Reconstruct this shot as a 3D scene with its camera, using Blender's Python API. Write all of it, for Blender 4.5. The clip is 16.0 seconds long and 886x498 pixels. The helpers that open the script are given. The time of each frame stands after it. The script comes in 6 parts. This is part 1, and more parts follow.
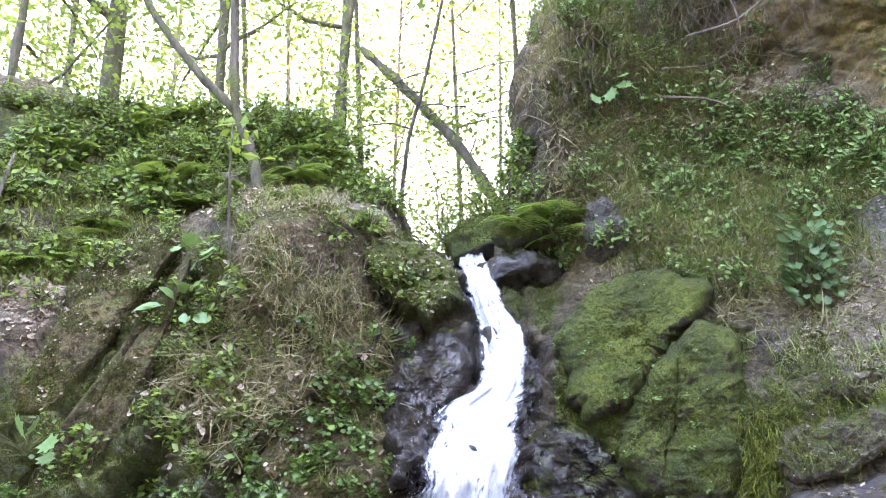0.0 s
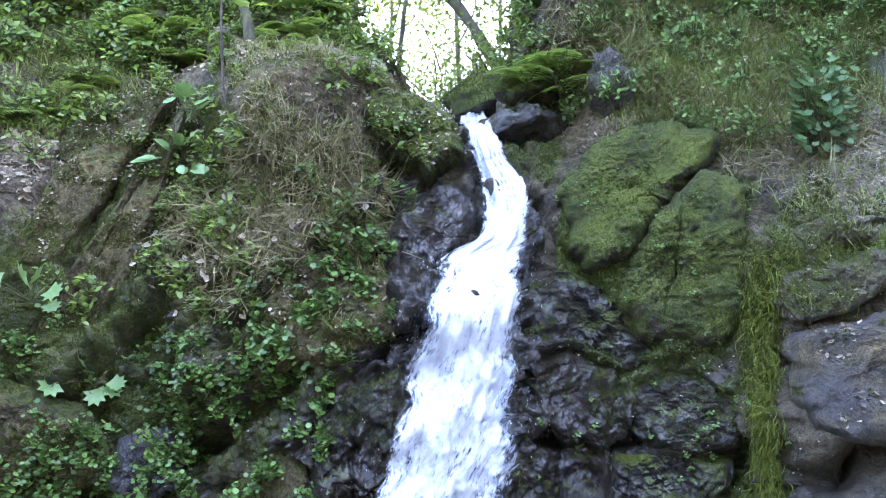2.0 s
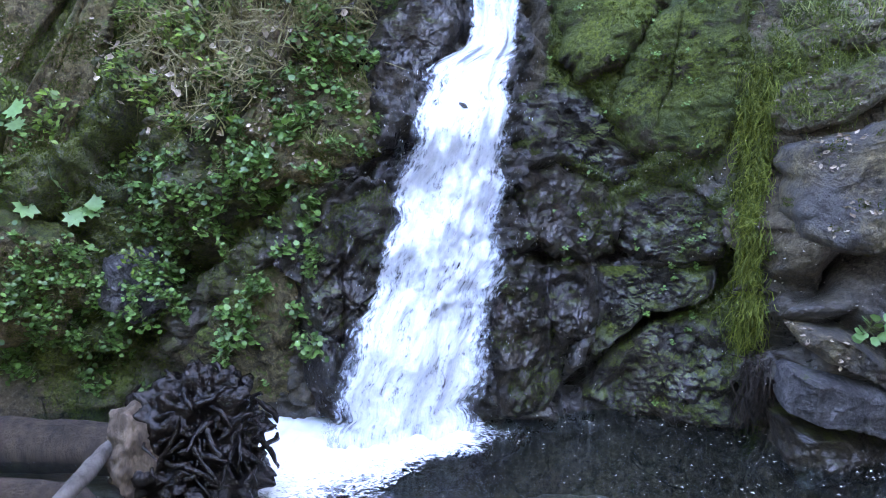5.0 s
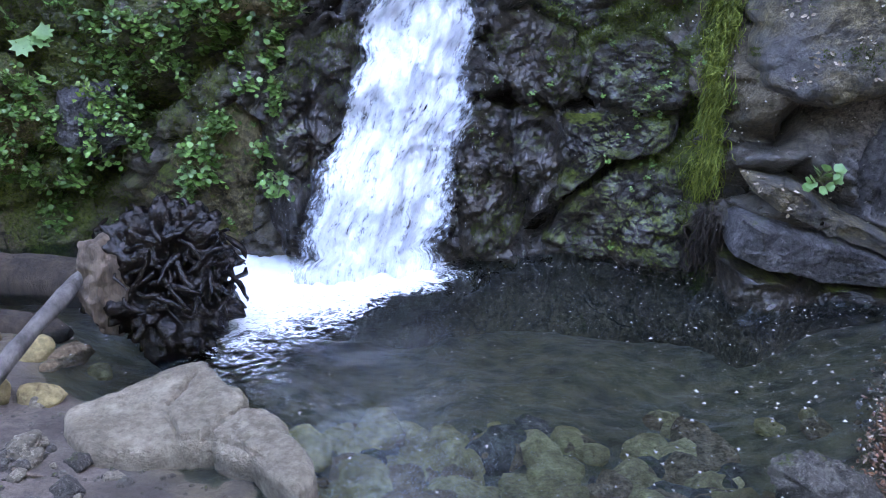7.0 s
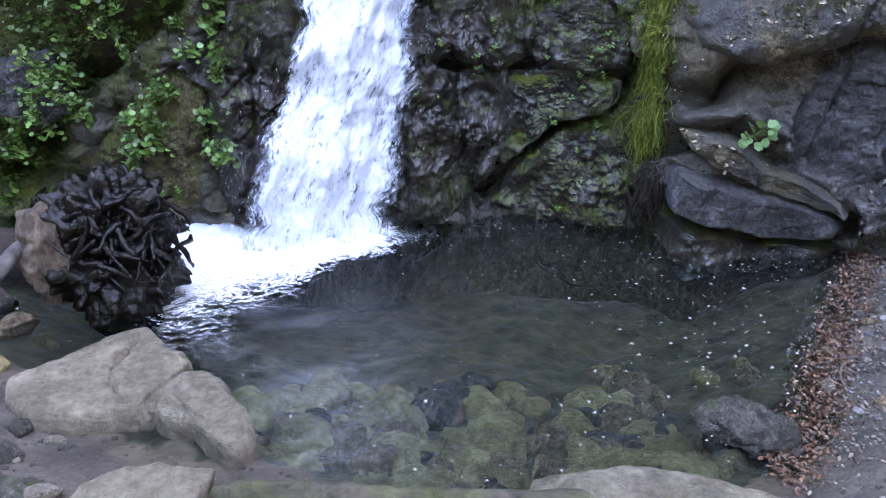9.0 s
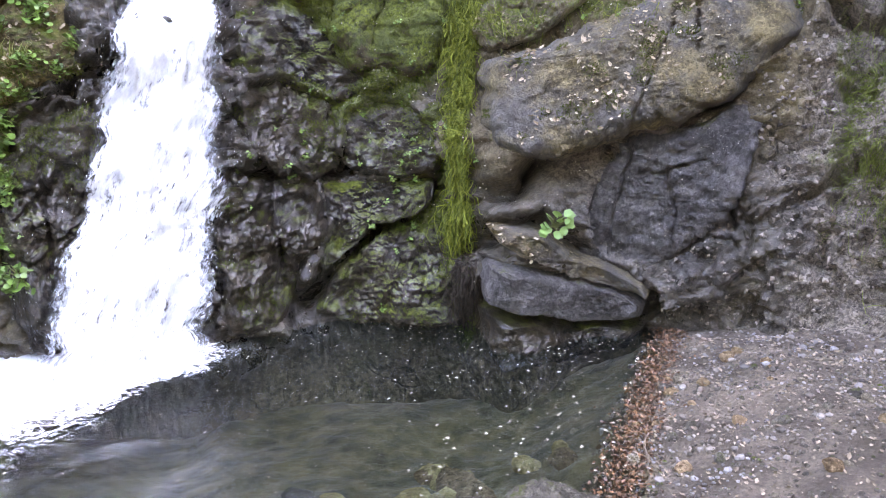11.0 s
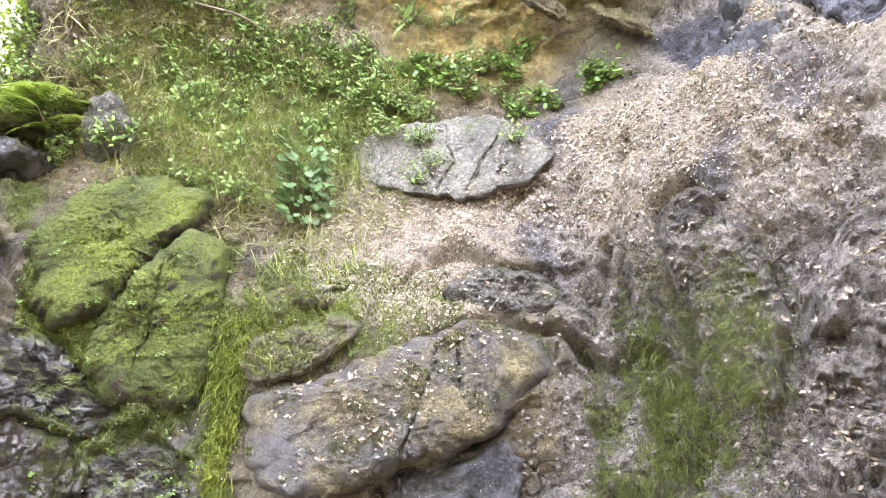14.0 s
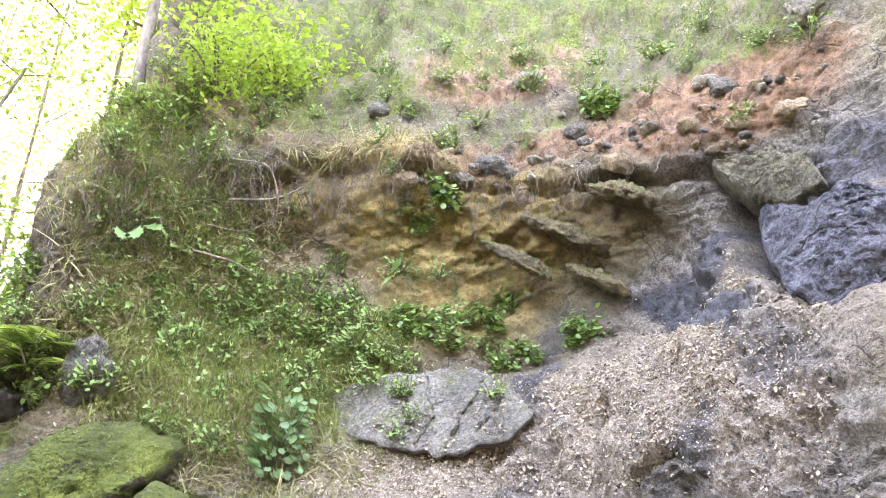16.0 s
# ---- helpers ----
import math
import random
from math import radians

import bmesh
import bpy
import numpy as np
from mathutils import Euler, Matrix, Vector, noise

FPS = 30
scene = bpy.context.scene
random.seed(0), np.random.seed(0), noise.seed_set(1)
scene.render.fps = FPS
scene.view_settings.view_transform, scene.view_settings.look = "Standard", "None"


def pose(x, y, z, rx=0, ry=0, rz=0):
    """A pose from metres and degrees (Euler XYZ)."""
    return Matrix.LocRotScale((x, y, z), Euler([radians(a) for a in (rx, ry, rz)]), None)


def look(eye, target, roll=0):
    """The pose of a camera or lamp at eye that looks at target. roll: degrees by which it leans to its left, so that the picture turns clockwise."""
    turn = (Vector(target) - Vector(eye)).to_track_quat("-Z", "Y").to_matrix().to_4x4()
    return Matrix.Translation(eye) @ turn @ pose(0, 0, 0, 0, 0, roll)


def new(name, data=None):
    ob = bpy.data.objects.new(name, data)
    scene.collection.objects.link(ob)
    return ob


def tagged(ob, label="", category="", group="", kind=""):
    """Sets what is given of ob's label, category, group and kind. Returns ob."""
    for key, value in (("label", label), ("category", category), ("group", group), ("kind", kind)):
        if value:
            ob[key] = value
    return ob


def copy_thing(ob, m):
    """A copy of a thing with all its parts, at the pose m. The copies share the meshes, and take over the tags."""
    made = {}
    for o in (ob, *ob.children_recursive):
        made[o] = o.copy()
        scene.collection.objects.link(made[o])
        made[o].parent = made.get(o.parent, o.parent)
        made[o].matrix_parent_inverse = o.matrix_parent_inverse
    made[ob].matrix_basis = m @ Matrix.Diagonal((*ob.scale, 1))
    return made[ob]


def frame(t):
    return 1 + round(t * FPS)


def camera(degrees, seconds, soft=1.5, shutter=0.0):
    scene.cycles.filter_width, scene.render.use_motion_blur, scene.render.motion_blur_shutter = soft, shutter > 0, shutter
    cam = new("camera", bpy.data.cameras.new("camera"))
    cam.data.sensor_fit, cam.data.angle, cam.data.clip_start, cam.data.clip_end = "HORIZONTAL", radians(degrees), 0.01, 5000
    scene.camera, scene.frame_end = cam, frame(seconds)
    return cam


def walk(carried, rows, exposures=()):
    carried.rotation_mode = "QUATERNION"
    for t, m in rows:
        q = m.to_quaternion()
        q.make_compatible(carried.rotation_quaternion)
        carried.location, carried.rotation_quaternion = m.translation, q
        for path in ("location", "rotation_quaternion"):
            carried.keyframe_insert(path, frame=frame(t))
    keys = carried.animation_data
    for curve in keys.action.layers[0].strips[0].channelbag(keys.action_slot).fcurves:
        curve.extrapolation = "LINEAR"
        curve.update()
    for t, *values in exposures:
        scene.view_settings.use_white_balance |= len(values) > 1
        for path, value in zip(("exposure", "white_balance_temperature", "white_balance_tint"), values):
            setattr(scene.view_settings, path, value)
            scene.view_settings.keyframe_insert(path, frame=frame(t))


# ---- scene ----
cam = camera(61.0, 16.0, soft=0.95)
ROWS = [
    (0, -0.000, -0.000, 1.800, 101.00, 1.45, 0.28),
    (0.5, -0.024, 0.017, 1.752, 99.04, 1.46, 0.02),
    (1, -0.034, 0.041, 1.680, 97.18, 1.49, -0.09),
    (1.5, -0.037, 0.059, 1.626, 95.13, 1.51, -0.05),
    (2, -0.033, 0.081, 1.603, 92.48, 1.61, 0.05),
    (2.5, -0.011, 0.098, 1.563, 89.88, 1.80, 0.35),
    (3, 0.043, 0.107, 1.522, 87.23, 2.06, 1.08),
    (3.5, 0.036, 0.116, 1.421, 85.48, 2.40, 0.89),
    (6, -0.143, 0.215, 1.692, 71.53, 1.04, -3.76),
    (6.5, -0.138, 0.185, 1.647, 68.22, 0.50, -4.27),
    (7, -0.128, 0.141, 1.557, 67.27, 0.01, -4.52),
    (7.5, -0.136, 0.134, 1.559, 65.70, -0.20, -5.00),
    (8, -0.145, 0.129, 1.561, 64.41, -0.16, -5.49),
    (10.5, 0.272, 0.012, 1.485, 70.14, 2.28, -12.21),
    (11, 0.274, 0.018, 1.483, 73.48, 1.49, -16.94),
    (11.5, 0.326, 0.044, 1.483, 76.84, 1.34, -21.46),
    (12, 0.381, 0.057, 1.477, 80.61, 1.27, -25.16),
    (12.5, 0.407, 0.065, 1.502, 84.31, 1.24, -28.19),
    (13, 0.401, 0.067, 1.479, 89.01, 0.98, -30.53),
    (13.5, 0.434, 0.046, 1.509, 93.10, 0.64, -31.23),
    (14, 0.456, 0.028, 1.569, 96.92, 0.29, -31.53),
    (14.5, 0.490, -0.008, 1.631, 100.78, -0.10, -31.29),
    (15, 0.518, -0.032, 1.669, 105.05, -0.54, -31.27),
    (15.5, 0.527, -0.054, 1.720, 109.20, -1.03, -31.49),
    (16, 0.514, -0.066, 1.755, 113.62, -1.47, -32.15),
]
EXPOSURES = [(0.0, 4.95, 8200, 32), (1.0, 4.85, 7500, 26), (3.5, 4.66, 6800, 27), (8.2, 4.55, 6900, 28), (10.5, 5.0, 9000, 32), (12.5, 6.2, 10400, 27), (14, 6.02, 11000, 29), (15.0, 5.85, 11200, 29), (16.0, 5.72, 9800, 30)]
walk(cam, [(t, pose(x, y, z, rx, ry, rz)) for t, x, y, z, rx, ry, rz in ROWS], EXPOSURES)

from mathutils.bvhtree import BVHTree

# ---- world and sun ----
world = bpy.data.worlds.new("world")
scene.world = world
world.use_nodes = True
wn = world.node_tree
sky = wn.nodes.new("ShaderNodeTexSky")
sky.sky_type, sky.sun_disc = "NISHITA", False
SUN_EL, SUN_AZ = radians(52), radians(72)          # height, and turn from straight ahead to the right
sky.sun_elevation, sky.sun_rotation = SUN_EL, SUN_AZ
wn.links.new(sky.outputs[0], wn.nodes["Background"].inputs[0])
wn.nodes["Background"].inputs[1].default_value = 0.15
sun_dir = Vector((math.sin(SUN_AZ) * math.cos(SUN_EL), math.cos(SUN_AZ) * math.cos(SUN_EL), math.sin(SUN_EL)))
sun = new("sun", bpy.data.lights.new("sun", "SUN"))
sun.data.energy, sun.data.angle, sun.data.color = 1.4, radians(0.6), (1.0, 0.95, 0.86)
sun.matrix_world = look(sun_dir * 30, (0, 0, 0))
scene.view_settings.exposure = 0.0


# ---- noise and meshes ----
def vnoise(p):
    """Smooth value noise, -1 to 1, at the rows of p."""
    i = np.floor(p).astype(np.int64)
    f = p - i
    u = f * f * f * (f * (f * 6 - 15) + 10)
    out = np.zeros(len(p))
    for dx in (0, 1):
        for dy in (0, 1):
            for dz in (0, 1):
                n = (i[:, 0] + dx) * 374761393 + (i[:, 1] + dy) * 668265263 + (i[:, 2] + dz) * 2147483647
                n = (n ^ (n >> 13)) * 1274126177 & 0x7FFFFFFF
                n = (n ^ (n >> 16)) & 0xFFFF
                w = (u[:, 0] if dx else 1 - u[:, 0]) * (u[:, 1] if dy else 1 - u[:, 1]) * (u[:, 2] if dz else 1 - u[:, 2])
                out += w * (n / 32767.5 - 1)
    return out


def fbm(p, size, octaves=4, gain=0.5, seed=0.0):
    p = np.asarray(p, float) / size + seed * 17.3
    out, amp = np.zeros(len(p)), 1.0
    for k in range(octaves):
        out += amp * vnoise(p + k * 5.7)
        p, amp = p * 2.03, amp * gain
    return out


def ridged(p, size, octaves=4, seed=0.0):
    p = np.asarray(p, float) / size + seed * 11.1
    out, amp = np.zeros(len(p)), 1.0
    for k in range(octaves):
        out += amp * (1 - 2 * np.abs(vnoise(p + k * 3.1)))
        p, amp = p * 2.1, amp * 0.5
    return out


def cells(p, size, seed=0):
    """Distances to the nearest and second-nearest scattered point, in cells, the nearest cell's own random number, and a slant across it."""
    p = np.asarray(p, float) / size + seed * 7.7
    i = np.floor(p).astype(np.int64)
    d1, d2, own, slant = np.full(len(p), 9.0), np.full(len(p), 9.0), np.zeros(len(p)), np.zeros(len(p))
    for dx in (-1, 0, 1):
        for dy in (-1, 0, 1):
            for dz in (-1, 0, 1):
                c = i + (dx, dy, dz)
                n = c[:, 0] * 73856093 ^ c[:, 1] * 19349663 ^ c[:, 2] * 83492791
                q = []
                for k in range(3):
                    n = (n * 1103515245 + 12345) & 0x7FFFFFFF
                    q.append(((n >> 8) & 0xFFFF) / 65536)
                q3 = np.stack(q, 1)
                off = c + q3 - p
                d = np.sqrt((off ** 2).sum(1))
                near = d < d1
                d2 = np.where(near, d1, np.minimum(d2, d))
                own = np.where(near, q[0], own)
                slant = np.where(near, (off * (q3[:, ::-1] - 0.5)).sum(1), slant)
                d1 = np.where(near, d, d1)
    return d1, d2, own, slant


def mesh_from(name, verts, faces, mat=None, smooth=True, masks=None):
    """A mesh from arrays: faces all of three or all of four corners. masks: named numbers per vertex."""
    me = bpy.data.meshes.new(name)
    verts, faces = np.asarray(verts, np.float32), np.asarray(faces, np.int32)
    me.vertices.add(len(verts))
    me.vertices.foreach_set("co", verts.ravel())
    me.loops.add(faces.size)
    me.loops.foreach_set("vertex_index", faces.ravel())
    me.polygons.add(len(faces))
    me.polygons.foreach_set("loop_start", np.arange(len(faces), dtype=np.int32) * faces.shape[1])
    me.polygons.foreach_set("use_smooth", np.full(len(faces), smooth))
    me.update(calc_edges=True)
    for key, values in (masks or {}).items():
        layer = me.attributes.new(key, "FLOAT", "POINT")
        layer.data.foreach_set("value", np.asarray(values, np.float32))
    if mat:
        me.materials.append(mat)
    return me


def grid_faces(n, m, loop=False):
    i, j = np.meshgrid(np.arange(n - 1), np.arange(m if loop else m - 1), indexing="ij")
    a, b = i * m + j, i * m + (j + 1) % m
    return np.stack([a, b, b + m, a + m], -1).reshape(-1, 4)


def grid_normals(v):
    du, dv = np.gradient(v, axis=0), np.gradient(v, axis=1)
    n = np.cross(dv, du)
    return n / (np.linalg.norm(n, axis=2, keepdims=True) + 1e-9)


def ramp(x, lo, hi):
    t = np.clip((np.asarray(x, float) - lo) / (hi - lo), 0, 1)
    return t * t * (3 - 2 * t)


def tube(points, radii, sides=8, rough=0.0, seed=0.0, cap=True):
    """A round bar through points, with a radius at each: vertices and quads."""
    pts, radii = np.asarray(points, float), np.asarray(radii, float)
    tang = np.gradient(pts, axis=0)
    tang /= np.linalg.norm(tang, axis=1, keepdims=True) + 1e-9
    side = np.cross(tang, (0.31, 0.2, 0.93))
    side /= np.linalg.norm(side, axis=1, keepdims=True) + 1e-9
    over = np.cross(tang, side)
    a = np.arange(sides) * 2 * np.pi / sides
    ring = side[:, None] * np.cos(a)[None, :, None] + over[:, None] * np.sin(a)[None, :, None]
    v = pts[:, None] + ring * radii[:, None, None]
    if rough:
        v += ring * (fbm(v.reshape(-1, 3), max(radii.max() * 2.5, 0.01), 3, seed=seed).reshape(v.shape[:2]) * radii[:, None] * rough)[..., None]
    v[0], v[-1] = (v[0], v[-1]) if not cap else (pts[0] + (v[0] - pts[0]) * 0.6, pts[-1] + (v[-1] - pts[-1]) * 0.3)
    return v.reshape(-1, 3), grid_faces(len(pts), sides, True)


def join(pieces):
    """Vertices and faces of several pieces as one."""
    vs, fs, n = [], [], 0
    for v, f in pieces:
        vs.append(v)
        fs.append(np.asarray(f) + n)
        n += len(v)
    return np.concatenate(vs), np.concatenate(fs)


def scatter(pattern, places, turns):
    """One mesh's arrays from copies of a pattern (vertices, faces) at places, with 3 x 3 turns that may scale."""
    v, f = pattern
    out = np.einsum("nij,kj->nki", turns, v) + places[:, None]
    faces = (np.asarray(f)[None] + np.arange(len(places))[:, None, None] * len(v)).reshape(-1, f.shape[1])
    return out.reshape(-1, 3), faces


def frames_for(normals, rng, lean=0.0, sizes=1.0):
    """Turns whose third axis lies along the normals, spun at random and leaning by about lean, scaled by sizes."""
    n = len(normals)
    z = normals + rng.normal(0, lean + 1e-6, (n, 3))
    z /= np.linalg.norm(z, axis=1, keepdims=True)
    r = rng.normal(0, 1, (n, 3))
    x = np.cross(r, z)
    x /= np.linalg.norm(x, axis=1, keepdims=True)
    y = np.cross(z, x)
    return np.stack([x, y, z], 2) * np.reshape(np.broadcast_to(sizes, n), (n, 1, 1))


def thing(name, label, category, mesh=None, group="", kind="", at=None):
    ob = new(name, mesh)
    if at is not None:
        ob.matrix_world = at
    return tagged(ob, label, category, group, kind)


def part(name, mesh, parent, label=""):
    ob = new(name, mesh)
    ob.parent = parent
    return tagged(ob, label)


# ---- materials ----
class Mat:
    """A node material under construction."""

    def __init__(self, name):
        self.m = bpy.data.materials.new(name)
        self.m.use_nodes = True
        self.t = self.m.node_tree
        self.b = self.t.nodes["Principled BSDF"]
        self.out = self.t.nodes["Material Output"]
        self.p = self.t.nodes.new("ShaderNodeNewGeometry").outputs["Position"]

    def link(self, value, socket):
        if isinstance(value, bpy.types.NodeSocket):
            self.t.links.new(value, socket)
        elif isinstance(value, tuple) and len(value) == 3 and socket.type == "RGBA":
            socket.default_value = (*value, 1)
        else:
            socket.default_value = value

    def node(self, kind, ins=None):
        n = self.t.nodes.new(kind)
        for k, v in (ins or {}).items():
            self.link(v, n.inputs[k])
        return n

    def noise(self, scale, detail=4.0, rough=0.55, stretch=None, warp=0.0, lo=0.35, hi=0.65, at=None):
        at = at or self.p
        if stretch:
            at = self.node("ShaderNodeMapping", {"Vector": at, "Scale": stretch}).outputs[0]
        n = self.node("ShaderNodeTexNoise", {"Vector": at, "Scale": scale, "Detail": detail, "Roughness": rough, "Distortion": warp})
        return self.span(n.outputs["Fac"], lo, hi)

    def span(self, x, lo, hi, a=0.0, b=1.0):
        return self.node("ShaderNodeMapRange", {"Value": x, "From Min": lo, "From Max": hi, "To Min": a, "To Max": b}).outputs[0]

    def crack(self, scale, lo=0.0, hi=0.08, stretch=None, at=None):
        at = at or self.p
        if stretch:
            at = self.node("ShaderNodeMapping", {"Vector": at, "Scale": stretch}).outputs[0]
        n = self.node("ShaderNodeTexVoronoi", {"Vector": at, "Scale": scale})
        n.feature = "DISTANCE_TO_EDGE"
        return self.span(n.outputs["Distance"], lo, hi)

    def warped(self, scale, amount):
        """The position, pushed about by noise."""
        n = self.node("ShaderNodeTexNoise", {"Vector": self.p, "Scale": scale, "Detail": 4.0})
        v = self.node("ShaderNodeVectorMath", {0: n.outputs["Color"], 1: (0.5, 0.5, 0.5)})
        v.operation = "SUBTRACT"
        w = self.node("ShaderNodeVectorMath", {0: v.outputs[0], 1: (amount, amount, amount)})
        w.operation = "MULTIPLY"
        s = self.node("ShaderNodeVectorMath", {0: self.p, 1: w.outputs[0]})
        return s.outputs[0]

    def mix(self, fac, a, b):
        n = self.node("ShaderNodeMix")
        n.data_type = "RGBA"
        self.link(fac, n.inputs[0])
        self.link(a, n.inputs[6])
        self.link(b, n.inputs[7])
        return n.outputs[2]

    def maths(self, op, a, b=0.0):
        n = self.node("ShaderNodeMath")
        n.operation = op
        self.link(a, n.inputs[0])
        self.link(b, n.inputs[1])
        return n.outputs[0]

    def mask(self, name):
        n = self.node("ShaderNodeAttribute")
        n.attribute_name = name
        return n.outputs["Fac"]

    def rand(self):
        return self.node("ShaderNodeNewGeometry").outputs["Random Per Island"]

    def up(self):
        n = self.node("ShaderNodeSeparateXYZ", {"Vector": self.node("ShaderNodeNewGeometry").outputs["Normal"]})
        return n.outputs[2]

    def bump(self, height, strength=0.5, distance=0.02, after=None):
        n = self.node("ShaderNodeBump", {"Height": height, "Strength": strength, "Distance": distance})
        if after is not None:
            self.link(after, n.inputs["Normal"])
        return n.outputs[0]

    def done(self, colour, rough=0.8, normal=None, **more):
        self.link(colour, self.b.inputs["Base Color"])
        self.link(rough, self.b.inputs["Roughness"])
        if normal is not None:
            self.link(normal, self.b.inputs["Normal"])
        for k, v in more.items():
            self.link(v, self.b.inputs[k.replace("_", " ")])
        return self.m


def moss_tone(k):
    """Moss: two greens in patches with fine tufts."""
    return k.mix(k.noise(52, 6, 0.8, lo=0.4, hi=0.6), k.mix(k.noise(3.2), (0.018, 0.028, 0.007), (0.08, 0.105, 0.015)), k.mix(k.noise(5.0), (0.06, 0.085, 0.011), (0.185, 0.235, 0.024)))


def cliff_material():
    k = Mat("cliff_rock_moss_and_soil")
    m_moss, m_wet_shade, m_litter, m_earth, m_shale, m_red = (k.mask(a) for a in ("moss", "wet", "litter", "earth", "shale", "red"))
    m_slate = k.mask("slate")
    slate = k.mix(k.noise(16, 6, 0.75, lo=0.4, hi=0.65), (0.01, 0.0105, 0.015), (0.075, 0.079, 0.098))
    rock = k.mix(k.noise(2.2), (0.07, 0.053, 0.03), (0.24, 0.19, 0.11))
    rock = k.mix(k.maths("MULTIPLY", k.noise(1.7, 5, 0.65, lo=0.45, hi=0.65), 0.7), rock, k.mix(k.noise(13, 5, 0.7), (0.085, 0.066, 0.024), (0.27, 0.215, 0.085)))
    rock = k.mix(k.noise(24, 6, 0.7), k.mix(0.6, rock, (0.03, 0.026, 0.02)), rock)
    soil = k.mix(k.noise(30, 6, 0.75), (0.085, 0.067, 0.053), (0.3, 0.24, 0.19))
    earth = k.mix(k.noise(4.0, 5, 0.6, stretch=(1, 1, 2.2)), (0.2, 0.125, 0.035), (0.56, 0.385, 0.13))
    earth = k.mix(k.noise(19, 5, 0.7), k.mix(0.6, earth, (0.06, 0.045, 0.02)), earth)
    red = k.mix(k.noise(14, 5, 0.7), (0.11, 0.05, 0.024), (0.33, 0.175, 0.09))
    shale = k.mix(k.noise(9, 7, 0.75, stretch=(1, 1, 0.6)), (0.09, 0.076, 0.062), (0.4, 0.34, 0.285))
    shale = k.mix(k.noise(60, 4, 0.8, lo=0.44, hi=0.56), k.mix(0.75, shale, (0.03, 0.027, 0.027)), shale)
    shale = k.mix(k.maths("MULTIPLY", k.noise(85, 3, 0.8, lo=0.56, hi=0.62), 0.6), shale, (0.42, 0.37, 0.32))
    litter = k.mix(k.noise(60, 3, 0.8), (0.12, 0.094, 0.07), (0.48, 0.4, 0.3))
    col = k.mix(k.maths("MULTIPLY", m_litter, 0.5), rock, soil)
    col = k.mix(m_shale, col, shale)
    col = k.mix(m_earth, col, earth)
    col = k.mix(m_red, col, red)
    col = k.mix(k.maths("MULTIPLY", m_litter, k.noise(7, 4, 0.6, lo=0.3, hi=0.6)), col, litter)
    col = k.mix(m_slate, col, slate)
    dry = k.span(k.maths("ADD", m_litter, m_earth), 0.1, 0.7, 1.0, 0.0)
    line = k.maths("MULTIPLY", k.crack(4.2, 0.0, 0.045, at=k.warped(5, 0.25)), k.span(k.crack(11, 0.0, 0.05, at=k.warped(9, 0.12)), 0, 1, 0.55, 1.0))
    seam = k.maths("MULTIPLY", k.maths("MULTIPLY", k.span(line, 0, 1, 1, 0), dry), k.noise(4.3, 4, 0.6, lo=0.42, hi=0.62))
    col = k.mix(k.maths("MULTIPLY", seam, 0.85), col, (0.008, 0.007, 0.006))
    mfac = k.span(k.maths("ADD", m_moss, k.maths("MULTIPLY", k.maths("SUBTRACT", k.noise(9, 6, 0.7, lo=0.2, hi=0.8, stretch=(1, 1, 0.4)), 0.5), 1.1)), 0.4, 0.75)
    col = k.mix(mfac, col, moss_tone(k))
    col = k.mix(k.maths("MULTIPLY", k.noise(3.4, 6, 0.72, warp=0.8, lo=0.5, hi=0.68), 0.6), col, k.mix(0.7, col, (0.02, 0.016, 0.013)))
    speck = k.noise(48, 5, 0.8, lo=0.5, hi=0.62)
    col = k.mix(k.maths("MULTIPLY", speck, 0.4), col, k.mix(0.5, col, (0.32, 0.29, 0.24)))
    col = k.mix(k.maths("MULTIPLY", k.noise(33, 5, 0.8, lo=0.52, hi=0.64), 0.75), col, k.mix(0.8, col, (0.012, 0.01, 0.008)))
    # Darkens and glosses wet rock, and carries the left wall's painted shade.
    wet_shade = k.maths("MULTIPLY", m_wet_shade, k.span(mfac, 0.0, 1.0, 1.0, 0.45))
    col = k.mix(wet_shade, col, k.mix(0.82, col, (0.008, 0.007, 0.006)))
    h = k.maths("ADD", k.noise(22, 8, 0.75, lo=0.2, hi=0.8), k.maths("MULTIPLY", k.noise(75, 4, 0.7), 0.5))
    nrm = k.bump(k.maths("SUBTRACT", h, k.maths("MULTIPLY", seam, 1.2)), 0.7, 0.03)
    rough = k.span(k.maths("MULTIPLY", wet_shade, k.noise(11, 3, 0.6, lo=0.3, hi=0.6)), 0.0, 1.0, 0.85, 0.12)
    film = k.bump(k.maths("ADD", k.noise(9, 5, 0.6, lo=0.2, hi=0.8), k.maths("MULTIPLY", k.noise(32, 3, 0.6), 0.2)), 0.9, 0.03)
    return k.done(col, rough, nrm, Coat_Weight=k.maths("MULTIPLY", wet_shade, k.noise(5.5, 6, 0.7, lo=0.38, hi=0.54)), Coat_Roughness=0.14, Coat_IOR=1.62, Coat_Normal=film)


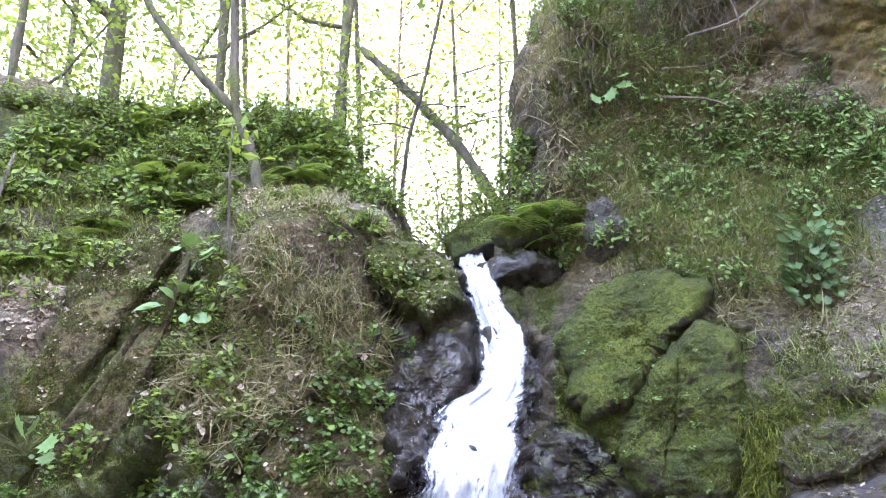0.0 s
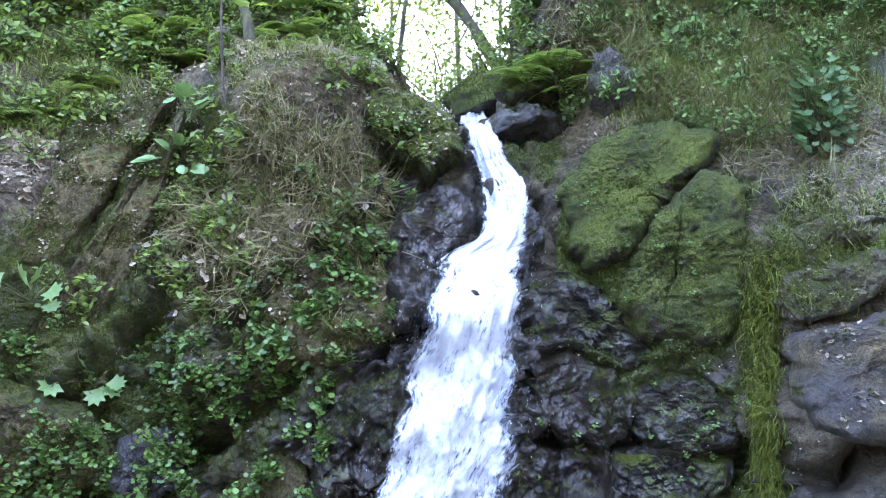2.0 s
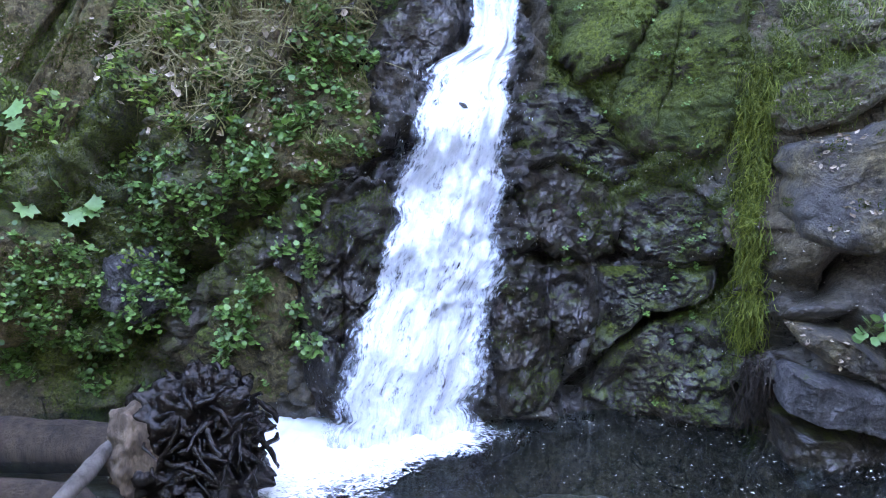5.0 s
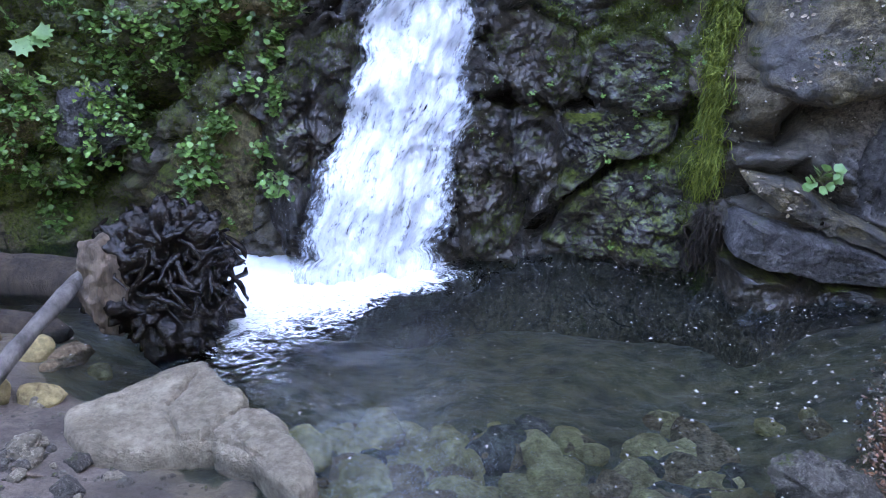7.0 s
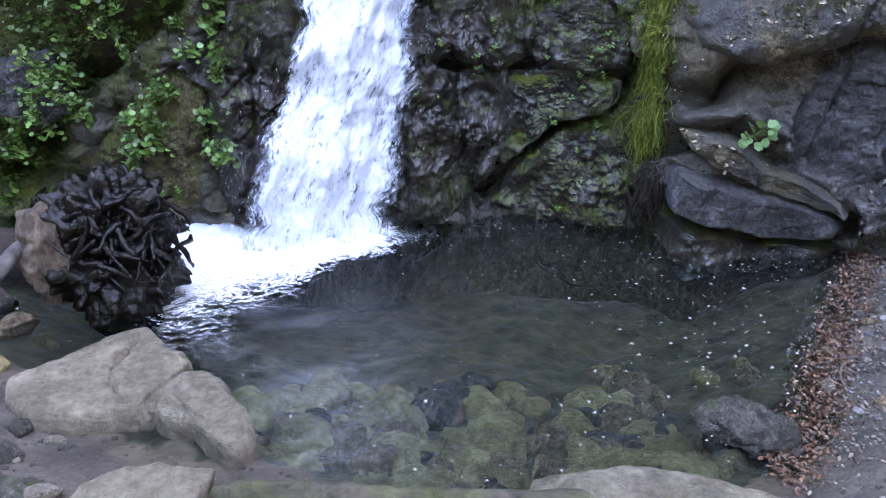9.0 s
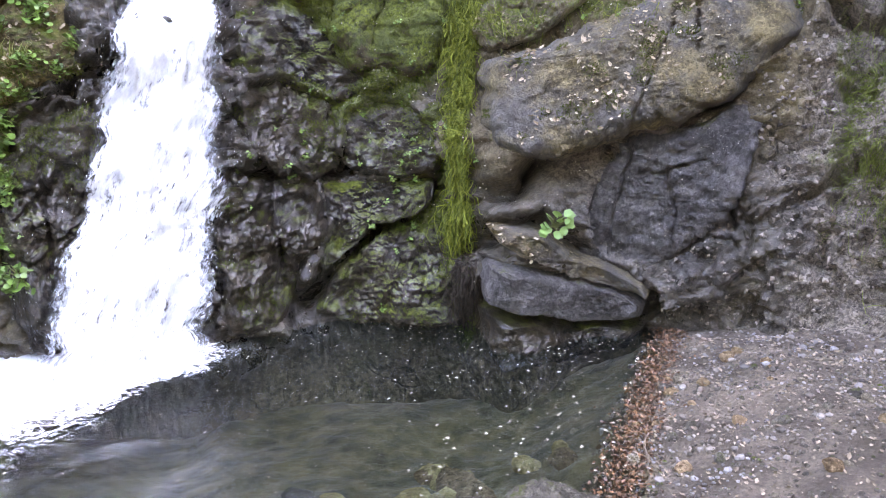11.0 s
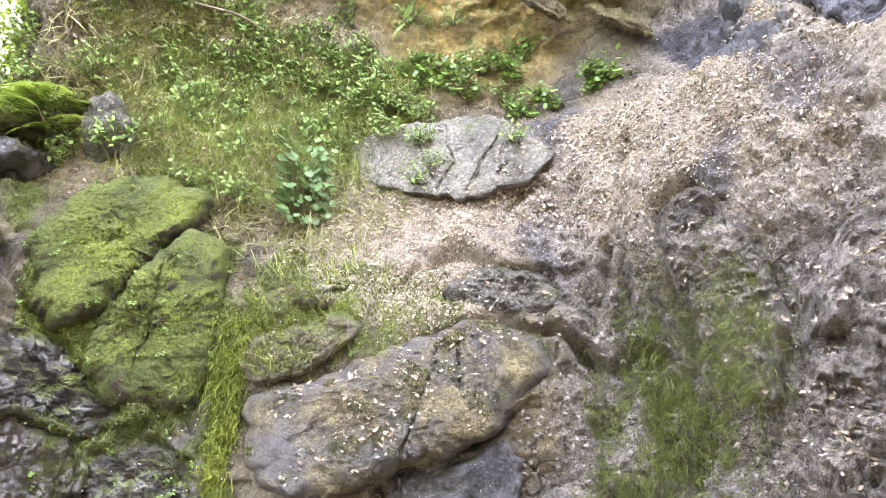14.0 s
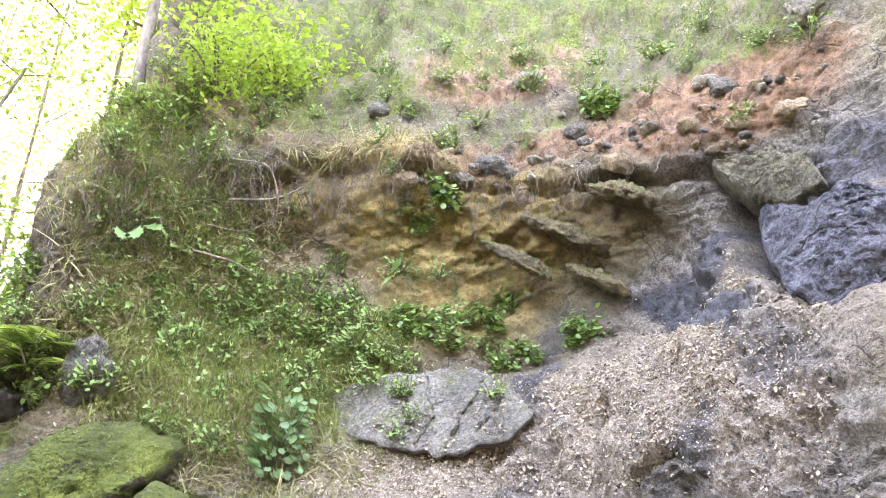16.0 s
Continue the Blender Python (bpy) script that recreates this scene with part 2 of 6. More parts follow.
def rock_material(name, dark, light, moss=0.0, wet=0.0, stain=None, cracks=0.0, specks=1.0):
    k = Mat(name)
    col = k.mix(k.noise(3.5), dark, light)
    col = k.mix(k.noise(28, 6, 0.7), k.mix(0.55, col, tuple(c * 0.35 for c in dark)), col)
    col = k.mix(k.maths("MULTIPLY", k.noise(8, 4, 0.65, lo=0.52, hi=0.7), 0.5), col, tuple(min(1, c * 1.5) for c in light))
    col = k.mix(k.maths("MULTIPLY", k.noise(58, 5, 0.8, lo=0.5, hi=0.62), 0.6 * specks), col, tuple(c * 0.25 for c in dark))
    col = k.mix(k.maths("MULTIPLY", k.noise(47, 5, 0.8, lo=0.52, hi=0.64), 0.45 * specks), col, tuple(min(1, c * 1.7) for c in light))
    col = k.mix(k.maths("MULTIPLY", k.noise(10, 7, 0.75, stretch=(1, 1, 0.35), warp=0.6, lo=0.5, hi=0.66), 0.4 * specks), col, tuple(c * 0.35 for c in dark))
    if stain:
        col = k.mix(k.noise(2.6, 4, 0.6, lo=0.42, hi=0.6), col, k.mix(k.noise(20, 5, 0.7), tuple(c * 0.6 for c in stain), stain))
    if moss:
        f = k.maths("ADD", k.maths("MULTIPLY", k.up(), 0.55), k.maths("MULTIPLY", k.maths("SUBTRACT", k.noise(6, 6, 0.7, lo=0.2, hi=0.8), 0.5), 1.1))
        f = k.span(k.maths("ADD", f, moss), 0.35, 0.7)
        col = k.mix(f, col, moss_tone(k))
    h = k.noise(18, 8, 0.7)
    if cracks:
        seam = k.maths("MULTIPLY", k.span(k.crack(2.2, 0.0, 0.02, at=k.warped(4, 0.5)), 0, 1, cracks, 0), k.noise(3.1, 3, 0.6, lo=0.45, hi=0.6))
        col = k.mix(seam, col, tuple(c * 0.12 for c in dark))
        h = k.maths("SUBTRACT", h, seam)
    h = k.maths("ADD", h, k.maths("MULTIPLY", k.noise(80, 4, 0.7), 0.4))
    rough = k.span(k.noise(9, 3, 0.6), 0.0, 1.0, 0.9 - 0.5 * wet, 0.9 - 0.25 * wet)
    return k.done(col, rough, k.bump(h, 0.9, 0.03), Coat_Weight=k.maths("MULTIPLY", wet, k.noise(6.5, 6, 0.7, lo=0.42, hi=0.58)), Coat_Roughness=0.12, Coat_IOR=1.75, Coat_Normal=k.bump(k.maths("ADD", k.noise(14, 4, 0.6, lo=0.2, hi=0.8), k.maths("MULTIPLY", k.noise(60, 3, 0.6, lo=0.2, hi=0.8), 0.3)), 0.6, 0.03), Specular_IOR_Level=0.5 - 0.2 * wet)


def leaf_material(name, dark, light, glow=0.35, rough=0.5):
    """Leaves, each its own green, letting some light through."""
    k = Mat(name)
    col = k.mix(k.rand(), dark, light)
    col = k.mix(k.noise(45, 3, 0.6), k.mix(0.3, col, tuple(c * 0.4 for c in dark)), col)
    k.done(col, rough)
    tr = k.node("ShaderNodeBsdfTranslucent", {"Color": k.mix(0.35, col, (0.45, 0.58, 0.1))})
    both = k.node("ShaderNodeMixShader", {0: glow})
    k.t.links.new(k.b.outputs[0], both.inputs[1])
    k.t.links.new(tr.outputs[0], both.inputs[2])
    k.t.links.new(both.outputs[0], k.out.inputs[0])
    return k.m


def bark_material(name, dark, light, moss=0.0):
    k = Mat(name)
    col = k.mix(k.noise(14, 6, 0.7, stretch=(1, 1, 0.25)), dark, light)
    if moss:
        col = k.mix(k.maths("MULTIPLY", k.noise(5, 5, 0.6), moss), col, moss_tone(k))
    return k.done(col, 0.85, k.bump(k.noise(30, 6, 0.7, stretch=(1, 1, 0.3)), 0.7, 0.015))


CLIFF = cliff_material()
MOSSY = rock_material("mossy_rock", (0.06, 0.05, 0.038), (0.1, 0.078, 0.048), moss=0.74)
WET = rock_material("wet_dark_rock", (0.011, 0.0085, 0.005), (0.058, 0.044, 0.025), moss=-0.06, wet=1.0, cracks=0.4)
WETMOSS = rock_material("wet_mossy_rock", (0.011, 0.0085, 0.005), (0.055, 0.043, 0.024), moss=0.16, wet=0.7, cracks=0.4)
PALEMOSS = rock_material("moss_filmed_grey_rock", (0.1, 0.086, 0.058), (0.3, 0.26, 0.175), moss=0.16)
SHALY = rock_material("crumbly_shale", (0.095, 0.08, 0.066), (0.36, 0.305, 0.255), moss=-0.1)
SLATY = rock_material("slaty_rock", (0.045, 0.046, 0.055), (0.2, 0.2, 0.225), moss=-0.3, cracks=0.6)
DOME = rock_material("brown_outcrop_rock", (0.085, 0.065, 0.032), (0.3, 0.235, 0.115), moss=0.2)
GREY = rock_material("grey_rock", (0.075, 0.068, 0.055), (0.22, 0.2, 0.165), moss=-0.15)
STAINED = rock_material("stained_rock", (0.085, 0.068, 0.036), (0.31, 0.25, 0.125), moss=0.0, stain=(0.15, 0.143, 0.132), cracks=0.5)
SLAB = rock_material("olive_slab", (0.065, 0.052, 0.023), (0.27, 0.215, 0.095), moss=0.2)
BLUE = rock_material("blue_grey_rock", (0.045, 0.043, 0.044), (0.155, 0.148, 0.147), moss=-0.25, wet=0.3, cracks=0.4)
PALE = rock_material("pale_bank_rock", (0.2, 0.172, 0.125), (0.4, 0.35, 0.26))
SHARD = rock_material("olive_shard", (0.1, 0.075, 0.035), (0.29, 0.22, 0.11), moss=0.12)
OUTCROP = rock_material("outcrop_rock", (0.13, 0.12, 0.095), (0.32, 0.3, 0.245), moss=-0.02, cracks=0.6)
OCHRE = rock_material("ochre_stone", (0.22, 0.14, 0.07), (0.42, 0.3, 0.18))
PEBBLE = rock_material("pool_pebble", (0.3, 0.23, 0.1), (0.68, 0.54, 0.25), specks=0.3)
LEAF = leaf_material("fresh_leaf", (0.05, 0.1, 0.018), (0.24, 0.4, 0.06), 0.35, 0.4)
IVY = leaf_material("trailing_leaf", (0.03, 0.085, 0.018), (0.2, 0.38, 0.09), 0.25, 0.35)
CANOPY = leaf_material("canopy_leaf", (0.07, 0.125, 0.025), (0.22, 0.3, 0.075), 0.5)
GRASS = leaf_material("grass_blade", (0.09, 0.125, 0.03), (0.36, 0.4, 0.13), 0.25, 0.8)
SLOPELEAF = leaf_material("slope_leaf", (0.075, 0.155, 0.04), (0.25, 0.4, 0.115), 0.2, 0.8)
# Darker copy of the canopy green: shade put into the unseen trees' colour.
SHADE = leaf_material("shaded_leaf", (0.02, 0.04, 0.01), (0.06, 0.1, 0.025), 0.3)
DRY = leaf_material("dead_leaf", (0.15, 0.105, 0.07), (0.58, 0.48, 0.355), 0.1, 0.8)
BARK = bark_material("bark", (0.035, 0.028, 0.02), (0.14, 0.115, 0.085), 0.5)
TWIG = bark_material("dry_twig", (0.07, 0.05, 0.035), (0.26, 0.2, 0.145))
DEAD = bark_material("weathered_wood", (0.07, 0.055, 0.042), (0.24, 0.2, 0.155))

# ---- the amphitheatre of rock: profiles of height and distance, turn by turn, from under the pool's edge to the hill behind ----
PROFILES = []


def profile(turn, *pairs):
    PROFILES.append((turn, np.array(pairs, float)))


profile(-75, (-.6, 4.6), (0, 4.6), (.6, 4.7), (1.2, 4.9), (1.7, 5.2), (2.3, 5.7), (2.9, 6.2), (3.6, 6.7), (4.4, 7.2), (5.2, 8.2), (7, 14), (14, 60))
profile(-40, (-.6, 4.6), (0, 4.7), (.6, 4.75), (1.2, 4.9), (1.8, 5.1), (2.4, 5.5), (2.9, 6.0), (3.5, 6.5), (4.3, 7.1), (5.0, 8.0), (6.6, 14), (13, 60))
profile(-30, (-.6, 4.5), (0, 4.55), (.6, 4.6), (1.2, 4.7), (1.75, 4.9), (2.3, 5.2), (2.75, 5.6), (3.4, 6.2), (4.4, 6.8), (4.7, 7.6), (6, 14), (12, 60))
profile(-22, (-.6, 4.3), (0, 4.35), (.6, 4.4), (1.2, 4.5), (1.8, 4.7), (2.3, 5.0), (2.9, 5.5), (3.4, 6.1), (4.3, 6.8), (4.5, 7.6), (5.6, 14), (12, 60))
profile(-15, (-0.6, 3.9), (0, 3.95), (0.6, 4), (1.2, 4.05), (1.8, 4.25), (2.46, 4.37), (2.99, 4.75), (3.4, 5.9), (4.3, 6.6), (4.5, 7.4), (5.4, 14), (11, 60))
profile(-9, (-0.6, 3.7), (0, 3.72), (0.6, 3.8), (1.2, 3.9), (1.8, 4.15), (2.46, 4.37), (3.04, 4.7), (3.35, 5.6), (4.1, 6.4), (4.2, 7.2), (5, 14), (11, 60))
profile(-5, (-0.6, 3.65), (0, 3.66), (0.6, 3.75), (1.2, 3.88), (1.75, 4.15), (2.3, 4.5), (2.95, 4.9), (3.2, 5.6), (3.4, 6.4), (3.5, 7.2), (4.6, 14), (10, 60))
profile(-1, (-0.6, 3.65), (0, 3.65), (0.6, 3.75), (1.2, 3.9), (1.65, 4.1), (2.2, 4.5), (2.7, 4.9), (2.8, 5.6), (2.95, 6.4), (3.1, 7.4), (4.2, 14), (10, 60))
profile(3, (-0.6, 3.65), (0, 3.66), (0.6, 3.76), (1.2, 3.92), (1.6, 4.08), (2.2, 4.5), (2.66, 4.9), (2.8, 5.6), (2.95, 6.4), (3.1, 7.4), (4.2, 14), (10, 60))
profile(6, (-0.6, 3.72), (0, 3.74), (0.6, 3.89), (1.2, 4.05), (1.7, 4.3), (2.3, 4.67), (2.85, 5), (3.2, 5.3), (3.6, 5.5), (3.85, 6), (5, 14), (11, 60))
profile(8.5, (-0.6, 3.79), (0, 3.82), (0.6, 3.97), (1.2, 4.15), (1.7, 4.35), (2.3, 4.66), (2.85, 4.9), (3.3, 4.8), (3.8, 4.75), (4.3, 5), (6, 14), (12, 60))
profile(12, (-0.6, 3.79), (0, 3.84), (0.6, 4), (1.2, 4.2), (1.75, 4.35), (2.3, 4.63), (2.85, 4.85), (3.4, 4.9), (4.1, 4.97), (4.8, 5.0), (7.7, 6), (26, 60))
profile(17, (-0.6, 3.75), (0, 3.8), (0.6, 4.01), (1.2, 4.2), (1.8, 4.4), (2.3, 4.61), (2.85, 4.9), (3.5, 5.12), (4.1, 5.2), (4.75, 5.12), (7.9, 7), (26, 60))
profile(21, (-0.6, 3.7), (0, 3.75), (0.6, 3.93), (1.2, 4.1), (1.8, 4.35), (2.3, 4.56), (2.85, 4.9), (3.5, 5.25), (4.1, 5.35), (4.7, 5.2), (7.9, 7), (26, 60))
profile(26, (-0.6, 3.41), (0, 3.46), (0.6, 3.65), (1.1, 3.81), (1.6, 4.07), (2.2, 4.54), (2.75, 4.97), (3.4, 5.3), (4, 5.42), (4.65, 5.2), (7.9, 7), (26, 60))
profile(33, (-0.6, 3.72), (0, 3.77), (0.54, 3.82), (1.06, 3.8), (1.59, 4.03), (2.1, 4.37), (2.66, 4.72), (3.1, 4.9), (3.75, 5.1), (4.45, 4.88), (10.2, 7), (28, 60))
profile(42, (-0.6, 3.72), (0, 3.72), (0.54, 3.76), (1.06, 3.91), (1.59, 4.08), (2.2, 4.34), (2.76, 4.65), (3.1, 5.0), (3.75, 5.25), (4.4, 5.02), (10.2, 7.2), (28, 60))
profile(50, (-0.6, 3.72), (0, 3.66), (0.54, 3.76), (1.06, 3.91), (1.69, 4.14), (2.3, 4.26), (2.76, 4.46), (3.1, 4.9), (3.75, 5.2), (4.36, 5.02), (10.2, 7.3), (28, 60))
profile(58, (-0.6, 3.44), (0, 3.44), (0.6, 3.55), (1.2, 3.7), (1.8, 3.9), (2.5, 4.03), (3, 4.25), (3.3, 4.8), (3.9, 4.95), (4.45, 4.9), (10.2, 7.4), (28, 60))
profile(63, (-0.6, 3.38), (0, 3.38), (0.6, 3.47), (1.25, 3.62), (1.9, 3.8), (2.6, 3.95), (3.25, 4.2), (3.55, 4.6), (4.1, 4.75), (4.6, 4.8), (10.2, 7.4), (28, 60))
profile(68, (-0.6, 3.31), (0, 3.31), (0.6, 3.36), (1.3, 3.5), (2, 3.68), (2.75, 3.87), (3.5, 4.15), (3.8, 4.45), (4.3, 4.6), (4.75, 4.75), (10.2, 7.5), (28, 60))
profile(95, (-0.6, 3.6), (0, 3.6), (0.6, 3.7), (1.3, 3.8), (2, 4), (2.8, 4.4), (3.5, 4.8), (4.1, 5.2), (4.6, 5.6), (5, 6), (10.2, 8), (28, 60))

KNOTS = len(PROFILES[0][1])


def smooth_rows(x, xs, ys):
    """Monotone-ish cubic interpolation of the rows ys, given at xs, to x."""
    d = np.diff(ys, axis=0) / np.diff(xs)[:, None]
    m = np.zeros_like(ys)
    m[1:-1] = np.where(d[1:] * d[:-1] > 0, 2 * d[1:] * d[:-1] / np.where(np.abs(d[1:] + d[:-1]) < 1e-9, 1, d[1:] + d[:-1]), 0)
    m[0], m[-1] = d[0], d[-1]
    k = np.clip(np.searchsorted(xs, x) - 1, 0, len(xs) - 2)
    h = (xs[k + 1] - xs[k])
    t = ((x - xs[k]) / h)[:, None]
    h = h[:, None]
    return (ys[k] * (1 + 2 * t) * (1 - t) ** 2 + m[k] * h * t * (1 - t) ** 2 + ys[k + 1] * t * t * (3 - 2 * t) + m[k + 1] * h * t * t * (t - 1))


def smooth_line(points, per=10):
    """A smooth line through points."""
    p = np.array(points, float)
    return smooth_rows(np.linspace(0, len(p) - 1, (len(p) - 1) * per + 1), np.arange(len(p), dtype=float), p)


def land(turns, levels):
    """Points of the rock before its relief: turns in degrees, levels 0 to KNOTS - 1."""
    table = np.array([p for _, p in PROFILES]).reshape(len(PROFILES), -1)
    cols = smooth_rows(turns, np.array([float(a) for a, _ in PROFILES]), table).reshape(len(turns), KNOTS, 2)
    flat = cols.transpose(1, 0, 2).reshape(KNOTS, -1)
    zr = smooth_rows(levels, np.arange(KNOTS, dtype=float), flat).reshape(len(levels), len(turns), 2)
    a = np.radians(turns)[None]
    return np.stack([zr[..., 1] * np.sin(a), zr[..., 1] * np.cos(a), zr[..., 0]], -1)


def spots(turn, z, *rows):
    """The soft union of oval patches: turn and height of the middle, half sizes, strength."""
    out = np.zeros_like(z)
    for a0, z0, da, dz, s in rows:
        d = np.sqrt(((turn - a0) / da) ** 2 + ((z - z0) / dz) ** 2)
        out = np.maximum(out, s * (1 - ramp(d, 0.55, 1.15)))
    return out


turns = np.concatenate([np.linspace(-75, -36, 60)[:-1], np.linspace(-36, 66, 580), np.linspace(66, 95, 50)[1:]])
levels = np.concatenate([np.linspace(0, 1, 16)[:-1], np.linspace(1, 9, 370), np.linspace(9, 10, 90)[1:], np.linspace(10, 11, 30)[1:]])
base = land(turns, levels)
nrm = grid_normals(base)

# ---- blocks of rock that stand proud of the wall: outlines by turn and height ----
COLUMN = np.linspace(-0.6, 6.0, 265)
STEEP = np.array([np.interp(COLUMN, np.maximum.accumulate(base[:, i, 2]) + 1e-6 * np.arange(len(levels)), np.hypot(base[:, i, 0], base[:, i, 1])) for i in range(len(turns))])


def wall_radius(turn, z):
    """How far out the wall lies, before its relief."""
    i = np.clip(np.interp(turn, turns, np.arange(len(turns))), 0, len(turns) - 1.001)
    j = np.clip((np.asarray(z, float) + 0.6) / 0.025, 0, len(COLUMN) - 1.001)
    i0, j0 = i.astype(int), j.astype(int)
    u, v = i - i0, j - j0
    return STEEP[i0, j0] * (1 - u) * (1 - v) + STEEP[i0 + 1, j0] * u * (1 - v) + STEEP[i0, j0 + 1] * (1 - u) * v + STEEP[i0 + 1, j0 + 1] * u * v


BLOCKS = []


def block(name, label, outline, proud, seed, look_, lean=0.0, round_=0.38, cuts=(), rough=1.0, category="rock"):
    """Notes a block: outline as (turn, height), how far it stands out, and its look."""
    o = np.array(outline, float)
    mid = (o.min(0) + o.max(0)) / 2 * 0.5 + o.mean(0) * 0.5
    k = math.radians(1) * float(wall_radius(mid[:1], mid[1:])[0])
    edge = np.concatenate([a + (b - a) * np.linspace(0, 1, 24, endpoint=False)[:, None] for a, b in zip(o, np.roll(o, -1, 0))]) - mid
    edge[:, 0] *= k
    ang, far_ = np.arctan2(edge[:, 1], edge[:, 0]), np.hypot(*edge.T)
    order = np.argsort(ang)
    BLOCKS.append(dict(name=name, label=label, mid=mid, k=k, ang=ang[order], far=far_[order], proud=proud, seed=seed, look=look_, lean=lean, round=round_, cuts=cuts, rough=rough, category=category))


block("moss_boulder", "large boulder cloaked in bright green moss beside the fall", [(8.6, 2.10), (10.4, 2.34), (13.0, 2.47), (16.7, 2.51), (19.6, 2.37), (18.6, 2.20), (15.4, 1.95), (13.2, 1.71), (10.3, 1.66), (9.0, 1.84)], .2, 3, "mossy", category="boulder", rough=.75)
block("moss_boulder", "lower boulder with thick moss and bare streaks", [(18.7, 2.16), (20.9, 2.06), (21.0, 1.76), (21.1, 1.45), (19.3, 1.22), (14.3, 1.25), (12.4, 1.47), (13.3, 1.71), (15.5, 1.95)], .24, 8, "mossy", lean=.12, category="boulder", rough=.75, cuts=[((17, 1.95), (16.2, 1.6)), ((16.2, 1.6), (15.4, 1.4))])
block("wet_boulder", "wet black bulging rock shining beside the fall", [(5.7, 1.21), (8.4, 1.23), (12.0, 1.10), (12.7, .97), (12.4, .80), (10.7, .75), (7.8, .79), (6.2, .91), (5.4, 1.08)], 0.15, 12, "wet", category="boulder")
block("wet_boulder", "wet dark rock with a dull green cap", [(12.9, 1.04), (15.5, 1.10), (18.2, 1.08), (20.9, .98), (20.1, .77), (17.3, .72), (14.3, .74), (12.9, .80)], 0.12, 15, "wetmoss", category="boulder")
block("wet_boulder", "wet mossy shoulder of rock above the bulges", [(5.4, 1.53), (8.6, 1.65), (11.7, 1.51), (12.9, 1.33), (15.6, 1.19), (12.8, 1.1), (8.4, 1.25), (5.6, 1.25)], 0.09, 18, "wetmoss", category="boulder", rough=1.3)
block("wet_rock", "dark rock pitted by spray at the foot of the fall", [(4.3, .74), (8.2, .74), (10.6, .70), (11.4, .49), (9.4, .28), (7.6, .06), (3.8, .05), (3.5, .54)], 0.1, 19, "wet", rough=1.5, cuts=[((7.6, .72), (7.9, .4)), ((7.9, .4), (7.2, .1))])
block("wet_rock", "dark rock with thin moss under the bulges", [(11.1, .70), (14.2, .71), (19.6, .70), (18.8, .56), (15.3, .49), (12.1, .33), (10.5, .26), (11.9, .49)], 0.07, 21, "wetmoss", rough=1.5)
block("wet_rock", "low dark rock sloping into the pool", [(10.2, .05), (12.2, .25), (15.3, .42), (19.2, .5), (20.7, .42), (21.4, .02), (16.5, -.06)], 0.08, 22, "wetmoss", rough=1.6)
block("rounded_block", "large rounded grey rock with yellow stains above a niche", [(23.3, 1.31), (27.5, 1.36), (32.6, 1.5), (36, 1.61), (39.3, 1.68), (43.3, 1.58), (44.4, 1.43), (42.5, 1.28), (40.2, 1.15), (38.3, 1.05), (34.2, .99), (29.3, .87), (26.2, .92), (23.9, 1.04)], .18, 44, "stained", lean=-.1, category="boulder", rough=.9, cuts=[((36.3, 1.62), (36.6, 1.45)), ((36.6, 1.45), (35.4, 1.22)), ((35.4, 1.22), (34.2, 1.0)), ((38.0, 1.62), (38.3, 1.3))])
block("grey_slab", "flat dark grey rock face with fine cracks below the knob", [(32.6, .8), (34.4, .96), (38.3, 1.0), (41.0, 1.1), (42.4, .98), (41, .62), (37.4, .4), (34.9, .27), (32.4, .31), (30.9, .4), (31.6, .66)], .05, 48, "blue", rough=.8, round_=.25, cuts=[((34.6, .97), (33.5, .7)), ((33.5, .7), (32.6, .38)), ((36.9, .8), (37.6, .45)), ((35, .78), (39.5, .86))])
block("ledge_slab", "blue-grey slab overhanging the water", [(23.7, .41), (27, .38), (30.4, .31), (32.8, .26), (35.6, .2), (35.4, .1), (31.7, .07), (25.9, .22), (23.6, .24)], .17, 55, "blue", lean=.15, rough=.7, round_=.35)
block("ledge_shelf", "thin ledge of brown rock strewn with leaves", [(24.1, .57), (27.8, .54), (30.7, .40), (34, .32), (36.6, .25), (35.4, .23), (30.4, .31), (27.0, .47), (24.2, .51)], .15, 58, "stained", rough=.9, round_=.4)
block("foot_slab", "dark wet slab at the water's edge", [(23.5, .17), (27, .13), (31.7, .04), (35.5, .07), (34.3, -.06), (31.8, -.12), (24.5, -.08)], .09, 61, "wet")
block("mossy_ledge", "rounded ledge furred with yellow-green moss", [(22.4, 1.47), (23.9, 1.6), (29.6, 1.72), (31.3, 1.63), (27.4, 1.42), (23.7, 1.35)], 0.1, 65, "pale_moss", rough=1.3)
block("mossy_ledge", "small ledge with moss and dead leaves", [(23.9, 1.82), (27.0, 1.89), (30.3, 1.84), (28.8, 1.75), (24.8, 1.70)], 0.08, 66, "pale_moss", rough=1.3)
block("grey_hump", "weathered grey hump of rock crowned with dead leaves", [(36.4, 1.8), (39.2, 1.95), (43.2, 1.91), (45.2, 1.79), (44.0, 1.66), (39.3, 1.71)], 0.08, 68, "grey", rough=1.4)
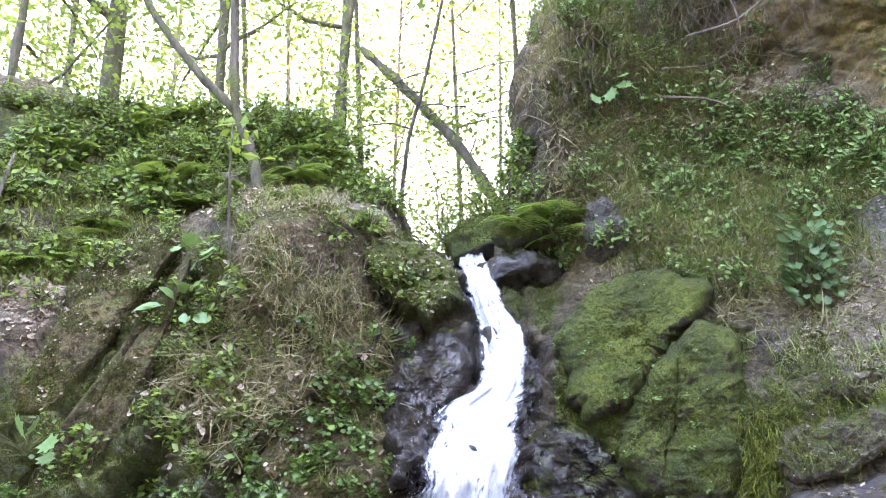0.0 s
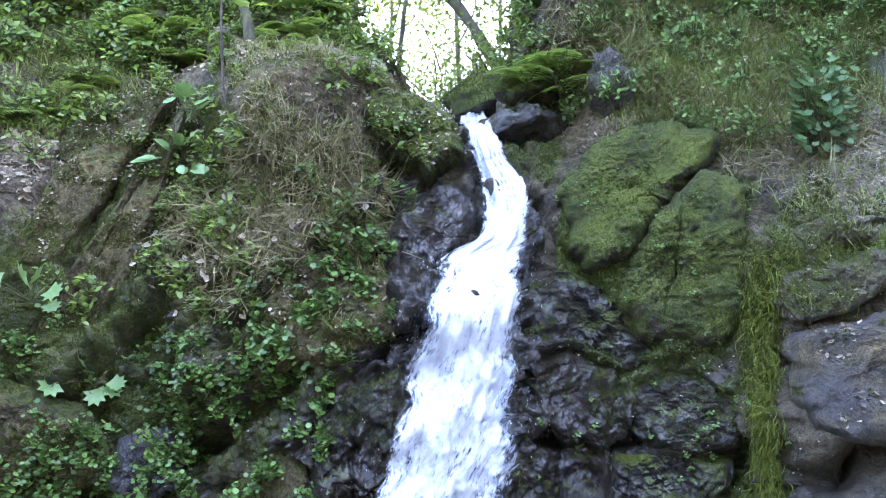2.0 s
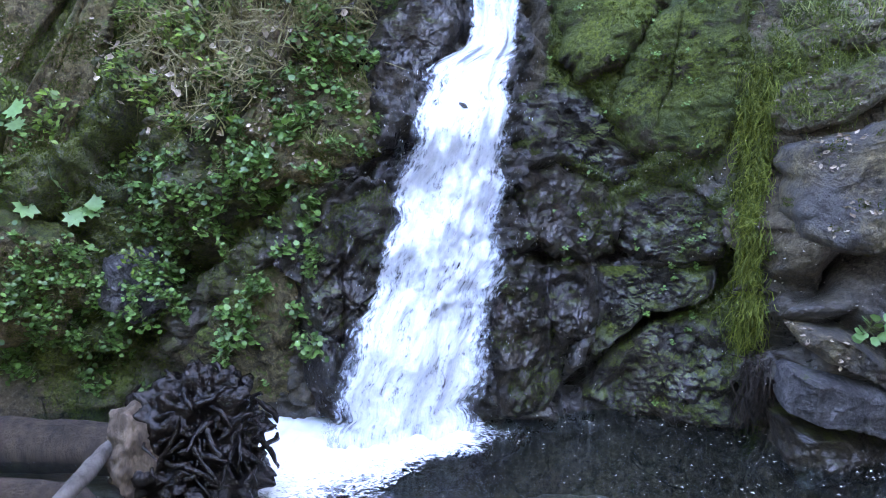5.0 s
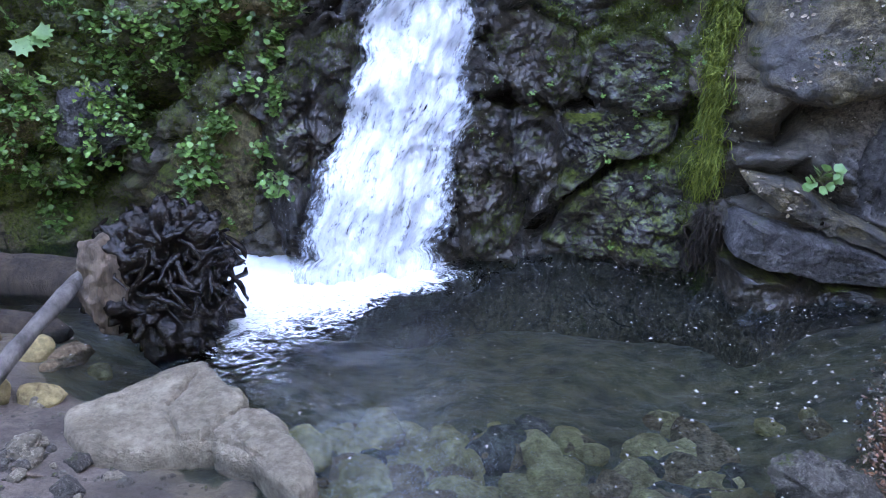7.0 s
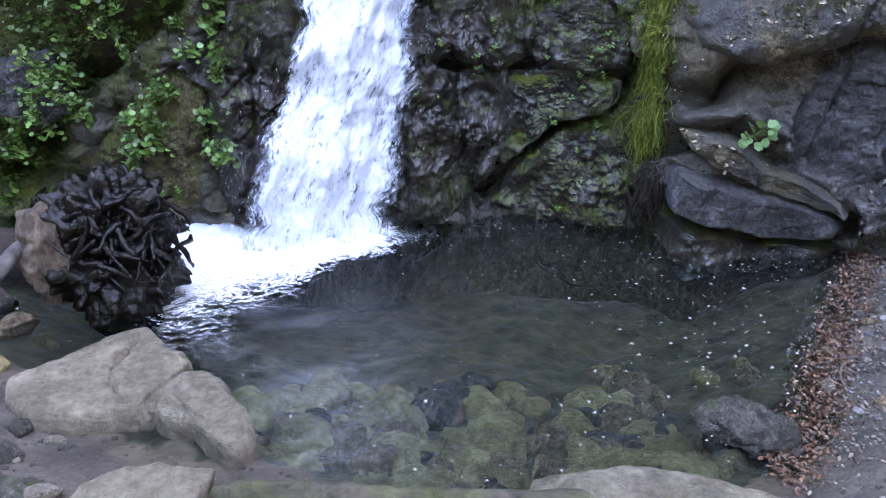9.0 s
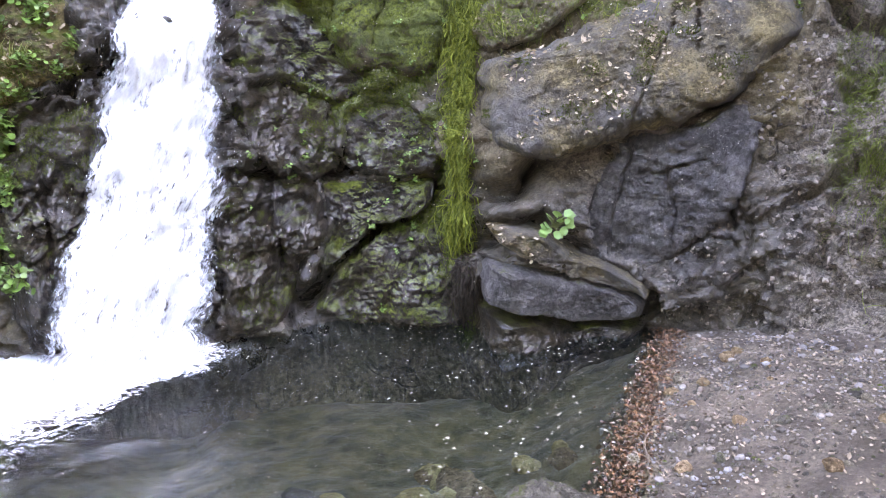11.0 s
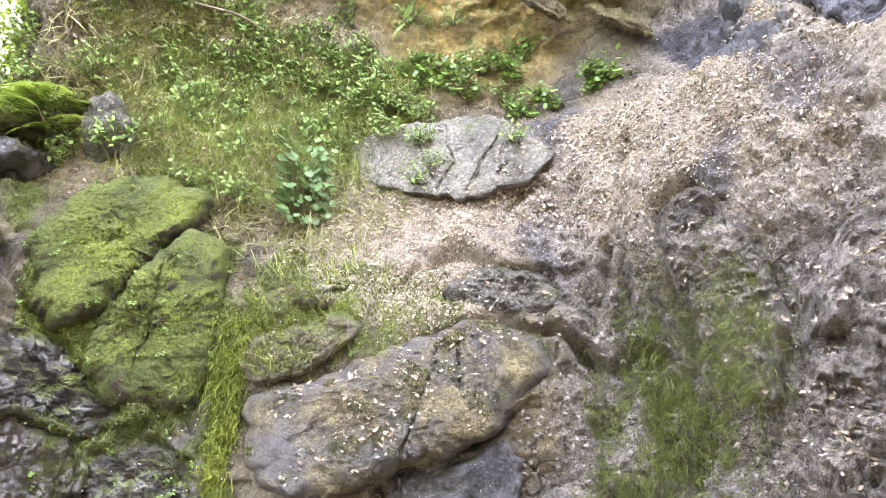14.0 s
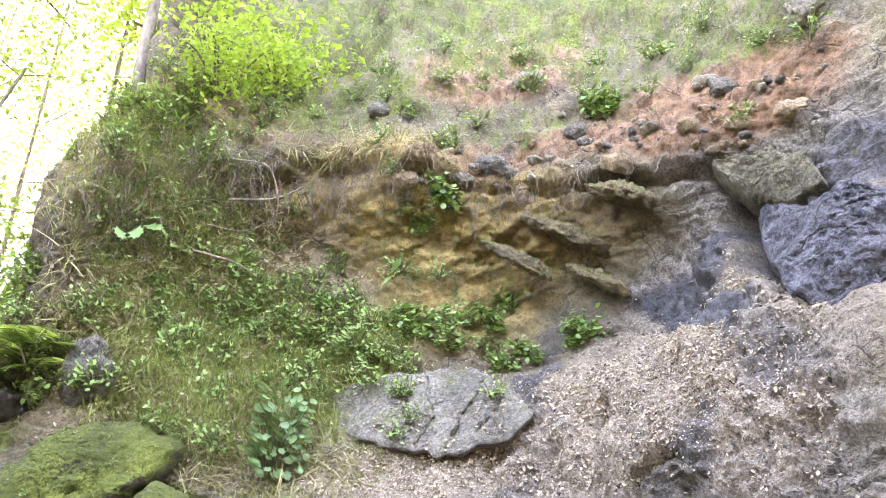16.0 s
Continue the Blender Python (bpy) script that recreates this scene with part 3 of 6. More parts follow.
block("grey_outcrop", "pale grey outcrop furrowed by cracks in the leafy slope", [(29.2, 2.8), (33.9, 2.9), (39.6, 2.95), (41.3, 2.82), (44.2, 2.61), (42.7, 2.47), (37.8, 2.38), (33.2, 2.45), (29.7, 2.58)], .02, 64, "outcrop", round_=.16, rough=.5, cuts=[((40.6, 2.86), (39.4, 2.62)), ((39.4, 2.62), (38.2, 2.42)), ((36.2, 2.88), (36.9, 2.6)), ((36.9, 2.6), (35.9, 2.45)), ((34.2, 2.8), (35.4, 2.55)), ((41.8, 2.7), (40.6, 2.5))])
block("hill_slab", "pale slab with moss on top under the earth bank", [(57.8, 4.2), (60.9, 4.18), (64.6, 4.0), (65.3, 3.74), (63.1, 3.74), (60.6, 3.87)], .09, 67, "pale_moss", lean=.2, rough=.8, round_=.2)
block("slate_buttress", "blue-grey slaty rock beside a dark crack", [(60.7, 3.8), (65, 3.66), (70, 3.42), (69.5, 3.0), (65.4, 2.85), (62.8, 3.0), (60.9, 3.5)], .05, 76, "slaty", rough=1.4, round_=.2)
block("shale_rib", "crumbling rib of grey-brown shale", [(51.5, 2.2), (54.2, 2.32), (57, 2.15), (59.4, 1.7), (59.3, 1.3), (57, 1.36), (54.2, 1.6), (52.2, 1.9)], .16, 77, "shaly", rough=2.0, round_=.3)
block("shale_rib", "rough grey rib of shale over the shore", [(60.5, 1.75), (63, 2.05), (68, 2.1), (70, 1.2), (67, .5), (62, .55), (60.5, 1.1)], .14, 78, "shaly", rough=2.2, round_=.4)
block("outcrop_dome", "rounded brown outcrop hung with dry stems", [(-14.0, 2.93), (-9.8, 2.97), (-5.0, 2.9), (-3.9, 2.75), (-5.9, 2.57), (-5.7, 2.25), (-7.0, 2.07), (-9.7, 1.98), (-13.0, 2.00), (-14.8, 2.25), (-15.4, 2.61)], .22, 28, "dome", lean=.1, category="boulder", rough=1.1)
block("overhung_rock", "mossy overhanging rock at the lip of the fall", [(-6.0, 2.75), (-1.9, 2.76), (.7, 2.60), (1.4, 2.34), (-1.2, 2.20), (-4.2, 2.31), (-6.0, 2.46)], .3, 29, "mossy", lean=.25, rough=1.0)
block("dark_rock", "wet black rock jutting beside the stream", [(-3.8, 1.99), (-.8, 2.15), (2.0, 2.21), (2.1, 1.98), (1.4, 1.80), (-.5, 1.71), (-2.2, 1.52), (-4.3, 1.55), (-5.1, 1.75)], 0.15, 26, "wet", rough=1.3)
block("slanting_rib", "olive rib of rock slanting up beneath the outcrop", [(-12.3, 1.62), (-9, 1.83), (-6.1, 1.93), (-4.6, 1.64), (-4.3, 1.35), (-8, 1.22), (-13, 1.2), (-16.5, 1.22), (-14.6, 1.44)], 0.13, 90, "slab", lean=.1, rough=1.3, cuts=[((-15, 1.3), (-6, 1.72))])
block("crevice_rock", "cracked wet rock face beside the fall", [(-3.7, 1.19), (-7.5, 1.1), (-9.9, .85), (-10.9, .40), (-9.9, .1), (-5.8, .08), (-4.2, .67), (-3.4, .92)], 0.12, 93, "wet", rough=1.6, cuts=[((-4, 1.0), (-9.5, .7)), ((-5, .7), (-10.4, .42)), ((-7.4, 1.0), (-7.8, .2))])
block("crevice_rock", "mossy rib of rock above the stump", [(-19.5, .32), (-16.1, .6), (-11.6, .88), (-11, .6), (-11.6, .2), (-14.2, .06), (-17.5, .06)], 0.1, 96, "slab", rough=1.3)
block("jutting_stone", "angular grey stone under the dark crevice", [(-23.2, .82), (-20.0, .88), (-19.4, .62), (-21.8, .50), (-24.2, .59)], .2, 97, "blue", round_=.3)
block("mossy_bulge", "smooth bulge of rock filmed with olive moss", [(-34, 1.2), (-28.4, 1.1), (-25.2, .95), (-24.6, .68), (-26.8, .45), (-31.2, .4), (-35, .42)], .22, 98, "slab", lean=.1)
block("tilted_slab", "long olive slab of rock slanting down beside the outcrop", [(-19.0, 2.86), (-22.7, 2.88), (-26.2, 2.66), (-27.2, 2.32), (-29.8, 1.8), (-27.2, 1.78), (-24.2, 2.12), (-21.6, 2.5)], .17, 84, "slab", lean=.2, rough=.9, round_=.3)
block("tilted_slab", "lower slab with a dark seam and thin moss", [(-18.4, 2.78), (-20.9, 2.46), (-23.4, 2.1), (-26.6, 1.69), (-29.2, 1.3), (-25.5, 1.33), (-22.5, 1.7), (-20.6, 2.15)], .15, 87, "slab", lean=.2, rough=.9, round_=.3, cuts=[((-21.2, 2.3), (-27, 1.45))])

P = base.reshape(-1, 3)
A, Z = np.tile(turns, len(levels)), P[:, 2]
warp = 1.8 * fbm(P, 0.8, 3, seed=3)
Aw, Zw = A + 2.2 * warp, Z + 0.09 * fbm(P, 0.6, 4, seed=5)
near = 1 - ramp(np.repeat(levels, len(turns)), 10.0, 10.8)

MASKS = {
    # Wet rock; the oval at turn -18 also paints the left wall's shadow.
    "wet": spots(Aw, Zw, (0, .7, 11, 1.3, 1), (10, .6, 13, .95, 1), (-18, .8, 14, 1.1, .6), (-6, 1.75, 4, .6, .9), (4, 1.9, 4, .8, .9), (30, .3, 14, .5, .8), (43, .45, 5, .5, .75), (19, .5, 7, .8, .9), (58.6, 3.4, 2.2, .7, .6)),
    "moss": np.maximum(spots(Aw, Zw, (-27, 1.0, 12, 1.4, .75), (-20, 2.3, 9, .8, .7), (-14, 1.2, 8, .9, .62), (-11, 2.6, 7, .9, .6), (-5, 2.7, 5, .6, .8), (15, 1.6, 6, .75, 1), (21, .9, 2, 1.2, 1), (24, 1.9, 3, .4, .75), (29, 1.75, 6, .4, .6), (18, 3.4, 10, 1.0, .4),
                             (-16, .9, 5, .6, .5), (10, 2.5, 5, .5, .7), (14, .5, 5, .5, .45), (-20, 3.8, 25, .8, .7), (30, 2.5, 6, .35, .45), (26, 5.3, 18, .6, .5), (38, 3.5, 8, .35, .4), (40, 4.9, 8, .25, .5), (56, 5.4, 8, .4, .5), (22, 4.7, 8, .4, .5), (38, 3.8, 11, .6, .42), (50, 5.9, 25, .7, .62), (35, 6.6, 30, 1.4, .68), (28, 5.2, 8, .5, .6), (62, 5.6, 9, .8, .6), (20, 3.4, 9, .9, .36), (51.8, 1.3, 2.4, .5, .62), (57, 1.6, 2.2, .35, .6), (49.5, .9, 2, .25, .5), (30, 1.65, 6, .3, .6), (12, 1.28, 6, .22, .55), (18, .85, 3, .3, .55), (47, 1.2, 1.2, .5, .5)), 0.18),
    "litter": spots(Aw, Zw, (33, 2.1, 9, .5, 1), (31, 1.75, 5, .2, .9), (36, 1.7, 3, .25, .8), (27, 2.05, 6, .35, 1), (42, 2.5, 10, .5, 1), (26, 2.3, 6, .4, .8), (56, 2.6, 10, .8, .9), (63, 3.0, 7, .6, .9), (-28, 2.6, 9, .4, .8), (62, 3.2, 8, .8, .6), (-12, 3.1, 5, .25, .6), (20, 3.15, 11, .75, .9), (22, 3.55, 8, .45, .6), (14, 3.9, 6, .4, .5), (45, 5.7, 22, .5, .25)),
    "slate": spots(Aw, Zw, (57.6, 3.3, 3.0, .65, 1), (64.5, 3.8, 4, .5, .8), (47.5, 2.8, 1.8, .35, .8), (55, 2.25, 2.4, .25, .7), (62, 2.7, 4, .25, .6), (46.5, 3.2, 1.8, .15, .6), (45, 2.0, 2, .3, .5), (39, .5, 4, .3, .5)),
    "earth": spots(Aw, Zw, (18, 3.4, 11, 1.0, .8), (28, 2.9, 8, .4, .4), (38, 3.85, 11, .75, 1), (12, 3.7, 4, .9, .75), (30, 4.4, 10, .4, .8)),
    "red": spots(Aw, Zw, (56, 4.6, 12, .3, 1), (60, 4.85, 10, .35, 1), (39, 5.4, 7, .4, 1), (45, 5.6, 6, .45, 1), (44, 4.6, 9, .2, .8), (20, 4.9, 12, .2, .5)),
    "shale": spots(Aw, Zw, (50, 1.0, 7, 1.3, .9), (62, 1.4, 12, 1.6, .8), (57, 3.8, 5, .9, 1), (45, 2.2, 3, .6, .9), (36, .6, 6, .8, .8), (64, 4.0, 8, .8, .7)),
}
MASKS["litter"] *= 1 - 0.9 * MASKS["slate"]
rocky = np.clip(MASKS["wet"] * (1 - .6 * MASKS["shale"]) + 0.3, 0, 1) * (1 - .6 * MASKS["shale"]) * (1 - 0.65 * MASKS["litter"]) * (1 - spots(A, Z, (31, .85, 10, 1.0, .85), (12, .8, 9, .8, .45)))
relief = 0.10 * fbm(P, 0.9, 3, seed=1) + 0.05 * ridged(P * (1, 1, 1.6), 0.45, 4, seed=2) * rocky + 0.03 * fbm(P, 0.16, 4, seed=4)
d1, d2, own, slant = cells(P * (1, 1, 1.3) + 0.1 * np.stack([fbm(P, 0.3, 2, seed=s) for s in (6, 7, 8)], 1), 0.21, 1)
relief += rocky * (0.07 * (own - 0.5) + 0.16 * slant - 0.045 * (1 - ramp(d2 - d1, 0.0, 0.1)))
d1, d2, own, slant = cells(P * (1, 1, 1.5) + 0.04 * np.stack([fbm(P, 0.15, 2, seed=s) for s in (26, 27, 28)], 1), 0.085, 2)
relief += rocky * (0.022 * (own - 0.5) + 0.06 * slant - 0.012 * (1 - ramp(d2 - d1, 0.0, 0.2)))
relief += MASKS["shale"] * (0.03 * fbm(P, 0.05, 3, gain=0.75, seed=9) + 0.05 * fbm(P * (1, 1, 0.55), 0.24, 4, gain=0.6, seed=10) - 0.05 * ramp(ridged(P * (1, 1, 0.5), 0.5, 3, seed=18), 0.9, 1.5))
beds = np.stack([A * 0.066 * 0.8 + Z * 0.6, (Z * 0.8 - A * 0.066 * 0.6) * 4, 0 * Z], 1)
relief += np.maximum(MASKS["earth"], 0.7 * MASKS["red"]) * (0.028 * ridged(beds, 0.6, 4, seed=11) + 0.025 * fbm(P, 0.1, 4, gain=0.65, seed=12) + 0.012 * fbm(P, 0.04, 2, seed=13))
relief += 0.011 * fbm(P, 0.05, 3, gain=0.65, seed=14) * (0.4 + 0.6 * rocky)


for b in BLOCKS:
    near_ = np.where((np.abs(A - b["mid"][0]) < 12) & (np.abs(Z - b["mid"][1]) < 1.2))[0]
    du, dv = (A[near_] - b["mid"][0]) * b["k"], Z[near_] - b["mid"][1]
    inside = 1 - ramp(np.hypot(du, dv) / np.interp(np.arctan2(dv, du), b["ang"], b["far"], period=2 * np.pi), .8, 1.05)
    relief[near_] = relief[near_] * (1 - .8 * inside) - .05 * inside

GROOVE_U, GROOVE_V = (A + 0.45 * fbm(P, 0.25, 3, seed=15)) * 0.066, Z + 0.03 * fbm(P, 0.2, 3, seed=16)
GROOVE_N = np.clip(0.95 + 0.5 * fbm(P, 0.3, 2, seed=17), 0.5, 1.4)


def groove(wide, deep, lip, *points):
    """A crack along a line of (turn, height), with the rock above it (on the line's left) standing proud by lip."""
    lo, hi = min(a for a, _ in points) - 6, max(a for a, _ in points) + 6
    here = np.where((A > lo) & (A < hi) & (Z < max(z for _, z in points) + .5) & (Z > min(z for _, z in points) - .5))[0]
    u, v = GROOVE_U[here], GROOVE_V[here]
    pts = [(a * 0.066, z) for a, z in points]
    best, side = np.full(len(u), 9.0), np.zeros(len(u))
    for (x0, y0), (x1, y1) in zip(pts, pts[1:]):
        dx, dy = x1 - x0, y1 - y0
        t = np.clip(((u - x0) * dx + (v - y0) * dy) / (dx * dx + dy * dy), 0, 1)
        d = np.hypot(u - x0 - t * dx, v - y0 - t * dy)
        s = np.sign(dx * (v - y0) - dy * (u - x0))
        side = np.where(d < best, s, side)
        best = np.minimum(best, d)
    relief[here] += -deep * GROOVE_N[here] * np.exp(-(best / wide) ** 2) + lip * np.exp(-((best - 2.2 * wide) / (3.5 * wide)) ** 2) * (side > 0)


groove(.04, .24, .09, (24.5, .68), (26.8, .76), (28, .87), (30, .93), (32.5, .97), (33.9, 1.02), (37.8, 1.08), (40.2, 1.16))
groove(.02, .08, .02, (33.9, 1.02), (35.2, 1.22), (35.9, 1.42), (36.7, 1.46))
groove(.016, .07, .02, (31.1, .53), (32.6, .76), (32.4, .87))
groove(.04, .2, .07, (24, .48), (27.4, .57), (29.8, .45), (31.9, .29), (36.4, .22))
groove(.05, .24, .1, (23.5, .2), (27.6, .17), (31.9, .1), (36, .15))
groove(.03, .10, .06, (5.7, 1.09), (7.8, 1.14), (12.7, 1.11), (13.9, 1.13))
groove(.04, .2, .1, (6, .8), (8.4, .8), (12.8, .77), (13.8, .88), (14.8, .8), (17.3, .87))
groove(.05, .22, .08, (9.3, .1), (12, .28), (14.9, .45), (18.1, .64), (21.1, .78))
groove(.03, .12, .05, (7.1, 2.05), (8.6, 1.78), (10.1, 1.65))
groove(.03, .12, .03, (7.9, .05), (8.4, .34), (9.2, .65))
groove(.06, .2, .1, (-15.3, 1.28), (-13.2, 1.47), (-9.4, 1.69), (-6, 1.88), (-3.5, 2.04))
groove(.055, .2, .08, (-25.3, .25), (-22.5, .27), (-20.4, .65), (-17.4, .82), (-15.2, .99), (-11.4, 1.19))
groove(.04, .12, .04, (-26.4, 1.75), (-24.9, 1.97), (-23.7, 2.22))
groove(.03, .1, .03, (-10.9, .83), (-8.2, 1.13), (-5.6, 1.21), (-2.2, 1.39))
groove(.035, .12, .03, (-17.7, .05), (-12.3, .3), (-11.7, .48), (-6.9, .71))
groove(.05, .36, .06, (62.3, 3.07), (60.2, 3.5), (58.8, 3.99), (57.6, 4.22))
groove(.045, .1, .05, (25.2, 4.55), (30.2, 4.45), (33.1, 4.38), (40.1, 4.3), (44.7, 4.25), (49.2, 4.26), (53.9, 4.2), (58, 4.2))
groove(.05, .1, .04, (11, 4.1), (15, 4.2), (20, 4.3), (25.2, 4.45))
groove(.04, .12, .05, (35.9, 2.0), (37.8, 2.08), (40.1, 1.93), (42, 1.82), (43.8, 1.87))
groove(.03, .08, .03, (47, .4), (48, 1.0), (47, 1.5), (48, 2.0))
groove(.04, .1, .03, (52, .6), (53.5, 1.2), (53, 1.9))
groove(.03, .09, .04, (45, .7), (49, .9), (54, .75), (58, .9))
groove(.045, .14, .06, (-31, .9), (-27, 1.05), (-24, 1.2), (-20, 1.5))
groove(.045, .14, .06, (-30, .3), (-26, .5), (-23, .55), (-21, .4))
groove(.04, .12, .05, (-22, 1.3), (-19, 1.75), (-16, 1.9))
groove(.03, .1, .04, (-9.5, 1.9), (-9, 2.3), (-7, 2.5), (-4.5, 2.4))
groove(.03, .1, .04, (-5, 2.0), (-4.6, 2.3), (-5.4, 2.6))
groove(.025, .14, .05, (44.5, 1.6), (46.4, 1.55), (48, 1.45), (50, 1.55), (52, 1.5))
groove(.03, .07, .03, (49.5, 2.6), (49, 2.2), (49.6, 1.7), (49, 1.2))
relief *= near * (0.35 + 0.65 * ramp(Z, -0.3, 0.3))
LAND = base + nrm * relief.reshape(base.shape[:2])[..., None]
cliff = thing("cliff", "steep mossy rock and earth wall round the pool", "cliff",
              mesh_from("cliff", LAND.reshape(-1, 3), grid_faces(len(levels), len(turns)), CLIFF, masks=MASKS), kind="structure")
LG = LAND
LN = grid_normals(LAND).reshape(-1, 3)
LP = LAND.reshape(-1, 3)


# ---- ground: pool bed, bank, and the valley floor to the horizon ----
def shore(x):
    """How far ahead the pool's near edge lies."""
    return np.interp(x, (-3, -1.6, -1.2, -.45, 0, 1.0, 1.35, 1.7, 2.0, 2.3, 3), (3.6, 3.0, 2.45, 2.0, 1.62, 1.6, 1.85, 2.3, 2.65, 3.0, 3.3))


def ground_height(x, y):
    d = shore(x) - y
    h = np.where(d > 0, 0.30 * (1 - np.exp(-np.maximum(d, 0) * 0.9)), -0.6 * (1 - np.exp(np.minimum(d, 0) * 0.75)))
    far = np.hypot(x, y - 1)
    p = np.stack([x, y, np.zeros_like(x)], -1)
    rise = 0.10 * np.maximum(far - 7, 0) ** 1.05
    return h + (0.035 * fbm(p, 0.5, 4, seed=21) + 0.012 * fbm(p, 0.09, 3, seed=22)) * (1 - ramp(far, 8, 20)) + rise * (1 - ramp(far, 120, 300) * 0.4) - 0.6 * ramp(np.where(y > 3.6, far, 0), 3.6, 5.0) * (y > 0)


ring = np.concatenate([np.linspace(0.05, 3.4, 160), np.geomspace(3.45, 900, 60)])
spin = np.linspace(0, 2 * np.pi, 361)[:-1]
gx, gy = ring[:, None] * np.sin(spin)[None] + 0.4, ring[:, None] * np.cos(spin)[None] + 1.6
gz = ground_height(gx.ravel(), gy.ravel())
GP = np.stack([gx.ravel(), gy.ravel(), gz], -1)


def ground_material():
    k = Mat("bank_soil_and_gravel")
    col = k.mix(k.noise(5), (0.1, 0.081, 0.064), (0.26, 0.212, 0.17))
    col = k.mix(k.noise(70, 4, 0.75), k.mix(0.5, col, (0.04, 0.035, 0.03)), col)
    z = k.node("ShaderNodeSeparateXYZ", {"Vector": k.p}).outputs[2]
    bed = k.mix(k.noise(9, 5, 0.6), (0.055, 0.05, 0.026), (0.24, 0.2, 0.1))
    col = k.mix(k.span(z, -0.02, 0.03, 1, 0), col, bed)
    return k.done(col, k.span(z, 0.0, 0.06, 0.35, 0.9), k.bump(k.noise(45, 7, 0.75), 0.8, 0.02))


ground = thing("ground", "brown gravelly soil of the bank and pool bed", "ground",
               mesh_from("ground", GP, grid_faces(len(ring), len(spin), True)[:, ::-1], ground_material()), kind="structure")


# ---- water of the pool ----
def water_material():
    k = Mat("clear_dark_water")
    h = k.maths("ADD", k.noise(12, 4, 0.6, stretch=(1, 1.7, 1)), k.maths("MULTIPLY", k.noise(42, 3, 0.6, stretch=(1, 1.9, 1)), 0.55))
    nrm = k.bump(h, 1.0, 0.02)
    gloss = k.node("ShaderNodeBsdfGlossy", {"Color": (1, 1, 1), "Roughness": 0.1, "Normal": nrm})
    clear = k.node("ShaderNodeBsdfTransparent", {"Color": (0.84, 0.97, 0.99)})
    fres = k.node("ShaderNodeFresnel", {"IOR": 1.33, "Normal": nrm})
    both = k.node("ShaderNodeMixShader", {0: fres.outputs[0], 1: clear.outputs[0], 2: gloss.outputs[0]})
    k.t.links.new(both.outputs[0], k.out.inputs[0])
    return k.m


wx, wy = np.meshgrid(np.linspace(-6, 4.5, 106), np.linspace(1.2, 6, 49))
wp = np.stack([wx.ravel(), wy.ravel(), 0.004 * fbm(np.stack([wx.ravel(), wy.ravel(), 0 * wx.ravel()], -1), 0.25, 3, seed=31)], -1)
water = thing("pool_water", "clear dark green water of the plunge pool", "water", mesh_from("pool_water", wp, grid_faces(49, 106), water_material()), kind="structure")


def on_wall(turn, z, low=1.0, top=9.9):
    """The point of the rock wall at a turn and height, the first from below, and its outward normal."""
    i = int(np.argmin(np.abs(turns - turn)))
    ks = np.where((levels >= low) & (levels <= top))[0]
    col = LG[ks, i, 2]
    up = np.where(col >= z)[0]
    k = ks[up[0] if len(up) else len(ks) - 1]
    n = LN[k * len(turns) + i]
    return Vector(LG[k, i]), Vector(n if n[1] < 0.3 or n[2] > 0.5 else -n)


# ---- the waterfall ----
FALL = np.array([(2.86, 1.0, 3.4), (2.8, 1.0, 3.4), (2.55, 1.3, 4.0), (2.3, 1.9, 5.0), (2.1, 2.4, 6.4), (1.85, 2.0, 6.2), (1.73, -.9, 6.0), (1.33, -3.0, 5.5), (.83, -5.9, 5.0), (.48, -8.2, 4.1), (.05, -10.4, 2.8), (-.08, -10.6, 2.7)])


def white_water(name, fill, lo, hi, tall):
    """Falling water: white strands with gaps between them."""
    k = Mat(name)
    u, v = k.mask("across"), k.mask("along")
    at = k.node("ShaderNodeCombineXYZ", {0: u, 1: v}).outputs[0]
    strands = k.noise(1.0, 6, 0.68, stretch=(11, 4.6 * tall, 1), at=at, lo=0.0, hi=1.0)
    fine = k.noise(1.0, 4, 0.7, stretch=(44, 24 * tall, 1), at=at, lo=0.0, hi=1.0)
    edge = k.mask("edge")
    a = k.maths("ADD", k.maths("ADD", k.maths("MULTIPLY", strands, 0.52), k.maths("MULTIPLY", fine, 0.48)), k.span(edge, 0, 1, -0.22, fill))
    alpha = k.span(a, lo, hi)
    col = k.mix(k.span(a, lo, hi + 0.22), (0.42, 0.47, 0.54), (0.86, 0.89, 0.93))
    k.done(col, 0.35, k.bump(fine, 0.6, 0.03), Specular_IOR_Level=0.6)
    clear = k.node("ShaderNodeBsdfTransparent")
    both = k.node("ShaderNodeMixShader", {0: alpha, 1: clear.outputs[0], 2: k.b.outputs[0]})
    k.t.links.new(both.outputs[0], k.out.inputs[0])
    return k.m


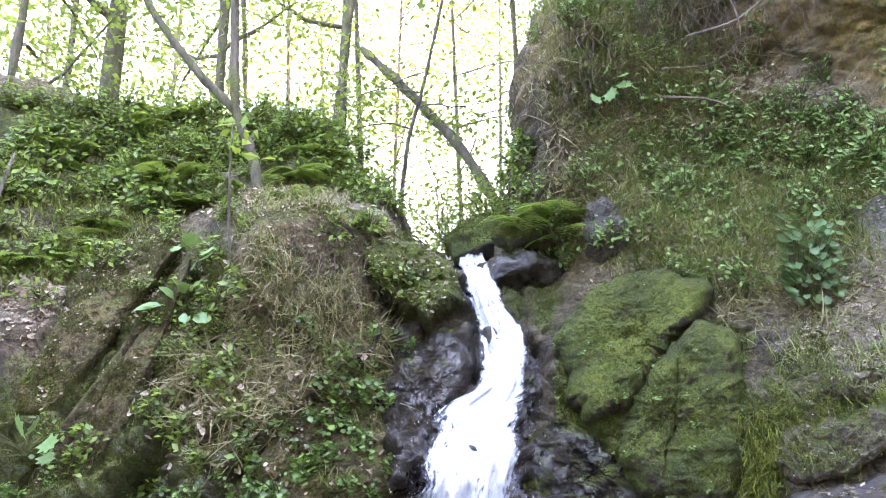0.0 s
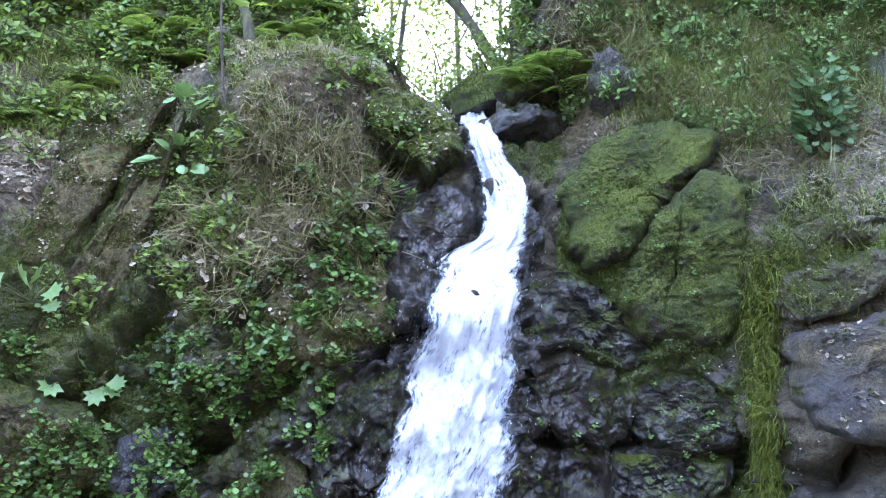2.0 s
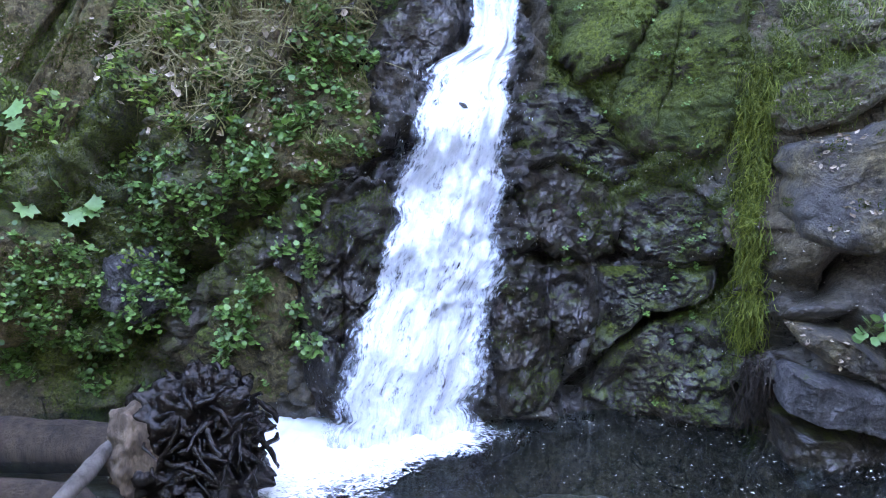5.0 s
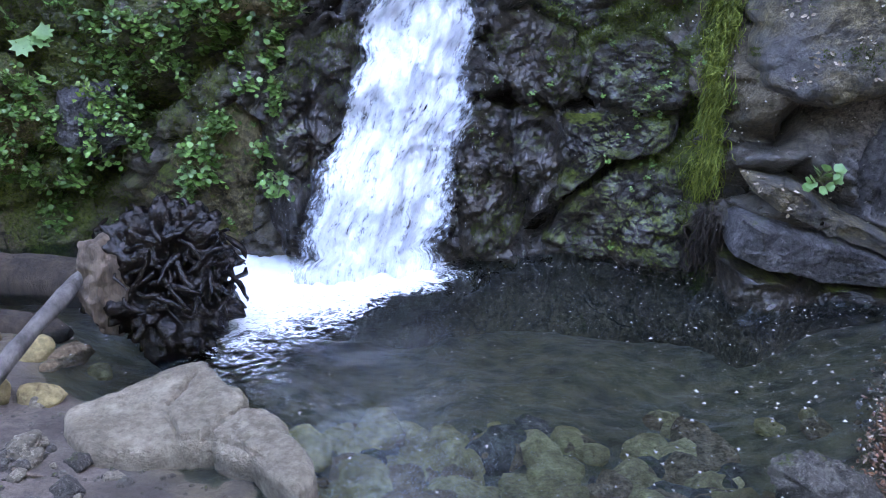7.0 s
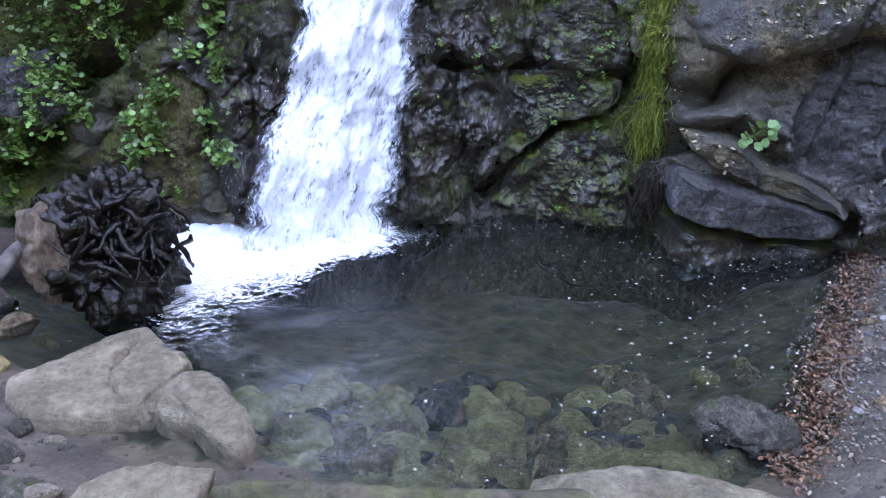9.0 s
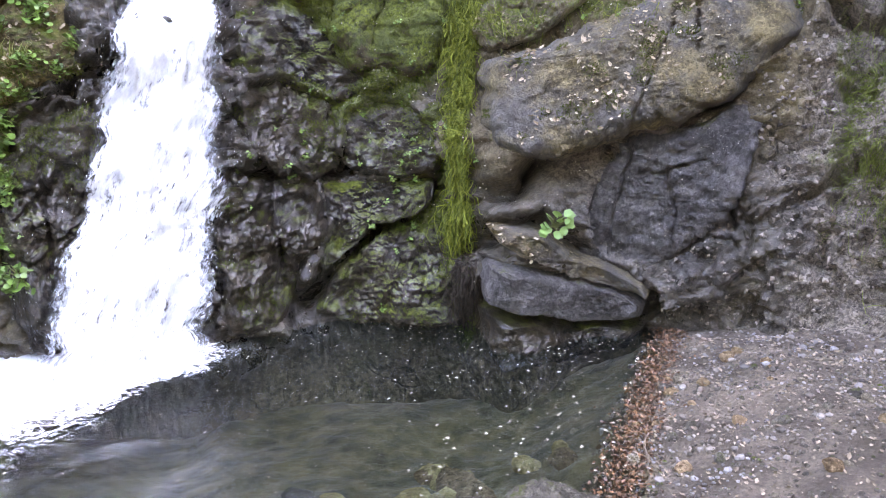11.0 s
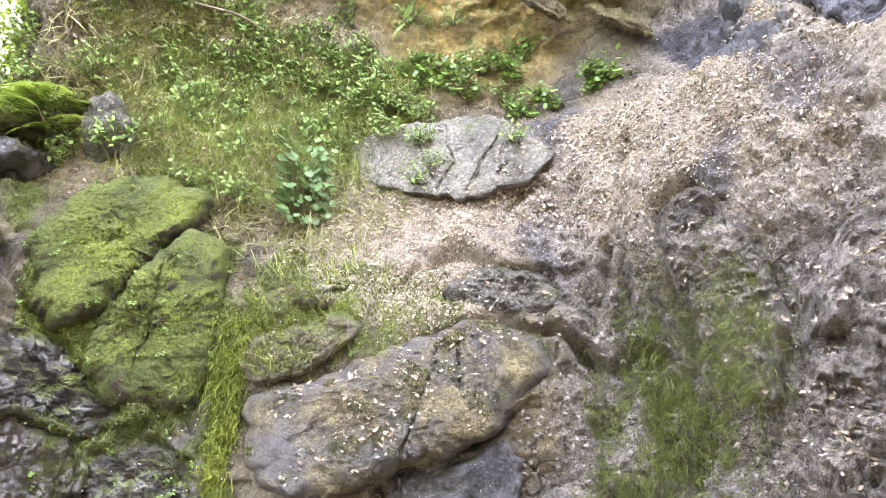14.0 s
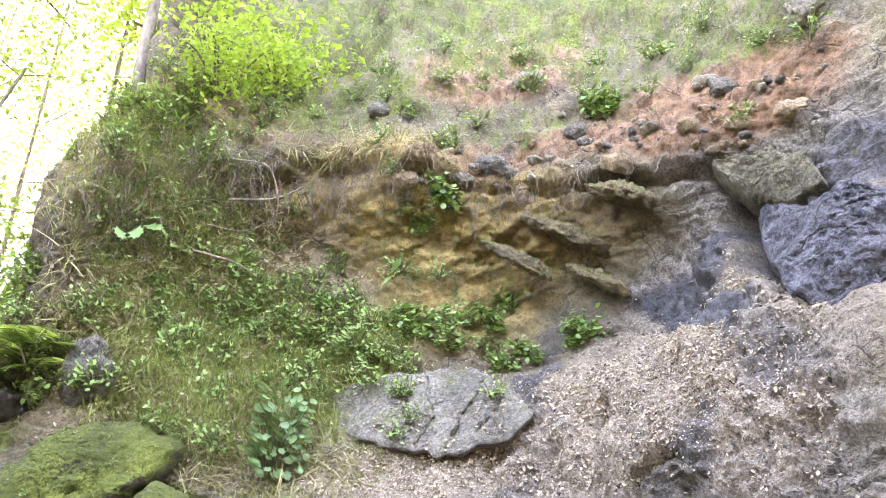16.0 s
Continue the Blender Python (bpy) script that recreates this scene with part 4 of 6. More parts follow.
def fall_sheet(name, mat, inset, lift, seed, parent):
    zs = np.concatenate([np.linspace(2.86, 1.9, 90), np.linspace(1.9, -0.06, 190)[1:]])
    rows = smooth_rows(-zs, -FALL[:, 0], FALL[:, 1:])
    us = np.linspace(0, 1, 60)
    mid, half = rows.mean(1), (rows[:, 1] - rows[:, 0]) / 2
    ragged = 0.12 * fbm(np.stack([zs * 2.5, 0 * zs + seed, 0 * zs], 1), 0.3, 3, seed=seed)
    ang = mid[:, None] + (half * (1 - inset + ragged))[:, None] * (2 * us - 1)[None]
    reach = np.array([[on_wall(a, max(z, 0.01))[0].xy.length for a in np.linspace(rows[i, 0], rows[i, 1], 5)] for i, z in enumerate(zs[::8])])
    rr = np.array([np.interp(us, np.linspace(0, 1, 5), row) for row in smooth_rows(np.arange(len(zs)) / 8.0, np.arange(len(reach), dtype=float), reach)])
    kern = np.ones(25) / 25
    rr = np.apply_along_axis(lambda c: np.convolve(np.pad(c, 12, "edge"), kern, "valid"), 0, rr)
    U, V = np.broadcast_to(us[None], ang.shape), np.broadcast_to(zs[:, None], ang.shape)
    q = np.stack([U * 7 + seed, V * 0.9, 0 * U], -1).reshape(-1, 3)
    lumps = fbm(q, 1.0, 5, seed=seed).reshape(ang.shape)
    rr = rr - lift - 0.05 * np.sin(np.pi * U) - 0.06 * lumps - 0.02 * fbm(q * (1, 6, 1), 0.5, 3, seed=seed + 1).reshape(ang.shape)
    v = np.stack([rr * np.sin(np.radians(ang)), rr * np.cos(np.radians(ang)), V], -1)
    edge = np.clip(np.minimum(U, 1 - U) * 5, 0, 1)
    return part(name, mesh_from(name, v.reshape(-1, 3), grid_faces(*ang.shape), mat, masks={"across": (U * (half[:, None] / 6.3) ).ravel(), "along": V.ravel(), "edge": edge.ravel()}), parent)


waterfall = thing("waterfall", "narrow white waterfall tumbling down dark rock into a pool", "waterfall")
fall_sheet("thin_veil", white_water("thin_water", 0.0, 0.45, 0.6, 1.0), -0.2, 0.05, 2.0, waterfall)
fall_sheet("main_stream", white_water("white_water", 0.095, 0.43, 0.55, 1.0), -0.02, 0.15, 5.0, waterfall)

rng = np.random.default_rng(5)
drop = (np.array([(0, 0, .5), (.3, 0, 0), (-.15, .26, 0), (-.15, -.26, 0), (0, 0, -1.1)], float), np.array([(0, 1, 2), (0, 2, 3), (0, 3, 1), (4, 2, 1), (4, 3, 2), (4, 1, 3)]))
n = 480
dz = rng.uniform(-0.02, 1.75, n) ** 1.0
row = smooth_rows(-dz, -FALL[:, 0], FALL[:, 1:])
sidept = np.where(rng.random(n) < 0.5, rng.normal(1.02, 0.1, n), rng.normal(-0.02, 0.1, n))
da = np.radians(row[:, 0] + (row[:, 1] - row[:, 0]) * sidept)
dr = 3.62 + 0.22 * dz - rng.uniform(0.02, 0.25, n)
spray_mat = Mat("spray_drops").done((0.9, 0.92, 0.95), 0.2)
turn3 = np.tile(np.eye(3), (n, 1, 1)) * rng.uniform(0.0015, 0.0045, (n, 1, 1)) * np.array([1, 1, 1.8])[None, :, None]
tagged(part("spray", mesh_from("spray", *scatter(drop, np.stack([dr * np.sin(da), dr * np.cos(da), dz + 0.03], -1), turn3), spray_mat), waterfall), kind="stuff")


# ---- foam where it strikes the pool ----
def foam_material():
    k = Mat("pool_foam")
    c = k.mask("cover")
    threads = k.span(k.maths("ABSOLUTE", k.maths("SUBTRACT", k.noise(7, 5, 0.65, warp=1.2, stretch=(1, 1.6, 1), lo=0.0, hi=1.0), 0.5)), 0.0, 0.07, 0.22, 0.0)
    flecks = k.noise(24, 6, 0.75, warp=2.6, stretch=(1, 1.5, 1), lo=0.0, hi=1.0)
    a = k.span(k.maths("ADD", k.maths("ADD", flecks, threads), k.span(c, 0, 1, -0.34, 0.36)), 0.46, 0.7)
    k.done(k.mix(a, (0.6, 0.66, 0.73), (0.78, 0.82, 0.88)), 0.5, k.bump(flecks, 0.5, 0.03))
    clear = k.node("ShaderNodeBsdfTransparent")
    both = k.node("ShaderNodeMixShader", {0: a, 1: clear.outputs[0], 2: k.b.outputs[0]})
    k.t.links.new(both.outputs[0], k.out.inputs[0])
    return k.m


fx, fy = np.meshgrid(np.linspace(-1.35, 0.75, 180), np.linspace(2.35, 3.75, 130))
fp = np.stack([fx.ravel(), fy.ravel(), 0 * fx.ravel()], -1)
foot = np.clip((fx.ravel() + 0.55) / 0.47, 0, 1)
dist = np.hypot(fx.ravel() - (-0.55 + 0.47 * foot), (fy.ravel() - (3.62 - 0.05 * foot)))
reach = 0.56 - 0.3 * ramp(fx.ravel(), -0.35, 0.2) + 0.42 * ramp(-fx.ravel(), 0.2, 0.8) + 0.16 * fbm(fp, 0.3, 4, seed=41)
cover = 1 - ramp(dist / np.maximum(reach, 0.1), 0.1, 1.35)
churn = 0.01 + cover ** 3 * (0.035 + 0.04 * fbm(fp, 0.12, 4, seed=42))
fp[:, 2] = churn
foam = thing("foam", "white churning foam below the waterfall", "foam", mesh_from("foam", fp, grid_faces(130, 180), foam_material(), masks={"cover": cover}), kind="stuff")


# ---- rocks ----
BANKROCK = rock_material("smooth_bank_rock", (0.26, 0.215, 0.145), (0.46, 0.39, 0.275), specks=0.25)


def ball(detail):
    bm = bmesh.new()
    bmesh.ops.create_icosphere(bm, subdivisions=detail, radius=1)
    v = np.array([x.co[:] for x in bm.verts])
    f = np.array([[x.index for x in t.verts] for t in bm.faces])
    bm.free()
    return v, f


BALLS = {d: ball(d) for d in (1, 2, 3, 4, 5, 6)}


def rock_mesh(name, size, seed, mat, detail=5, facets=7, rough=0.16, cracks=0.0, fine=0.02):
    """A weathered rock: a ball cut by planes, roughened, and stretched to size."""
    v, f = BALLS[detail]
    r = np.random.default_rng(seed)
    v = v * (1 + rough * fbm(v, 0.9, 3, seed=seed * 0.37))[:, None]
    for _ in range(facets):
        d = r.normal(0, 1, 3)
        d /= np.linalg.norm(d)
        over = v @ d - r.uniform(0.55, 0.85)
        v = v - np.maximum(over, 0)[:, None] * d * 0.88
    v = v * np.array(size)
    out = v / np.array(size) ** 2
    out /= np.linalg.norm(out, axis=1, keepdims=True)
    s = min(size)
    v = v + out * (fine * fbm(v, max(s * 0.35, 0.03), 4, seed=seed * 0.7) + 0.5 * fine * ridged(v, max(s * 0.8, 0.05), 3, seed=seed))[:, None]
    if cracks:
        a, b, own, slant = cells(v * (1, 1, 1.5) + 0.06 * np.stack([fbm(v, 0.2, 2, seed=seed + j) for j in range(3)], 1), cracks, seed)
        v = v + out * (0.04 * (own - 0.5) + 0.1 * slant - 0.03 * (1 - ramp(b - a, 0.0, 0.12)))[:, None]
    return mesh_from(name, v, f, mat)


def rock(name, label, place, size, turn, seed, mat, category="rock", group="", **more):
    ob = thing(name, label, category, rock_mesh(name, size, seed, mat, **more), group, at=Matrix.Translation(place) @ Euler([radians(a) for a in turn]).to_matrix().to_4x4())
    ROCKS.append(ob)
    return ob


ROCKS = []


def polar(turn, r, z):
    return Vector((r * math.sin(radians(turn)), r * math.cos(radians(turn)), z))


rock("lip_rock", "black wet rock beside the top of the fall", polar(6.3, 4.85, 2.55), (.26, .25, .16), (0, -5, 0), 31, WET, "rock")
rock("lip_rock", "dark mossy rock above the fall", polar(4.6, 5.75, 2.95), (.45, .35, .26), (0, 0, 0), 34, MOSSY, "rock")
rock("lip_rock", "moss-capped stone on the ledge above the fall", polar(7.6, 5.0, 2.8), (.28, .22, .14), (0, 0, 12), 37, MOSSY, "rock")
rock("upright_stone", "brown upright stone at the foot of the earth wall", polar(12.6, 4.78, 2.78), (.14, .14, .26), (0, 6, 0), 40, GREY, "rock")
rock("cliff_shard", "tilted slab of ochre stone jutting from the bank", polar(46.8, 5.03, 3.92), (.38, .16, .055), (18, 30, -47), 70, SHARD, "rock")
rock("cliff_shard", "flat ochre stone poking out under the bank", polar(51, 4.9, 4.12), (.27, .16, .07), (10, 28, -51), 72, SHARD, "rock")
rock("cliff_shard", "thin bed of olive stone slanting in the earth wall", polar(43, 5.02, 3.75), (.3, .12, .04), (18, 32, -44), 71, SHARD, "rock")
rock("cliff_shard", "thin low bed of olive stone in the earth wall", polar(49, 5.1, 3.6), (.26, .1, .04), (18, 32, -49), 73, SHARD, "rock")
# The pale tan of the next two rocks paints sunlight on the outcrop's top.
rock("top_rock", "rock crowning the mossy outcrop, sunlight put into its pale colour", polar(-9.5, 5.0, 3.02), (.36, .26, .12), (0, 8, 8), 75, PALE, "rock")
rock("top_rock", "flat rock at the outcrop's brink, pale with painted sunlight", polar(-5.6, 5.0, 2.95), (.24, .2, .1), (0, 14, 4), 78, PALE, "rock")
rock("top_rock", "small pale boulder among ferns", polar(-15.6, 5.7, 3.4), (.15, .13, .12), (0, 0, 0), 81, PALE, "rock", detail=4)

# the blocks of the wall
LOOKS = {"mossy": MOSSY, "wet": WET, "wetmoss": WETMOSS, "stained": STAINED, "blue": BLUE, "pale_moss": PALEMOSS, "grey": GREY, "outcrop": OUTCROP, "dome": DOME, "slaty": SLATY, "shaly": SHALY, "slab": SLAB}


def build_block(b):
    """A block's shell: its face bulges from the wall, its rim is rounded and sinks into the rock."""
    a = np.linspace(-np.pi, np.pi, 193)[:-1]
    seed = b["seed"]
    r = np.interp(a, b["ang"], b["far"], period=2 * np.pi)
    r = (r + np.roll(r, 1) + np.roll(r, -1) + np.roll(r, 2) + np.roll(r, -2)) / 5
    size = float(np.median(r))
    r = r * 1.05 * (1 + .06 * fbm(np.stack([np.cos(a) * 2, np.sin(a) * 2, 0 * a + seed], 1), .5, 5, gain=.65, seed=seed))
    t = np.concatenate([np.linspace(.004, .85, 44), np.linspace(.862, 1, 14), [1.0, 1.0]])
    u, v = (t[:, None] * r * np.cos(a)).ravel(), (t[:, None] * r * np.sin(a)).ravel()
    p = np.stack([u, v, 0 * u + seed], 1)
    e = np.repeat(1 - t, len(a)) * np.tile(r, len(t)) / (b["round"] * size)
    h = b["proud"] * np.sqrt(np.maximum(1 - (1 - np.clip(e, 0, 1)) ** 2, 0))
    d1, d2, own, slant = cells(p * (1, 1.4, 1) + .05 * np.stack([fbm(p, .2, 2, seed=seed + j) for j in range(3)], 1), size * .8, seed)
    c1, c2, own2, slant2 = cells(p * (1, 1.5, 1) + .02 * np.stack([fbm(p, .06, 2, seed=seed + j) for j in range(3)], 1), size * .27 + .02, seed + 3)
    h = h + b["rough"] * (.03 * fbm(p, size * .7, 3, seed=seed) + .016 * fbm(p, .1, 4, gain=.65, seed=seed + 1) + .008 * ridged(p, .05, 3, seed=seed + 2) + .01 * (own2 - .5) + .05 * slant2 * size - .006 * (1 - ramp(c2 - c1, 0, .12)) + .05 * slant * size - .004 * (1 - ramp(d2 - d1, 0, .08)))
    for (a0, z0), (a1, z1) in b["cuts"]:
        x0, y0, x1, y1 = (a0 - b["mid"][0]) * b["k"], z0 - b["mid"][1], (a1 - b["mid"][0]) * b["k"], z1 - b["mid"][1]
        wu, wv = u + .02 * fbm(p, .12, 3, seed=seed + 4), v + .02 * fbm(p, .12, 3, seed=seed + 5)
        s = np.clip(((wu - x0) * (x1 - x0) + (wv - y0) * (y1 - y0)) / ((x1 - x0) ** 2 + (y1 - y0) ** 2), 0, 1)
        h -= .03 * np.exp(-(np.hypot(wu - x0 - s * (x1 - x0), wv - y0 - s * (y1 - y0)) / .008) ** 2)
    h += b["lean"] * v
    n = len(a)
    h[-2 * n:-n] -= .06
    h[-n:] -= .2
    turn, z = b["mid"][0] + u / b["k"], b["mid"][1] + v
    rad = wall_radius(turn, z) - h
    co = np.stack([rad * np.sin(np.radians(turn)), rad * np.cos(np.radians(turn)), z], 1)
    at = co.mean(0)
    ob = thing(b["name"], b["label"], b["category"], mesh_from(b["name"], co - at, grid_faces(len(t), n, True), LOOKS[b["look"]]), at=Matrix.Translation(at))
    ROCKS.append(ob)
    BLOCK_PTS.append((b["name"], co, -grid_normals(co.reshape(len(t), n, 3)).reshape(-1, 3), np.repeat(t * (t < .995) * np.gradient(t), n) * np.tile(r * r, len(t))))


BLOCK_PTS = []
for b in BLOCKS:
    build_block(b)

# the bank
def flat_slab(name, label, outline, mid, top, lean, cracks, mat, seed):
    """A flat slab in the ground: an outline round a middle, a worn rim, cracks along lines, and its flanks."""
    o = np.array(outline, float) - mid
    ang = np.arctan2(o[:, 1], o[:, 0])
    order = np.argsort(ang)
    a = np.linspace(-np.pi, np.pi, 321)[:-1]
    r = np.interp(a, ang[order], np.hypot(*o.T)[order], period=2 * np.pi)
    r = r + .008 * fbm(np.stack([np.cos(a) * 3, np.sin(a) * 3, 0 * a], 1), .5, 4, seed=seed)
    t = np.concatenate([np.linspace(.004, .9, 100), np.linspace(.91, 1, 16), [1.015, 1.03, 1.05]])
    x = mid[0] + (t[:, None] * r * np.cos(a)).ravel()
    y = mid[1] + (t[:, None] * r * np.sin(a)).ravel()
    p = np.stack([x, y, 0 * x], 1)
    edge = np.repeat((1 - t), len(a)) * np.tile(r, len(t))
    z = top + lean[0] * (x - mid[0]) + lean[1] * (y - mid[1]) + .012 * fbm(p, .25, 4, seed=seed) + .004 * fbm(p, .04, 3, seed=seed + 1) - .035 * np.exp(-np.maximum(edge, 0) / .018)
    for (x0, y0), (x1, y1) in cracks:
        dx, dy = x1 - x0, y1 - y0
        wx_, wy_ = x + .012 * fbm(p, .08, 3, seed=seed + 2), y + .012 * fbm(p, .08, 3, seed=seed + 3)
        s = np.clip(((wx_ - x0) * dx + (wy_ - y0) * dy) / (dx * dx + dy * dy), 0, 1)
        z -= .02 * np.exp(-(np.hypot(wx_ - x0 - s * dx, wy_ - y0 - s * dy) / .007) ** 2)
        z += .007 * (dx * (wy_ - y0) - dy * (wx_ - x0) > 0) * np.exp(-np.hypot(wx_ - x0 - s * dx, wy_ - y0 - s * dy) / .08)
    n = len(a)
    z[-n:], z[-2 * n:-n], z[-3 * n:-2 * n] = -.16, -.06, z[-3 * n:-2 * n] - .03
    return thing(name, label, "rock", mesh_from(name, np.stack([x, y, z], 1), grid_faces(len(t), n, True)[:, ::-1], mat))


flat_slab("bank_slab", "pale tan cracked flat slab between bank and pool", [(-1.23, 2.35), (-1.08, 2.45), (-.94, 2.58), (-.83, 2.61), (-.73, 2.49), (-.63, 2.31), (-.46, 2.15), (-.38, 2.04), (-.36, 1.94), (-.4, 1.87), (-.48, 1.92), (-.56, 2.04), (-.7, 2.13), (-.8, 2.13), (-.95, 2.1), (-1.1, 2.13)],
          (-.69, 2.26), .105, (0, .01), [((-.88, 2.33), (-.80, 2.57)), ((-.75, 2.12), (-.62, 2.32)), ((-.88, 2.29), (-.81, 2.16)), ((-.81, 2.16), (-.7, 2.16)), ((-.7, 2.16), (-.52, 2.04))], BANKROCK, 101)
rock("bank_rock", "pale furrowed rock on the bank", Vector((-.63, 1.66, .06)), (.24, .15, .12), (0, 0, 8), 107, BANKROCK, "rock", fine=.007, facets=9)
rock("bank_rock", "broad pale grey rock at the pool's near edge", Vector((.72, 1.56, .0)), (.36, .15, .12), (0, 4, -6), 110, BANKROCK, "rock", fine=.007, facets=9)
rock("pool_stone", "wet pale stone half out of the water", Vector((1.17, 1.87, .02)), (.165, .09, .075), (0, 6, -24), 113, GREY, "stone")


# ---- finding places on the wall and its boulders ----
half_v = LG[::2, ::2].reshape(-1, 3)
soup_v = [Vector(v) for v in half_v.tolist()]
soup_f = grid_faces(len(LG[::2]), LG[::2, ::2].shape[1]).tolist()
for ob in ROCKS:
    n0 = len(soup_v)
    soup_v += [ob.matrix_world @ v.co for v in ob.data.vertices]
    soup_f += [[i + n0 for i in f.vertices] for f in ob.data.polygons]
SOUP = BVHTree.FromPolygons(soup_v, soup_f)


def on_face(turn, z):
    """The first rock met at that height, going outward at that turn, and its outward normal."""
    way = Vector((math.sin(radians(turn)), math.cos(radians(turn)), 0))
    hit, n, _, _ = SOUP.ray_cast(Vector((0, 0, z)) + way * 3.15, way)
    if hit is None:
        return on_wall(turn, z)
    return hit, (n if n.dot(way) < 0 else -n)


# ---- plants ----
def polys(*rows):
    return np.array(rows, float)


OVAL = (polys((0, 0, 0), (.28, .3, .06), (.26, .65, .05), (0, 1, -.06), (-.26, .65, .05), (-.28, .3, .06), (0, .5, -.03)), np.array([(0, 1, 6), (1, 2, 6), (2, 3, 6), (3, 4, 6), (4, 5, 6), (5, 0, 6)]))
DIAMOND = (polys((0, 0, 0), (.3, .45, .1), (0, 1, 0), (-.3, .45, .1)), np.array([(0, 1, 2), (0, 2, 3)]))
CURLED = (polys((0, 0, .05), (.28, .3, .22), (.2, .75, .12), (0, 1, .3), (-.2, .75, .16), (-.28, .3, .2), (0, .5, -.02)), OVAL[1])


def lobed(n, depth, cup=0.12):
    """A roundish leaf with n lobes, its stalk at the origin."""
    v = [(0, .42, -.05)]
    for i in range(n * 2 + 1):
        a = math.radians(-150 + 300 * i / (n * 2))
        r = .52 * (1 - depth * (i % 2 == 0))
        v.append((r * math.sin(a), .42 + r * math.cos(a), cup * r))
    return polys(*v), np.array([(0, i, i + 1) for i in range(1, n * 2 + 1)] + [(0, n * 2 + 1, 1)])


ROUND, PALM = lobed(5, .16), lobed(7, .36, .2)


def blade(length, width, droop, seed, parts_n=4):
    """A grass blade that bends over."""
    r = np.random.default_rng(seed)
    t = np.linspace(0, 1, parts_n + 1)
    y, z = length * t * (0.25 + droop * t), length * (t - droop * 0.75 * t * t)
    w = width * (1 - t ** 1.5) + width * .05
    x = 0.1 * length * r.normal() * t * t
    v = np.concatenate([np.stack([x - w, y, z], 1), np.stack([x + w, y, z], 1)])
    n = parts_n + 1
    f = np.array([(i, n + i, n + i + 1, i + 1) for i in range(parts_n)])
    return v, f


def quads_to_tris(v, f):
    return v, np.concatenate([f[:, (0, 1, 2)], f[:, (0, 2, 3)]])


def turn_to(y_axis, z_hint):
    y = y_axis / (np.linalg.norm(y_axis) + 1e-9)
    x = np.cross(y, z_hint)
    x /= np.linalg.norm(x) + 1e-9
    return np.stack([x, y, np.cross(x, y)], 1)


def sprig_meshes(count, spread, leaf, shape, seed, leafmat, rise=0.6, trail=0.0):
    """Stems and leaves of a small plant whose base is the origin and whose wall lies behind (+y) it."""
    r = np.random.default_rng(seed)
    stems, leaves = [], []
    for i in range(max(3, count // 4)):
        a = r.uniform(0, 2 * np.pi)
        tip = np.array([math.cos(a) * spread * r.uniform(.5, 1), -abs(r.normal(.35, .25)) * spread, (math.sin(a) * .7 + rise) * spread * r.uniform(.5, 1)])
        tip[2] -= trail * r.uniform(0.3, 1)
        bend = tip * .5 + np.array([0, -.2 * spread, .2 * spread])
        t = np.linspace(0, 1, 6)[:, None]
        line = 2 * t * (1 - t) * bend + t * t * tip
        stems.append(tube(line, np.linspace(.0035, .0015, 6) * (1 + spread), 4))
        for j in range(4):
            k = r.uniform(.35, 1.02)
            at = 2 * k * (1 - k) * bend + k * k * tip + r.normal(0, .12 * spread, 3)
            out = np.array([r.normal(0, 1), -.8 + r.normal(0, .5), r.normal(-.1, .6)])
            face = np.array([r.normal(0, .35), -.55, .8 + r.normal(0, .3)])
            leaves.append((shape[0] @ turn_to(out, face).T * leaf * r.uniform(.6, 1.15) + at, shape[1]))
    return mesh_from("stem", *join(stems), TWIG_GREEN), mesh_from("foliage", *join(leaves), leafmat)


TWIG_GREEN = bark_material("green_stalk", (0.06, 0.08, 0.03), (0.16, 0.17, 0.07))
MOSSTUFT = leaf_material("moss_tuft", (0.022, 0.04, 0.006), (0.115, 0.15, 0.012), 0.1, 0.9)
SHALEMOSS = leaf_material("olive_moss_strand", (0.06, 0.085, 0.015), (0.2, 0.245, 0.06), 0.15, 0.9)
STRANDMOSS = leaf_material("bright_moss", (0.05, 0.08, 0.01), (0.28, 0.34, 0.04), 0.2, 0.8)
DRYGRASS = leaf_material("dry_grass", (0.14, 0.12, 0.05), (0.38, 0.34, 0.17), 0.15, 0.8)
BIGLEAF = leaf_material("broad_leaf", (0.09, 0.2, 0.06), (0.22, 0.39, 0.14), 0.2, 0.45)
BUSHLEAF = leaf_material("bush_leaf", (0.05, 0.12, 0.045), (0.14, 0.27, 0.1), 0.25)
PETAL = leaf_material("pale_petal", (0.4, 0.36, 0.3), (0.75, 0.7, 0.62), 0.1, 0.8)
SHALECHIP = Mat("shale_chip")
SHALECHIP = SHALECHIP.done(SHALECHIP.mix(SHALECHIP.rand(), (0.03, 0.026, 0.023), (0.26, 0.222, 0.19)), .8)
BRIGHT = leaf_material("sunlit_leaf", (0.13, 0.24, 0.02), (0.3, 0.42, 0.05), 0.5)


def plant_kind(name, label, category, group, seeds, **spec):
    """Several growth forms of one plant, each a thing with a stem and foliage; the first of each waits to be placed."""
    forms = []
    for s in seeds:
        ob = thing(name, label, category, group=group)
        stem, foliage = sprig_meshes(seed=s, **spec)
        part("stem", stem, ob)
        part("foliage", foliage, ob)
        forms.append([ob, False])
    return forms


